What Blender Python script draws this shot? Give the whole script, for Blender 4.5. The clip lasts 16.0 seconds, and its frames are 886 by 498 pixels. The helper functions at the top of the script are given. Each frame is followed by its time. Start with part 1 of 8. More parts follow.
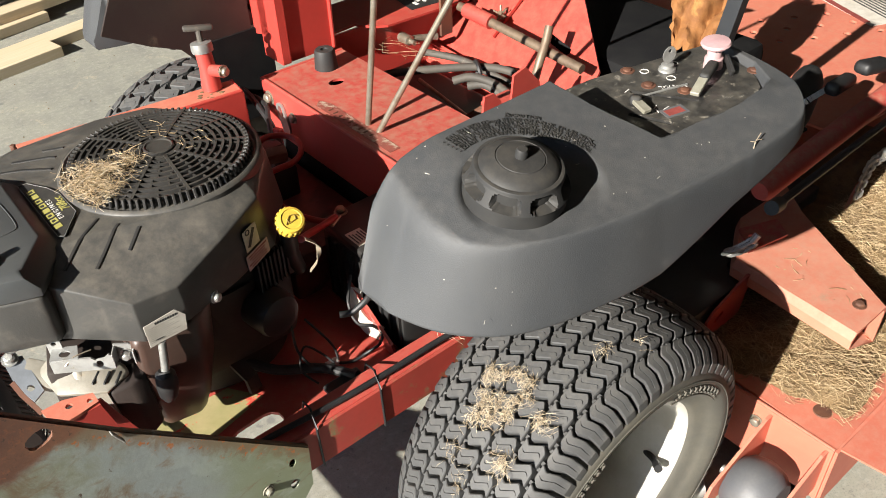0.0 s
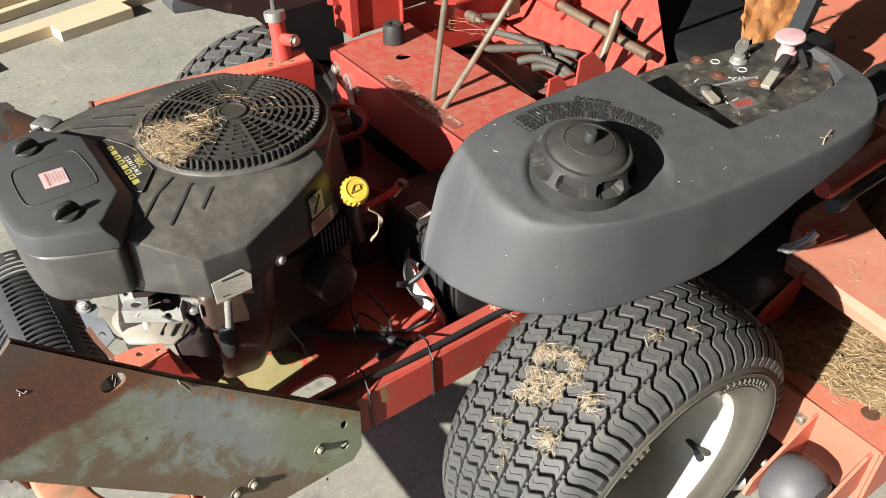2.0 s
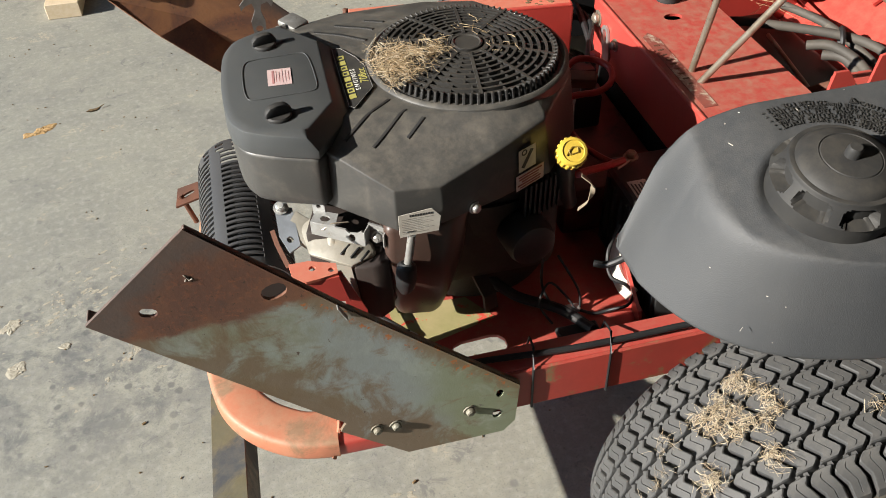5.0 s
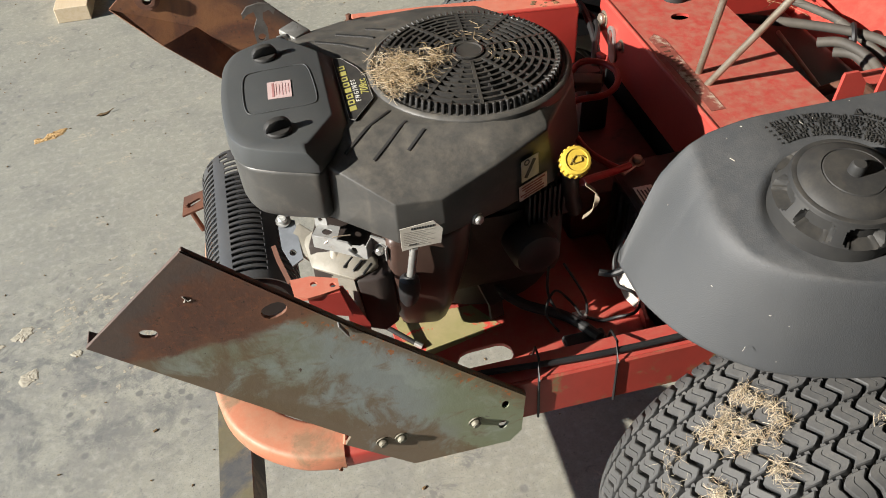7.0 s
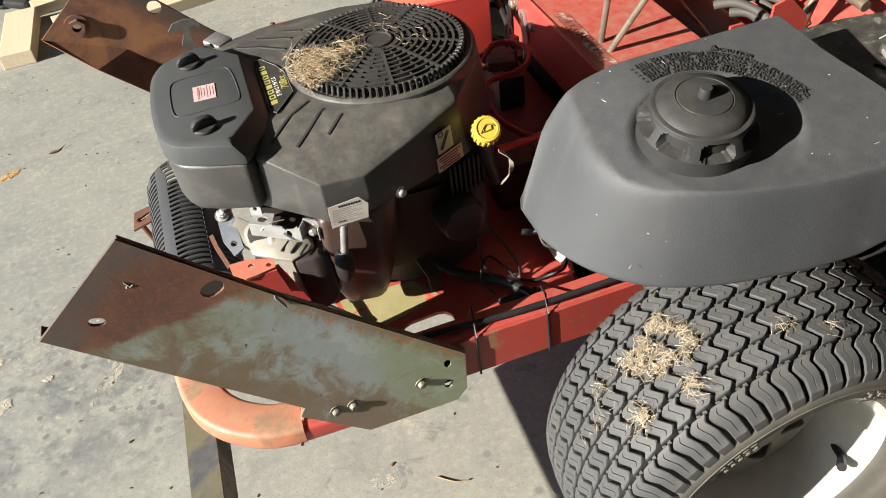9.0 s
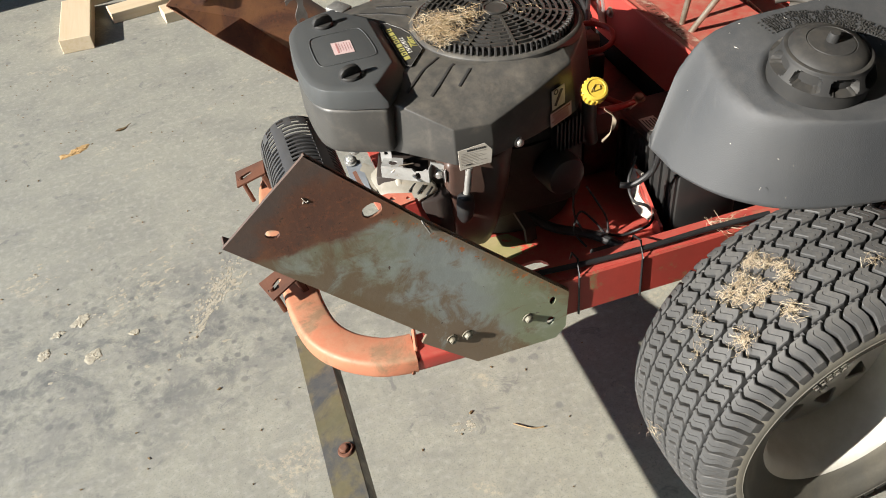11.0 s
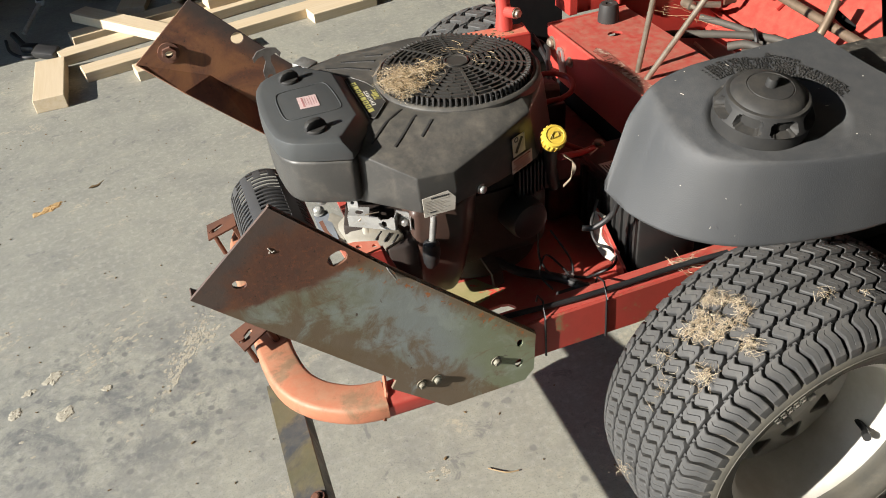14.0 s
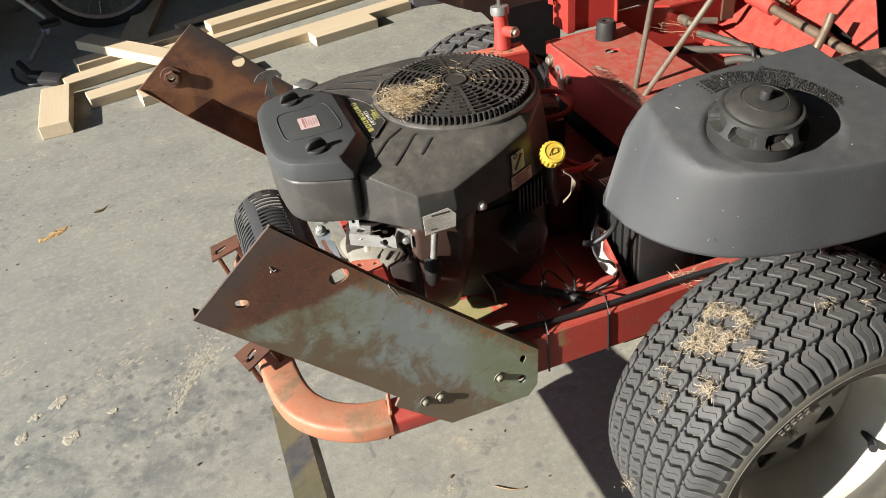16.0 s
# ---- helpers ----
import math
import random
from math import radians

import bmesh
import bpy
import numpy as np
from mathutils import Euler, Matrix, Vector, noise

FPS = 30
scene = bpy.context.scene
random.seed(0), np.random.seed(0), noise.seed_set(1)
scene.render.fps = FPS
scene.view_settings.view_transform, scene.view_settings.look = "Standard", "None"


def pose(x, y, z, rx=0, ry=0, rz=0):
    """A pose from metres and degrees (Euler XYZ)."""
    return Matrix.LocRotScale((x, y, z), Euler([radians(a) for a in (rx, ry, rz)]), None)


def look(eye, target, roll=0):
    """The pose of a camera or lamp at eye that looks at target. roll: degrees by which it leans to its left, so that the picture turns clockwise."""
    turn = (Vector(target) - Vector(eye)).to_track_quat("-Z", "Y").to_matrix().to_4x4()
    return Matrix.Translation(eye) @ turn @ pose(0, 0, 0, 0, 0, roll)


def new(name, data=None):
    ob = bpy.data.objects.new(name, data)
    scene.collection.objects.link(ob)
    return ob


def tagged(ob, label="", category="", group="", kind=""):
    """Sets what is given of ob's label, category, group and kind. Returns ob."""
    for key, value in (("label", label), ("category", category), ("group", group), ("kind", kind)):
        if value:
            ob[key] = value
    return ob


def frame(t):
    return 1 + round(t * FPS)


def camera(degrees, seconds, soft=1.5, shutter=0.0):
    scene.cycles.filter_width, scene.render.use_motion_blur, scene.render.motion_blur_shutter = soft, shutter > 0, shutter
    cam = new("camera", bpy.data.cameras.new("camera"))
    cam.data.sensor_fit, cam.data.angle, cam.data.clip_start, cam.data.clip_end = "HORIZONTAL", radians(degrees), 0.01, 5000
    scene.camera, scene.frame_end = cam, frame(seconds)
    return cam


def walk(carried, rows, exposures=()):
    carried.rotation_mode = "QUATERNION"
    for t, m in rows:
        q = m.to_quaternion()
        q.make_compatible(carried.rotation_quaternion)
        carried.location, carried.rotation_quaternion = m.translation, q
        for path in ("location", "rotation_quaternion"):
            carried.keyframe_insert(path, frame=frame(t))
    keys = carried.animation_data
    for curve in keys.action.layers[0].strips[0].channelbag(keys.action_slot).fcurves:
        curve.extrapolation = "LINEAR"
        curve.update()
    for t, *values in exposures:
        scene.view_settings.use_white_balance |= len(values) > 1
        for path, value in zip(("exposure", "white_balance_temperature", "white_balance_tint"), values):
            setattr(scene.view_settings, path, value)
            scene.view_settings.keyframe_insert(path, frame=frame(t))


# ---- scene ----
cam = camera(56.3, 16.0, 0.95)
PATH = [
    (0, (-0.591, -0.611, 1.401), (0.4, 0.61, 0.165), -2.1),
    (0.5, (-0.628, -0.606, 1.41), (0.291, 0.654, 0.159), -2.0),
    (1, (-0.627, -0.61, 1.41), (0.271, 0.649, 0.142), -1.9),
    (1.5, (-0.62, -0.617, 1.408), (0.263, 0.636, 0.124), -1.7),
    (2, (-0.622, -0.614, 1.412), (0.266, 0.647, 0.14), -1.0),
    (2.5, (-0.641, -0.6, 1.411), (0.237, 0.681, 0.151), -0.6),
    (3, (-0.633, -0.584, 1.402), (0.196, 0.717, 0.13), -1.2),
    (3.5, (-0.665, -0.545, 1.391), (0.087, 0.792, 0.109), 1.0),
    (4, (-0.697, -0.545, 1.393), (-0.192, 0.893, 0.099), -0.4),
    (4.5, (-0.575, -0.559, 1.379), (-0.211, 0.901, 0.062), -1.7),
    (4.7, (-0.544, -0.565, 1.367), (-0.2, 0.872, 0.019), -1.3),
    (7, (-0.507, -0.543, 1.383), (-0.213, 0.881, 0.01), -3.3),
    (7.5, (-0.493, -0.559, 1.389), (-0.2, 0.867, 0.017), -4.0),
    (8, (-0.451, -0.598, 1.39), (-0.141, 0.856, 0.051), -8.0),
    (8.5, (-0.411, -0.637, 1.383), (-0.047, 0.788, 0.029), -8.1),
    (9, (-0.467, -0.661, 1.386), (-0.117, 0.774, 0.037), -8.1),
    (9.5, (-0.636, -0.712, 1.404), (-0.298, 0.741, 0.072), -7.2),
    (9.7, (-0.691, -0.73, 1.387), (-0.36, 0.72, 0.049), -7.2),
    (11.8, (-0.715, -0.768, 1.405), (-0.272, 0.722, 0.146), -4.6),
    (12, (-0.711, -0.771, 1.406), (-0.265, 0.731, 0.163), -4.7),
    (12.5, (-0.696, -0.779, 1.401), (-0.247, 0.727, 0.164), -5.8),
    (13, (-0.695, -0.782, 1.399), (-0.218, 0.713, 0.16), -5.3),
    (13.5, (-0.702, -0.784, 1.402), (-0.225, 0.714, 0.166), -5.3),
    (14, (-0.7, -0.791, 1.408), (-0.222, 0.716, 0.183), -5.4),
    (14.5, (-0.7, -0.795, 1.406), (-0.218, 0.732, 0.208), -5.6),
    (15, (-0.699, -0.798, 1.406), (-0.216, 0.735, 0.216), -6.0),
    (15.5, (-0.694, -0.803, 1.406), (-0.212, 0.735, 0.221), -6.3),
    (16, (-0.696, -0.802, 1.408), (-0.218, 0.736, 0.223), -6.5),
]
EXPOSURE = 1.21
walk(cam, [(t, look(eye, target, roll)) for t, eye, target, roll in PATH], [(t, EXPOSURE + more) for t, more in ((0.0, 0.22), (0.5, 0.09), (1.0, 0.12), (1.5, 0.17), (2.8, 0.2), (4.5, -0.06), (7.0, -0.09), (8.3, 0.18), (9.2, 0.21), (12.5, -0.09), (16.0, -0.05))])

# ---- light: a low sun through the open garage door, and the sky ----
SUN_ELEVATION, SUN_TRAVEL = 26.0, Vector((1.0, 0.18, 0.0)).normalized()
sun_way = Vector((SUN_TRAVEL.x * math.cos(radians(SUN_ELEVATION)), SUN_TRAVEL.y * math.cos(radians(SUN_ELEVATION)), -math.sin(radians(SUN_ELEVATION))))
sun = new("sun", bpy.data.lights.new("sun", "SUN"))
sun.data.energy, sun.data.angle, sun.data.color = 5.0, radians(0.53), (1.0, 0.945, 0.86)
sun.matrix_world = Matrix.Translation((-6, 0, 6)) @ sun_way.to_track_quat("-Z", "Y").to_matrix().to_4x4()
world = bpy.data.worlds.new("sky")
scene.world = world
world.use_nodes = True
sky = world.node_tree.nodes.new("ShaderNodeTexSky")
sky.sky_type, sky.sun_disc = "NISHITA", False
sky.air_density, sky.dust_density, sky.ozone_density = 1.0, 0.1, 2.0
sky.sun_elevation = radians(SUN_ELEVATION)
sky.sun_rotation = math.atan2(-SUN_TRAVEL.x, -SUN_TRAVEL.y)
world.node_tree.links.new(sky.outputs[0], world.node_tree.nodes["Background"].inputs[0])
world.node_tree.nodes["Background"].inputs[1].default_value = 0.1


# ---- mesh helpers ----
from mathutils.bvhtree import BVHTree


def frame3(origin, x_axis, z_axis):
    """A pose with its x along x_axis and its z nearest to z_axis."""
    x = Vector(x_axis).normalized()
    y = Vector(z_axis).cross(x).normalized()
    z = x.cross(y)
    return Matrix.Translation(origin) @ Matrix((x, y, z)).transposed().to_4x4()


def merge(bm, other, m=None):
    me = bpy.data.meshes.new("tmp")
    other.to_mesh(me)
    other.free()
    if m is not None:
        me.transform(m)
    bm.from_mesh(me)
    bpy.data.meshes.remove(me)
    return bm


def rounded(bm, r, seg=2, angle=30):
    if r > 0:
        edges = [e for e in bm.edges if len(e.link_faces) == 2 and e.calc_face_angle(0) > radians(angle)]
        bmesh.ops.bevel(bm, geom=edges, offset=r, segments=seg, affect="EDGES", profile=0.5, clamp_overlap=True)
    return bm


def box(bm, m, size, r=0.0, seg=2):
    """A box of that size about the pose m, its edges rounded by r."""
    b = bmesh.new()
    bmesh.ops.create_cube(b, size=1, matrix=Matrix.Diagonal((*size, 1)))
    return merge(bm, rounded(b, r, seg), m)


def span(bm, lo, hi, r=0.0, seg=2):
    """A box from corner to corner."""
    lo, hi = Vector(lo), Vector(hi)
    return box(bm, Matrix.Translation((lo + hi) / 2), hi - lo, r, seg)


def prism(bm, m, outline, depth, holes=(), r=0.0, seg=2):
    """A flat outline in the pose's xy plane with holes through it, thickened along its z."""
    b = bmesh.new()
    edges = []
    for ring in (outline, *holes):
        vs = [b.verts.new((x, y, 0)) for x, y in ring]
        edges += [b.edges.new((vs[i], vs[(i + 1) % len(vs)])) for i in range(len(vs))]
    bmesh.ops.triangle_fill(b, use_beauty=True, use_dissolve=False, edges=edges, normal=(0, 0, 1))
    if not holes:
        bmesh.ops.dissolve_limit(b, angle_limit=0.01, verts=b.verts, edges=b.edges)
    top = bmesh.ops.extrude_face_region(b, geom=b.faces[:])
    bmesh.ops.translate(b, vec=(0, 0, depth), verts=[v for v in top["geom"] if isinstance(v, bmesh.types.BMVert)])
    bmesh.ops.recalc_face_normals(b, faces=b.faces)
    if r > 0 and not holes:
        rounded(b, r, seg)
    return merge(bm, b, m)


def ring(cx, cy, r, n=20, ry=None, turn=0.0):
    ry = r if ry is None else ry
    c, s = math.cos(radians(turn)), math.sin(radians(turn))
    pts = [(r * math.cos(2 * math.pi * i / n), ry * math.sin(2 * math.pi * i / n)) for i in range(n)]
    return [(cx + c * x - s * y, cy + s * x + c * y) for x, y in pts]


def slot(cx, cy, length, width, turn=0.0, n=6):
    c, s = math.cos(radians(turn)), math.sin(radians(turn))
    h, w = (length - width) / 2, width / 2
    pts = [(h + w * math.cos(a), w * math.sin(a)) for a in np.linspace(-math.pi / 2, math.pi / 2, n)]
    pts += [(-h + w * math.cos(a), w * math.sin(a)) for a in np.linspace(math.pi / 2, 3 * math.pi / 2, n)]
    return [(cx + c * x - s * y, cy + s * x + c * y) for x, y in pts]


def smooth_path(pts, steps=6, closed=False):
    """A Catmull-Rom line through the points."""
    p = [Vector(q) for q in pts]
    n = len(p)
    out = []
    for i in range(n if closed else n - 1):
        a, b, c, d = (p[(i - 1) % n], p[i], p[(i + 1) % n], p[(i + 2) % n]) if closed else (p[max(i - 1, 0)], p[i], p[i + 1], p[min(i + 2, n - 1)])
        for k in range(steps):
            t = k / steps
            out.append(0.5 * ((2 * b) + (c - a) * t + (2 * a - 5 * b + 4 * c - d) * t * t + (3 * b - a - 3 * c + d) * t * t * t))
    if not closed:
        out.append(p[-1])
    return out


def skin(bm, rings, caps=True, closed=False):
    """Joins rings of points, each with the same number of points, into a surface."""
    vs = [[bm.verts.new(p) for p in rg] for rg in rings]
    n = len(vs[0])
    for a, b in zip(vs, vs[1:] + ([vs[0]] if closed else [])):
        for i in range(n):
            bm.faces.new((a[i], a[(i + 1) % n], b[(i + 1) % n], b[i]))
    if caps and not closed:
        bm.faces.new(vs[0][::-1])
        bm.faces.new(vs[-1])
    return bm


def sweep(bm, pts, profile, up=(0, 0, 1), closed=False, taper=None):
    """Sweeps a closed profile, in (side, up) metres, along the points."""
    b = bmesh.new()
    p = [Vector(q) for q in pts]
    rings = []
    for i, q in enumerate(p):
        ahead = p[(i + 1) % len(p)] if closed or i + 1 < len(p) else q
        behind = p[i - 1] if closed or i > 0 else q
        d = (ahead - behind).normalized()
        side = d.cross(Vector(up))
        side = side.normalized() if side.length > 1e-5 else d.orthogonal().normalized()
        u = side.cross(d)
        k = 1 if taper is None else taper[i]
        rings.append([q + side * (x * k) + u * (y * k) for x, y in profile])
    skin(b, rings, caps=True, closed=closed)
    bmesh.ops.recalc_face_normals(b, faces=b.faces)
    return merge(bm, b)


def tube(bm, pts, r, n=10, up=(0.13, 0.31, 0.94), closed=False, taper=None):
    return sweep(bm, pts, ring(0, 0, r, n), up, closed, taper)


def lathe(bm, m, profile, n=32, close=True):
    """Turns a line of (radius, height) about the pose's z axis."""
    b = bmesh.new()
    rings = [[(r * math.cos(2 * math.pi * i / n), r * math.sin(2 * math.pi * i / n), z) for i in range(n)] for r, z in profile]
    skin(b, rings, caps=close)
    bmesh.ops.recalc_face_normals(b, faces=b.faces)
    return merge(bm, b, m)


def donut(bm, m, big, small, n=28, k=8):
    b = bmesh.new()
    rings = []
    for i in range(n):
        a = 2 * math.pi * i / n
        rings.append([((big + small * math.cos(2 * math.pi * j / k)) * math.cos(a), (big + small * math.cos(2 * math.pi * j / k)) * math.sin(a), small * math.sin(2 * math.pi * j / k)) for j in range(k)])
    skin(b, rings, closed=True)
    bmesh.ops.recalc_face_normals(b, faces=b.faces)
    return merge(bm, b, m)


def bolt(bm, m, r=0.008, h=0.006, washer=True):
    """A hexagon head on a washer, standing out along the pose's z."""
    if washer:
        lathe(bm, m, [(r * 1.35, 0.0), (r * 1.35, 0.0016)], 18)
    b = bmesh.new()
    bmesh.ops.create_cone(b, cap_ends=True, segments=6, radius1=r, radius2=r, depth=h, matrix=Matrix.Translation((0, 0, 0.0016 + h / 2)))
    rounded(b, r * 0.12, 1, 40)
    merge(bm, b, m)
    return lathe(bm, m, [(r * 0.78, 0.0014 + h), (r * 0.6, 0.0026 + h)], 14)


POSES = {}


def finish(name, bm, material, smooth=35):
    me = bpy.data.meshes.new(name)
    bm.normal_update()
    bm.to_mesh(me)
    bm.free()
    for one in material if isinstance(material, (list, tuple)) else [material]:
        me.materials.append(one)
    if smooth:
        me.polygons.foreach_set("use_smooth", [True] * len(me.polygons))
        me.set_sharp_from_angle(angle=radians(smooth))
    return me


def thing(name, base, label, category, group="", kind=""):
    ob = new(name)
    ob.location = base
    POSES[ob] = Matrix.Translation(base)
    return tagged(ob, label, category, group, kind)


def solid(name, bm, material, label="", category="", group="", kind="", smooth=35):
    """A thing that is one mesh, laid in world places; its origin goes to its lowest middle."""
    xs = [v.co.copy() for v in bm.verts]
    lo = Vector([min(v[k] for v in xs) for k in range(3)])
    hi = Vector([max(v[k] for v in xs) for k in range(3)])
    base = Vector(((lo.x + hi.x) / 2, (lo.y + hi.y) / 2, lo.z))
    bmesh.ops.translate(bm, vec=-base, verts=bm.verts)
    ob = new(name, finish(name, bm, material, smooth))
    ob.location = base
    POSES[ob] = Matrix.Translation(base)
    return tagged(ob, label, category, group, kind)


def part(name, bm, material, parent, label="", smooth=35, kind=""):
    """A mesh in world places as a part of its thing, or a piece of its part."""
    ob = new(name, finish(name, bm, material, smooth))
    ob.parent = parent
    ob.matrix_parent_inverse = POSES.get(parent, Matrix()).inverted()
    return tagged(ob, label, "", "", kind)


def piece(name, me, m, parent):
    """One of many alike pieces that share a mesh."""
    ob = new(name, me)
    ob.parent = parent
    ob.matrix_parent_inverse = POSES.get(parent, Matrix()).inverted()
    ob.matrix_basis = m
    return ob


# ---- materials ----
def shader(name):
    m = bpy.data.materials.new(name)
    m.use_nodes = True
    nt = m.node_tree
    return m, nt, nt.nodes["Principled BSDF"]


def noise_node(nt, where, scale, detail=4.0, rough=0.6, distort=0.0):
    n = nt.nodes.new("ShaderNodeTexNoise")
    n.inputs["Scale"].default_value, n.inputs["Detail"].default_value = scale, detail
    n.inputs["Roughness"].default_value, n.inputs["Distortion"].default_value = rough, distort
    nt.links.new(where, n.inputs["Vector"])
    return n.outputs["Fac"]


def ramp(nt, fac, lo, hi):
    r = nt.nodes.new("ShaderNodeMapRange")
    r.interpolation_type = "SMOOTHSTEP"
    r.inputs["From Min"].default_value, r.inputs["From Max"].default_value = lo, hi
    nt.links.new(fac, r.inputs["Value"])
    return r.outputs["Result"]


def maths(nt, op, a, b):
    n = nt.nodes.new("ShaderNodeMath")
    n.operation = op
    for i, v in enumerate((a, b)):
        if isinstance(v, (int, float)):
            n.inputs[i].default_value = v
        else:
            nt.links.new(v, n.inputs[i])
    return n.outputs[0]


def blend(nt, fac, a, b, kind="MIX"):
    n = nt.nodes.new("ShaderNodeMix")
    n.data_type, n.blend_type = "RGBA", kind
    for key, v in ((0, fac), (6, a), (7, b)):
        if isinstance(v, (int, float)):
            n.inputs[key].default_value = v
        elif isinstance(v, tuple):
            n.inputs[key].default_value = (*v, 1.0) if len(v) == 3 else v
        else:
            nt.links.new(v, n.inputs[key])
    return n.outputs[2]


def relief(nt, bsdf, height, strength, distance):
    b = nt.nodes.new("ShaderNodeBump")
    b.inputs["Strength"].default_value, b.inputs["Distance"].default_value = strength, distance
    nt.links.new(height, b.inputs["Height"])
    nt.links.new(b.outputs[0], bsdf.inputs["Normal"])


def places(nt):
    return nt.nodes.new("ShaderNodeTexCoord").outputs["Object"]


def surface(name, colour, other=None, rough=0.5, metal=0.0, large=6.0, fine=120.0, bump=0.15, depth=0.001, wear=None, wear_at=(0.6, 0.72), wear_scale=14.0,
            dust=None, dust_amount=0.35, rough_spread=0.12, specular=0.5, coat=0.0, random_shade=0.0):
    """A surface that varies at two sizes: a second tint in patches, fine grain with relief, worn spots and, on faces that look up, dust."""
    m, nt, bsdf = shader(name)
    where = places(nt)
    big, small = noise_node(nt, where, large, 5, 0.6, 0.3), noise_node(nt, where, fine, 3, 0.6)
    other = other or tuple(0.75 * c for c in colour)
    out = blend(nt, ramp(nt, big, 0.35, 0.68), colour, other)
    out = blend(nt, maths(nt, "MULTIPLY", small, 0.35), out, tuple(0.6 * c for c in colour))
    roughness = maths(nt, "ADD", rough - rough_spread / 2, maths(nt, "MULTIPLY", big, rough_spread))
    if wear:
        spots = noise_node(nt, where, wear_scale, 7, 0.68, 0.4)
        mask = ramp(nt, spots, *wear_at)
        out = blend(nt, mask, out, wear)
        roughness = maths(nt, "ADD", roughness, maths(nt, "MULTIPLY", mask, 0.18))
    if dust:
        geo = nt.nodes.new("ShaderNodeNewGeometry")
        split = nt.nodes.new("ShaderNodeSeparateXYZ")
        nt.links.new(geo.outputs["Normal"], split.inputs[0])
        lies = ramp(nt, split.outputs[2], 0.3, 0.95)
        lumps = ramp(nt, noise_node(nt, where, 48, 8, 0.76), 0.3, 0.78)
        amount = maths(nt, "MULTIPLY", maths(nt, "MULTIPLY", lies, lumps), dust_amount)
        out = blend(nt, amount, out, dust)
        roughness = maths(nt, "ADD", roughness, maths(nt, "MULTIPLY", amount, 0.3))
    if random_shade:
        info = nt.nodes.new("ShaderNodeObjectInfo")
        out = blend(nt, maths(nt, "MULTIPLY", info.outputs["Random"], random_shade), out, tuple(0.45 * c for c in colour))
    nt.links.new(out, bsdf.inputs["Base Color"])
    nt.links.new(roughness, bsdf.inputs["Roughness"])
    bsdf.inputs["Metallic"].default_value = metal
    bsdf.inputs["Specular IOR Level"].default_value = specular
    bsdf.inputs["Coat Weight"].default_value = coat
    if bump:
        relief(nt, bsdf, maths(nt, "ADD", small, maths(nt, "MULTIPLY", big, 0.6)), bump, depth)
    return m


red_paint = surface("red_paint", (0.47, 0.06, 0.047), (0.4, 0.055, 0.043), 0.42, large=5, fine=90, bump=0.06, wear=(0.33, 0.16, 0.1), wear_at=(0.62, 0.8), dust=(0.36, 0.2, 0.14), dust_amount=0.35, coat=0.15)
bright_red_paint = surface("bright_red_paint", (0.48, 0.052, 0.04), (0.41, 0.046, 0.036), 0.36, large=6, fine=90, bump=0.05, wear=(0.33, 0.12, 0.08), wear_at=(0.66, 0.82), dust=(0.4, 0.19, 0.125), dust_amount=0.42, coat=0.2)
dirty_red_paint = surface("dirty_red_paint", (0.45, 0.05, 0.04), (0.38, 0.06, 0.045), 0.5, large=7, fine=120, bump=0.1, wear=(0.3, 0.15, 0.1), wear_at=(0.58, 0.82), wear_scale=12, dust=(0.34, 0.22, 0.15), dust_amount=0.7)
bleached_paint = surface("bleached_red_paint", (0.54, 0.205, 0.135), (0.49, 0.165, 0.105), 0.55, large=9, fine=110, bump=0.1, wear=(0.36, 0.22, 0.15), wear_at=(0.6, 0.8), dust=(0.45, 0.33, 0.24), dust_amount=0.4)
orange_paint = surface("sun_faded_red_paint", (0.56, 0.165, 0.105), (0.5, 0.13, 0.085), 0.5, large=5, fine=80, bump=0.08, wear=(0.36, 0.2, 0.13), wear_at=(0.66, 0.84), dust=(0.5, 0.36, 0.26), dust_amount=0.3)
hoop_paint = surface("faded_bumper_paint", (0.5, 0.18, 0.1), (0.42, 0.19, 0.11), 0.52, large=14, fine=130, bump=0.15, wear=(0.24, 0.14, 0.08), wear_at=(0.47, 0.62), wear_scale=16, dust=(0.42, 0.29, 0.18), dust_amount=0.45)
olive_patch = surface("worn_olive_primer", (0.32, 0.29, 0.13), (0.4, 0.33, 0.17), 0.6, large=16, fine=120, wear=(0.6, 0.06, 0.04), wear_at=(0.57, 0.62), wear_scale=26)
engine_plastic = surface("black_engine_plastic", (0.053, 0.052, 0.049), (0.072, 0.07, 0.065), 0.42, large=9, fine=420, bump=0.25, depth=0.0006, dust=(0.23, 0.2, 0.155), dust_amount=0.34, wear=(0.11, 0.1, 0.085), wear_at=(0.48, 0.85), wear_scale=24, specular=0.5)
cover_plastic = surface("dark_filter_cover_plastic", (0.058, 0.062, 0.064), (0.067, 0.071, 0.072), 0.43, large=7, fine=500, bump=0.12, depth=0.0005, dust=(0.16, 0.14, 0.11), dust_amount=0.12, specular=0.5)
screen_plastic = surface("black_screen_plastic", (0.034, 0.033, 0.032), (0.046, 0.044, 0.041), 0.36, large=15, fine=300, bump=0.1, dust=(0.12, 0.1, 0.07), dust_amount=0.3)
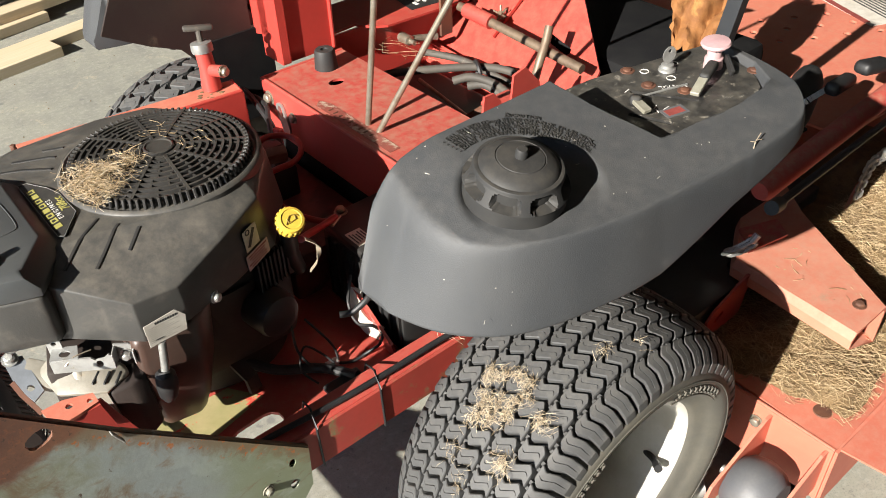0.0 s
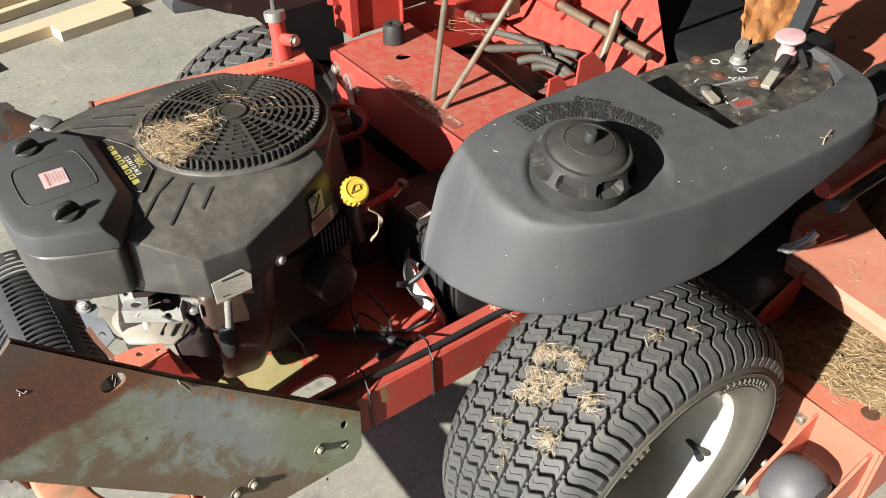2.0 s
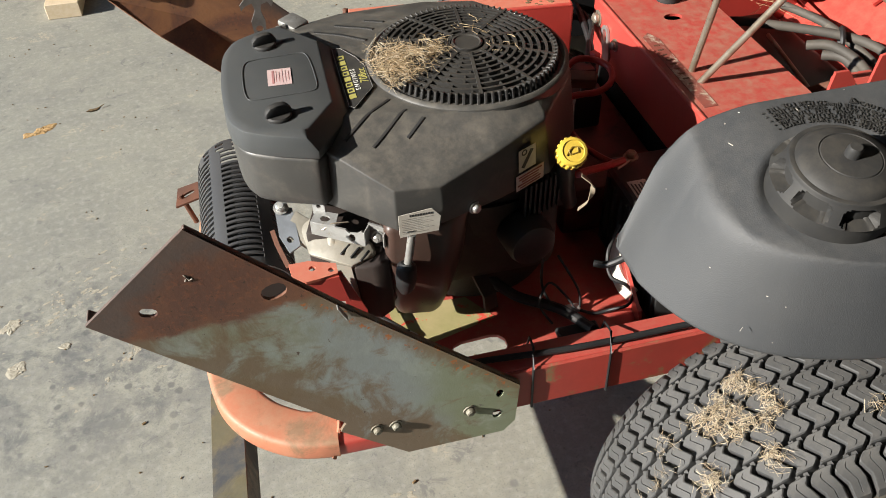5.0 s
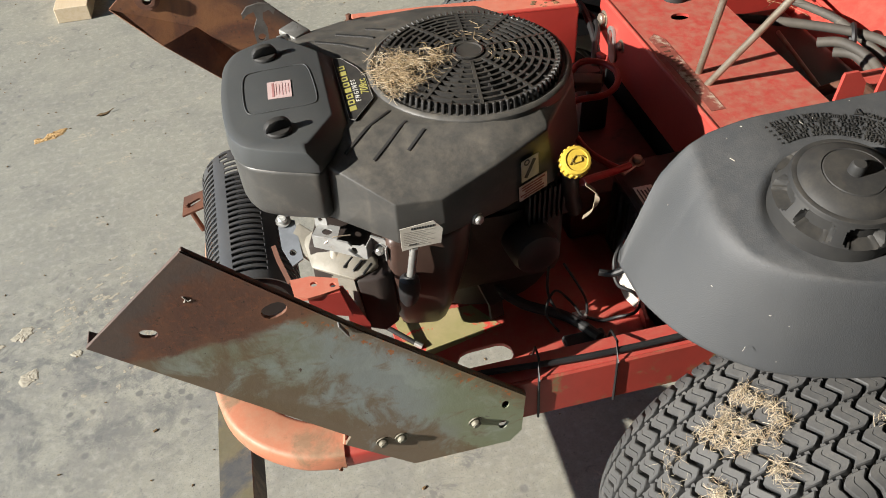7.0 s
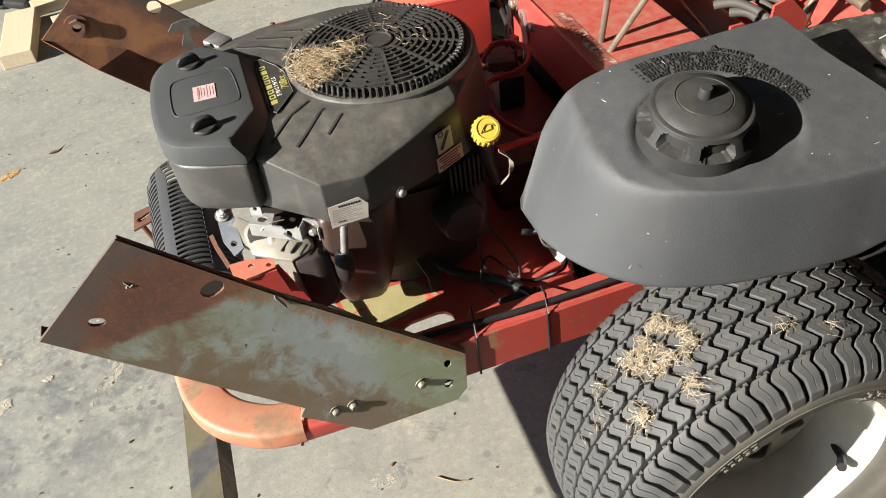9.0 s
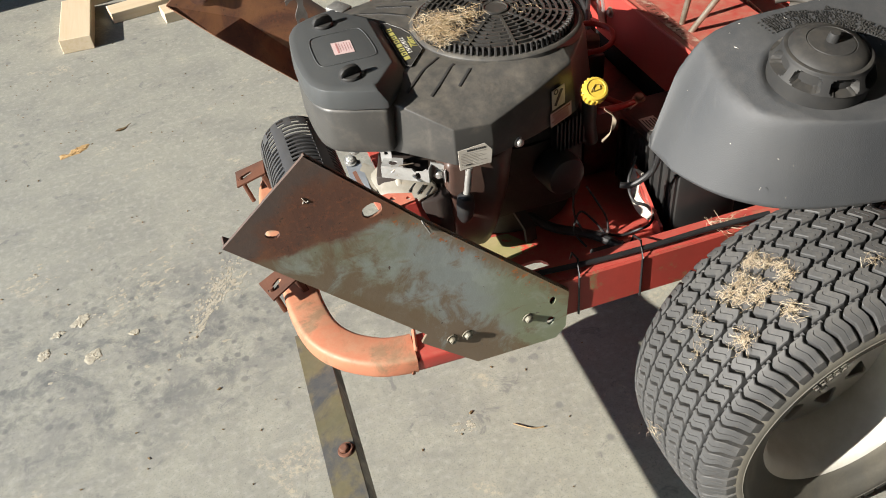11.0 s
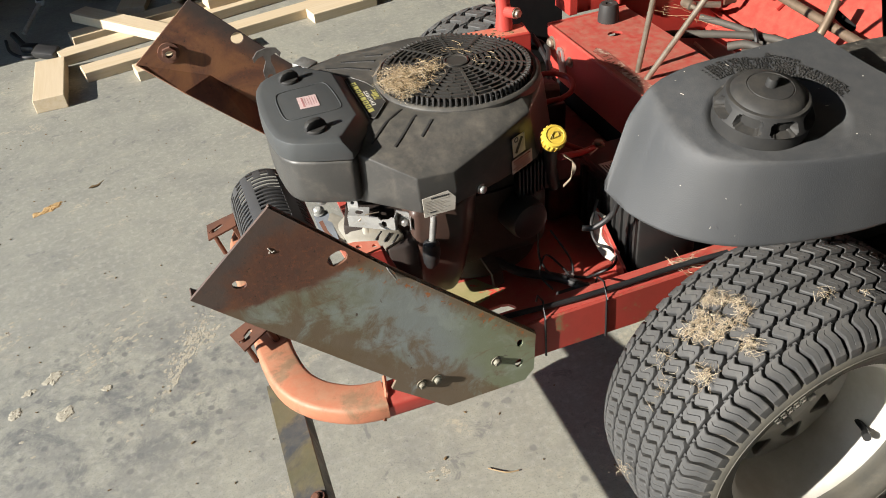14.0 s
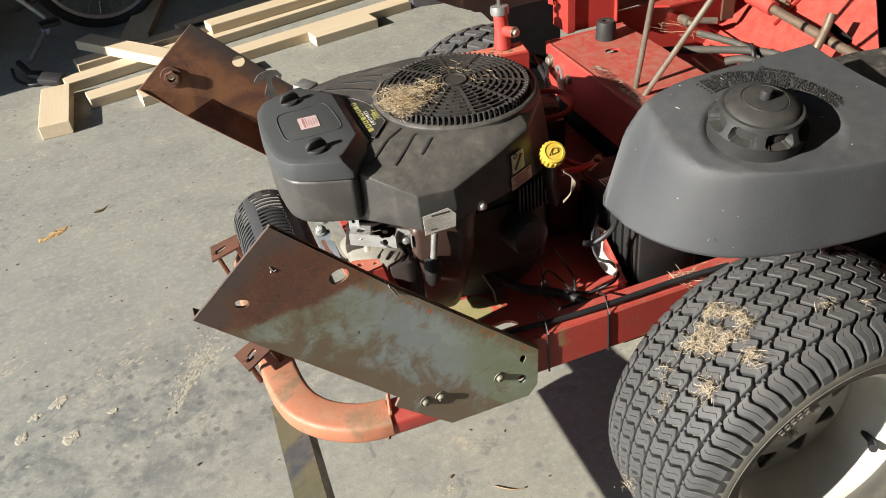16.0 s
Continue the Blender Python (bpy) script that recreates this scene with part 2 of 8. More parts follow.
tank_plastic = surface("grey_grained_plastic", (0.053, 0.056, 0.060), (0.063, 0.065, 0.067), 0.58, large=6, fine=700, bump=0.42, depth=0.0007, wear=(0.1, 0.099, 0.096), wear_at=(0.6, 0.85), wear_scale=9, dust=(0.18, 0.17, 0.155), dust_amount=0.22, specular=0.4)
cap_plastic = surface("black_cap_plastic", (0.028, 0.028, 0.028), (0.038, 0.037, 0.035), 0.6, large=20, fine=500, bump=0.14, depth=0.0005, dust=(0.15, 0.13, 0.1), dust_amount=0.25, specular=0.3)
# brown-black kept deep so that the colour carries the lower housing's shade
starter_plastic = surface("dusty_brown_black_shade", (0.028, 0.02, 0.018), (0.042, 0.032, 0.026), 0.55, large=10, fine=260, bump=0.12, wear=(0.12, 0.09, 0.06), wear_at=(0.6, 0.8))
rubber = surface("tyre_rubber", (0.07, 0.071, 0.072), (0.09, 0.089, 0.086), 0.6, large=12, fine=260, bump=0.3, depth=0.0007, wear=(0.14, 0.133, 0.12), wear_at=(0.52, 0.78), wear_scale=40, dust=(0.2, 0.185, 0.16), dust_amount=0.45, random_shade=0.3, specular=0.35)
sidewall_rubber = surface("dusty_sidewall_rubber", (0.085, 0.082, 0.072), (0.125, 0.115, 0.092), 0.65, large=9, fine=200, bump=0.2, wear=(0.17, 0.15, 0.11), wear_at=(0.55, 0.8), wear_scale=12, specular=0.3)
black_rubber = surface("black_rubber", (0.012, 0.012, 0.013), (0.02, 0.02, 0.02), 0.55, large=30, fine=200, bump=0.08)
# near-black that puts deep shade into the colour of frame parts
shade_black = surface("shade_black_fill", (0.006, 0.006, 0.007), (0.01, 0.01, 0.01), 0.85, large=20, fine=300, bump=0.2, specular=0.2)
grimy = surface("grimy_engine_casting", (0.05, 0.042, 0.036), (0.03, 0.025, 0.022), 0.65, large=16, fine=200, bump=0.25, wear=(0.11, 0.085, 0.06), wear_at=(0.58, 0.78))
black_steel = surface("black_painted_steel", (0.022, 0.022, 0.022), (0.032, 0.03, 0.028), 0.45, large=10, fine=160, bump=0.08, wear=(0.11, 0.05, 0.025), wear_at=(0.66, 0.8))
panel_black = surface("scratched_black_panel", (0.02, 0.02, 0.02), (0.045, 0.043, 0.04), 0.3, large=24, fine=180, bump=0.1, wear=(0.22, 0.2, 0.165), wear_at=(0.57, 0.7), wear_scale=60, dust=(0.2, 0.18, 0.145), dust_amount=0.35, coat=0.3)
muffler_black = surface("heat_shield_black", (0.055, 0.055, 0.057), (0.068, 0.067, 0.066), 0.42, large=10, fine=200, bump=0.08, wear=(0.12, 0.04, 0.02), wear_at=(0.7, 0.8), wear_scale=20)
rust_orange = surface("orange_rust", (0.2, 0.09, 0.055), (0.13, 0.065, 0.045), 0.75, large=60, fine=300, bump=0.3, wear=(0.12, 0.06, 0.04), wear_at=(0.55, 0.75), wear_scale=90)
brown_steel = surface("brown_stained_steel", (0.2, 0.145, 0.1), (0.12, 0.085, 0.06), 0.5, 0.35, large=30, fine=200, bump=0.15, wear=(0.3, 0.24, 0.18), wear_at=(0.6, 0.8))
rust_steel = surface("rusted_steel", (0.13, 0.05, 0.026), (0.075, 0.034, 0.022), 0.75, large=12, fine=160, bump=0.4, wear=(0.22, 0.1, 0.05), wear_at=(0.56, 0.74))
bright_zinc = surface("scuffed_zinc_plate", (0.4, 0.4, 0.385), (0.3, 0.297, 0.285), 0.42, 0.3, large=40, fine=300, bump=0.1, wear=(0.24, 0.21, 0.17), wear_at=(0.62, 0.78), wear_scale=50)
pale_steel = surface("pale_blue_grey_steel", (0.24, 0.26, 0.285), (0.18, 0.195, 0.215), 0.45, 0.15, large=30, fine=260, bump=0.1, wear=(0.16, 0.13, 0.1), wear_at=(0.62, 0.78), wear_scale=40)
brown_gloss = surface("glossy_brown_cover", (0.055, 0.035, 0.028), (0.075, 0.043, 0.033), 0.4, large=14, fine=90, bump=0.06, wear=(0.012, 0.01, 0.01), wear_at=(0.66, 0.7), wear_scale=120, specular=0.55)
grimy_red = surface("oily_red_paint", (0.2, 0.035, 0.028), (0.1, 0.03, 0.024), 0.5, large=9, fine=120, bump=0.1, wear=(0.05, 0.03, 0.025), wear_at=(0.5, 0.7), wear_scale=14)
old_bolt = surface("dull_stained_bolt", (0.26, 0.25, 0.2), (0.17, 0.15, 0.11), 0.62, 0.1, large=60, fine=300, bump=0.2, wear=(0.16, 0.09, 0.05), wear_at=(0.6, 0.75), wear_scale=60)
zinc = surface("zinc_plated_steel", (0.56, 0.56, 0.54), (0.42, 0.42, 0.4), 0.42, 0.75, large=40, fine=300, bump=0.08)
dull_zinc = surface("dull_zinc_plate", (0.4, 0.4, 0.38), (0.27, 0.265, 0.25), 0.5, 0.6, large=40, fine=300, bump=0.1, wear=(0.16, 0.13, 0.1), wear_at=(0.58, 0.74), wear_scale=50)
steel_rod = surface("bare_steel_rod", (0.42, 0.37, 0.3), (0.28, 0.23, 0.17), 0.4, 0.7, large=30, fine=300, bump=0.1, wear=(0.3, 0.2, 0.12), wear_at=(0.6, 0.8))
cast_alloy = surface("cast_aluminium", (0.3, 0.28, 0.235), (0.22, 0.2, 0.16), 0.55, 0.15, large=30, fine=300, bump=0.25, wear=(0.3, 0.24, 0.16), wear_at=(0.58, 0.78))
cast_dark = surface("dirty_cast_aluminium", (0.16, 0.15, 0.14), (0.1, 0.09, 0.08), 0.55, 0.3, large=30, fine=300, bump=0.25, wear=(0.3, 0.27, 0.23), wear_at=(0.6, 0.8))
white_rim = surface("white_rim_paint", (0.7, 0.68, 0.63), (0.56, 0.53, 0.46), 0.38, large=9, fine=120, bump=0.06, wear=(0.4, 0.33, 0.25), wear_at=(0.66, 0.82), dust=(0.45, 0.4, 0.32), dust_amount=0.2)
yellow_plastic = surface("yellow_plastic", (0.62, 0.44, 0.06), (0.54, 0.375, 0.05), 0.42, large=30, fine=200, bump=0.06, wear=(0.45, 0.33, 0.06), wear_at=(0.62, 0.8), wear_scale=60)
pink_plastic = surface("faded_pink_plastic", (0.5, 0.33, 0.33), (0.44, 0.27, 0.28), 0.5, large=40, fine=200, bump=0.06, wear=(0.6, 0.5, 0.46), wear_at=(0.6, 0.8), wear_scale=60)
cream_plastic = surface("cream_lever_plastic", (0.25, 0.24, 0.19), (0.19, 0.18, 0.14), 0.5, large=40, fine=200, bump=0.08)
grey_roller = surface("grey_roller_plastic", (0.09, 0.092, 0.1), (0.12, 0.118, 0.12), 0.55, large=14, fine=200, bump=0.2, wear=(0.2, 0.18, 0.16), wear_at=(0.6, 0.8))
grey_rubber = surface("dusty_hose_rubber", (0.06, 0.054, 0.047), (0.085, 0.074, 0.06), 0.7, large=18, fine=200, bump=0.2, wear=(0.2, 0.17, 0.13), wear_at=(0.58, 0.78))
red_cable = surface("red_cable", (0.4, 0.025, 0.02), None, 0.45, large=20)
old_paper = surface("stained_paper", (0.36, 0.3, 0.22), (0.24, 0.19, 0.14), 0.7, large=40, fine=300, bump=0.1)
label_white = surface("aged_white_label", (0.62, 0.59, 0.52), (0.5, 0.46, 0.4), 0.55, large=40, fine=300, bump=0.05, wear=(0.3, 0.27, 0.22), wear_at=(0.6, 0.75), wear_scale=60)
label_pink = surface("faded_pink_label", (0.6, 0.45, 0.43), (0.52, 0.37, 0.36), 0.5, large=50, fine=300, bump=0.03)
ink_dark = surface("dark_print", (0.06, 0.06, 0.06), None, 0.6, large=40)
ink_red = surface("red_print", (0.27, 0.06, 0.05), None, 0.6, large=40)
ink_faint = surface("faded_red_print", (0.46, 0.22, 0.21), None, 0.6, large=40)
ink_grey = surface("faded_grey_print", (0.34, 0.32, 0.28), None, 0.6, large=40)
dark_yellow = surface("shaded_yellow_plastic", (0.3, 0.2, 0.03), None, 0.5, large=40)
ink_white = surface("white_print", (0.7, 0.69, 0.65), None, 0.6, large=40)
ink_yellow = surface("yellow_print", (0.46, 0.42, 0.12), None, 0.5, large=40)
straw = surface("dry_grass", (0.62, 0.49, 0.3), (0.46, 0.33, 0.18), 0.75, large=60, fine=300, bump=0.1)
straw_pale = surface("pale_straw", (0.62, 0.54, 0.4), (0.5, 0.42, 0.29), 0.72, large=60, fine=300, bump=0.1)
straw_dark = surface("matted_grass_underlayer", (0.2, 0.13, 0.06), (0.12, 0.08, 0.04), 0.85, large=40, fine=160, bump=0.6, depth=0.004)
orange_suede = surface("orange_suede", (0.26, 0.11, 0.03), (0.15, 0.058, 0.018), 0.85, large=16, fine=200, bump=0.5, depth=0.002, wear=(0.36, 0.2, 0.065), wear_at=(0.5, 0.72))
red_bike = surface("bicycle_red_paint", (0.45, 0.03, 0.025), None, 0.3, coat=0.4)
plaster = surface("garage_wall_paint", (0.4, 0.395, 0.385), (0.34, 0.335, 0.325), 0.8, large=2, fine=60, bump=0.2)


def random_by_island(nt):
    return nt.nodes.new("ShaderNodeNewGeometry").outputs["Random Per Island"]


for blades in (straw, straw_pale):
    nt = blades.node_tree
    bsdf = nt.nodes["Principled BSDF"]
    src = bsdf.inputs["Base Color"].links[0].from_socket
    nt.links.new(blend(nt, maths(nt, "MULTIPLY", random_by_island(nt), 0.9), src, (0.17, 0.105, 0.045)), bsdf.inputs["Base Color"])


def lettering(name, body, size, m, material, parent, depth=0.0004, align="CENTER"):
    """Letters of the built-in font as a flat mesh in the pose's xy plane."""
    cu = bpy.data.curves.new(name, "FONT")
    cu.body, cu.size, cu.extrude, cu.align_x, cu.align_y, cu.resolution_u = body, size, depth, align, "CENTER", 2
    ob = bpy.data.objects.new(name, cu)
    scene.collection.objects.link(ob)
    me = bpy.data.meshes.new_from_object(ob.evaluated_get(bpy.context.evaluated_depsgraph_get()))
    bpy.data.objects.remove(ob)
    me.transform(m)
    me.materials.clear()
    me.materials.append(material)
    out = new(name, me)
    out.parent = parent
    out.matrix_parent_inverse = POSES.get(parent, Matrix()).inverted()
    return out


def concrete_material():
    m, nt, bsdf = shader("smooth_concrete")
    where = places(nt)
    wide, mid, fine = noise_node(nt, where, 0.8, 5, 0.6, 0.4), noise_node(nt, where, 5.5, 7, 0.66, 0.6), noise_node(nt, where, 60, 6, 0.7)
    out = blend(nt, ramp(nt, wide, 0.3, 0.7), (0.308, 0.302, 0.248), (0.262, 0.259, 0.218))
    out = blend(nt, maths(nt, "MULTIPLY", ramp(nt, mid, 0.4, 0.72), 0.55), out, (0.17, 0.17, 0.155))
    out = blend(nt, maths(nt, "MULTIPLY", ramp(nt, fine, 0.46, 0.66), 0.5), out, (0.4, 0.39, 0.34))
    # oil-dark blotches
    out = blend(nt, maths(nt, "MULTIPLY", ramp(nt, noise_node(nt, where, 17, 6, 0.72, 0.8), 0.6, 0.68), 0.55), out, (0.115, 0.115, 0.118))
    # darker mottled stretches
    worn = maths(nt, "MULTIPLY", ramp(nt, noise_node(nt, where, 1.3, 3, 0.5, 0.5), 0.38, 0.56), ramp(nt, noise_node(nt, where, 14, 8, 0.76, 0.5), 0.43, 0.6))
    split = nt.nodes.new("ShaderNodeSeparateXYZ")
    nt.links.new(where, split.inputs[0])
    gx, gy = maths(nt, "MULTIPLY", maths(nt, "ADD", split.outputs[0], 2.25), 2.0), maths(nt, "MULTIPLY", maths(nt, "ADD", split.outputs[1], 0.17), 3.4)
    far_off = maths(nt, "ADD", maths(nt, "ADD", maths(nt, "MULTIPLY", gx, gx), maths(nt, "MULTIPLY", gy, gy)), maths(nt, "MULTIPLY", mid, 1.2))
    stained = maths(nt, "SUBTRACT", 1.0, ramp(nt, far_off, 0.6, 2.2))
    out = blend(nt, maths(nt, "MULTIPLY", worn, maths(nt, "ADD", 0.24, maths(nt, "MULTIPLY", stained, 0.3))), out, (0.14, 0.14, 0.138))
    # the place where oil and water have stood, blotched dark
    blot = ramp(nt, noise_node(nt, where, 13, 9, 0.8, 0.4), 0.46, 0.62)
    out = blend(nt, maths(nt, "MULTIPLY", maths(nt, "MULTIPLY", stained, blot), 0.75), out, (0.105, 0.11, 0.108))
    spots = nt.nodes.new("ShaderNodeTexVoronoi")
    spots.inputs["Scale"].default_value = 24
    nt.links.new(where, spots.inputs["Vector"])
    out = blend(nt, maths(nt, "MULTIPLY", maths(nt, "MULTIPLY", maths(nt, "SUBTRACT", 1.0, ramp(nt, maths(nt, "ADD", spots.outputs["Distance"], maths(nt, "MULTIPLY", fine, 0.3)), 0.3, 0.4)), stained), 0.7), out, (0.1, 0.1, 0.1))
    # small round drips
    drips = nt.nodes.new("ShaderNodeTexVoronoi")
    drips.inputs["Scale"].default_value = 15
    nt.links.new(where, drips.inputs["Vector"])
    out = blend(nt, maths(nt, "MULTIPLY", maths(nt, "MULTIPLY", maths(nt, "SUBTRACT", 1.0, ramp(nt, drips.outputs["Distance"], 0.1, 0.2)), ramp(nt, noise_node(nt, where, 3.1, 2, 0.5), 0.5, 0.62)), 0.6), out, (0.13, 0.13, 0.13))
    # fine pitting
    out = blend(nt, maths(nt, "MULTIPLY", ramp(nt, noise_node(nt, where, 240, 3, 0.7), 0.5, 0.66), 0.6), out, (0.16, 0.16, 0.148))
    # pale sawdust, scattered in smears
    smear = maths(nt, "MULTIPLY", ramp(nt, noise_node(nt, where, 7.5, 3, 0.5, 1.2), 0.6, 0.7), ramp(nt, noise_node(nt, where, 95, 5, 0.8), 0.46, 0.6))
    out = blend(nt, maths(nt, "MULTIPLY", smear, 0.55), out, (0.5, 0.43, 0.31))
    # trowel streaks
    stretch = nt.nodes.new("ShaderNodeMapping")
    stretch.inputs["Scale"].default_value, stretch.inputs["Rotation"].default_value = (2.0, 24.0, 1.0), (0, 0, 0.5)
    nt.links.new(where, stretch.inputs["Vector"])
    out = blend(nt, maths(nt, "MULTIPLY", ramp(nt, noise_node(nt, stretch.outputs[0], 1.6, 6, 0.65, 0.8), 0.5, 0.75), 0.3), out, (0.2, 0.197, 0.19))
    specks = nt.nodes.new("ShaderNodeTexVoronoi")
    specks.inputs["Scale"].default_value = 42
    nt.links.new(where, specks.inputs["Vector"])
    out = blend(nt, maths(nt, "MULTIPLY", maths(nt, "SUBTRACT", 1.0, ramp(nt, specks.outputs["Distance"], 0.05, 0.11)), 0.5), out, (0.11, 0.1, 0.09))
    nt.links.new(out, bsdf.inputs["Base Color"])
    nt.links.new(maths(nt, "ADD", 0.52, maths(nt, "MULTIPLY", mid, 0.25)), bsdf.inputs["Roughness"])
    relief(nt, bsdf, maths(nt, "ADD", fine, mid), 0.25, 0.002)
    return m


def guard_material(name, painted):
    """Sheet steel: rust on the raised end, worn blue-grey and olive paint below an old paint line."""
    m, nt, bsdf = shader(name)
    where = places(nt)
    split = nt.nodes.new("ShaderNodeSeparateXYZ")
    nt.links.new(where, split.inputs[0])
    wide, mid, fine = noise_node(nt, where, 9, 5, 0.62, 0.7), noise_node(nt, where, 34, 6, 0.7, 0.3), noise_node(nt, where, 170, 4, 0.7)
    rust = blend(nt, ramp(nt, wide, 0.35, 0.65), (0.115, 0.055, 0.038), (0.18, 0.082, 0.046))
    rust = blend(nt, maths(nt, "MULTIPLY", ramp(nt, fine, 0.5, 0.75), 0.7), rust, (0.25, 0.09, 0.04))
    rust = blend(nt, maths(nt, "MULTIPLY", ramp(nt, mid, 0.58, 0.72), 0.6), rust, (0.05, 0.045, 0.042))
    rust = blend(nt, maths(nt, "MULTIPLY", ramp(nt, noise_node(nt, where, 120, 5, 0.75), 0.6, 0.66), 0.75), rust, (0.035, 0.026, 0.022))
    if painted:
        cloud, soft = noise_node(nt, where, 8, 6, 0.6, 1.1), noise_node(nt, where, 17, 7, 0.66, 0.7)
        coat = blend(nt, ramp(nt, cloud, 0.4, 0.6), (0.205, 0.212, 0.15), (0.27, 0.305, 0.275))
        # the paint turns greener towards the bolted end
        green = ramp(nt, maths(nt, "ADD", split.outputs[0], maths(nt, "MULTIPLY", cloud, 0.16)), -0.40, -0.25)
        coat = blend(nt, maths(nt, "MULTIPLY", green, 0.8), coat, (0.2, 0.225, 0.135))
        # bluer in the middle of the plate
        blue = maths(nt, "SUBTRACT", 1.0, maths(nt, "MULTIPLY", maths(nt, "ABSOLUTE", maths(nt, "ADD", split.outputs[0], maths(nt, "ADD", 0.40, maths(nt, "MULTIPLY", cloud, 0.12))), 0.0), 9.0))
        coat = blend(nt, maths(nt, "MULTIPLY", ramp(nt, blue, 0.0, 0.8), 0.75), coat, (0.255, 0.285, 0.29))
        # pale chalky clouds
        coat = blend(nt, maths(nt, "MULTIPLY", ramp(nt, soft, 0.52, 0.68), 0.32), coat, (0.38, 0.41, 0.38))
        coat = blend(nt, ramp(nt, noise_node(nt, where, 210, 3, 0.6), 0.74, 0.76), coat, (0.45, 0.46, 0.42))
        # brown stains, drawn out along the plate
        streak = nt.nodes.new("ShaderNodeMapping")
        streak.inputs["Scale"].default_value, streak.inputs["Rotation"].default_value = (1.0, 1.0, 2.6), (0, 0.6, 0)
        nt.links.new(where, streak.inputs["Vector"])
        coat = blend(nt, maths(nt, "MULTIPLY", ramp(nt, noise_node(nt, streak.outputs[0], 10, 7, 0.68, 0.9), 0.54, 0.66), 0.6), coat, (0.19, 0.125, 0.068))
        # rust eats in from the lower edge
        dist = maths(nt, "ADD", maths(nt, "MULTIPLY", maths(nt, "ADD", split.outputs[0], 0.768), 0.72), maths(nt, "MULTIPLY", maths(nt, "SUBTRACT", split.outputs[2], 0.713), 0.69))
        eaten = maths(nt, "ADD", maths(nt, "MULTIPLY", maths(nt, "SUBTRACT", 0.095, dist), 2.4), noise_node(nt, where, 13, 7, 0.68, 0.8))
        coat = blend(nt, maths(nt, "MULTIPLY", ramp(nt, eaten, 0.50, 0.68), 0.85), coat, (0.155, 0.1, 0.055))
        coat = blend(nt, ramp(nt, noise_node(nt, where, 60, 5, 0.7), 0.67, 0.72), coat, (0.09, 0.06, 0.045))
        # brown rust creeping in from the long upper edge, with orange spots
        rim = maths(nt, "ADD", maths(nt, "MULTIPLY", maths(nt, "ADD", split.outputs[0], 0.268), 0.696), maths(nt, "MULTIPLY", maths(nt, "SUBTRACT", split.outputs[2], 0.447), 0.718))
        rim = maths(nt, "ADD", rim, maths(nt, "MULTIPLY", maths(nt, "SUBTRACT", noise_node(nt, where, 22, 6, 0.7, 0.8), 0.5), 0.09))
        coat = blend(nt, maths(nt, "MULTIPLY", ramp(nt, rim, -0.028, -0.002), 0.8), coat, (0.17, 0.105, 0.055))
        coat = blend(nt, maths(nt, "MULTIPLY", ramp(nt, rim, -0.036, -0.01), ramp(nt, noise_node(nt, where, 75, 4, 0.7), 0.58, 0.64)), coat, (0.36, 0.12, 0.03))
        # a few chips down to dark steel
        coat = blend(nt, maths(nt, "MULTIPLY", ramp(nt, noise_node(nt, where, 45, 4, 0.6, 0.6), 0.68, 0.7), 0.8), coat, (0.12, 0.11, 0.085))
        # bare dark steel along the slanting end, with a soft edge
        end = maths(nt, "SUBTRACT", maths(nt, "MULTIPLY", maths(nt, "ADD", split.outputs[0], 0.768), 0.654), maths(nt, "MULTIPLY", maths(nt, "SUBTRACT", split.outputs[2], 0.713), 0.756))
        bare = maths(nt, "SUBTRACT", 1.0, ramp(nt, maths(nt, "SUBTRACT", end, maths(nt, "MULTIPLY", maths(nt, "SUBTRACT", cloud, 0.35), 0.12)), 0.0, 0.03))
        rust = blend(nt, maths(nt, "MULTIPLY", bare, 0.65), rust, (0.085, 0.08, 0.075))
        # the paint line climbs from the lower corner towards the top bend
        edge = maths(nt, "SUBTRACT", maths(nt, "MULTIPLY", maths(nt, "ADD", split.outputs[0], 0.765), 0.08), maths(nt, "SUBTRACT", split.outputs[2], 0.672))
        edge = maths(nt, "ADD", edge, maths(nt, "MULTIPLY", maths(nt, "SUBTRACT", wide, 0.5), 0.06))
        rust = blend(nt, ramp(nt, edge, -0.004, 0.01), rust, coat)
    else:
        rust = blend(nt, maths(nt, "MULTIPLY", ramp(nt, wide, 0.45, 0.7), 0.7), rust, (0.3, 0.14, 0.06))
        rim = ramp(nt, maths(nt, "ADD", maths(nt, "SUBTRACT", split.outputs[2], maths(nt, "MULTIPLY", split.outputs[0], -0.95)), maths(nt, "MULTIPLY", mid, 0.05)), 0.17, 0.24)
        rust = blend(nt, maths(nt, "MULTIPLY", rim, 0.85), rust, (0.05, 0.047, 0.045))
    nt.links.new(rust, bsdf.inputs["Base Color"])
    nt.links.new(maths(nt, "ADD", 0.42, maths(nt, "MULTIPLY", mid, 0.3)), bsdf.inputs["Roughness"])
    bsdf.inputs["Metallic"].default_value = 0.1
    relief(nt, bsdf, maths(nt, "ADD", fine, mid), 0.25, 0.0012)
    return m


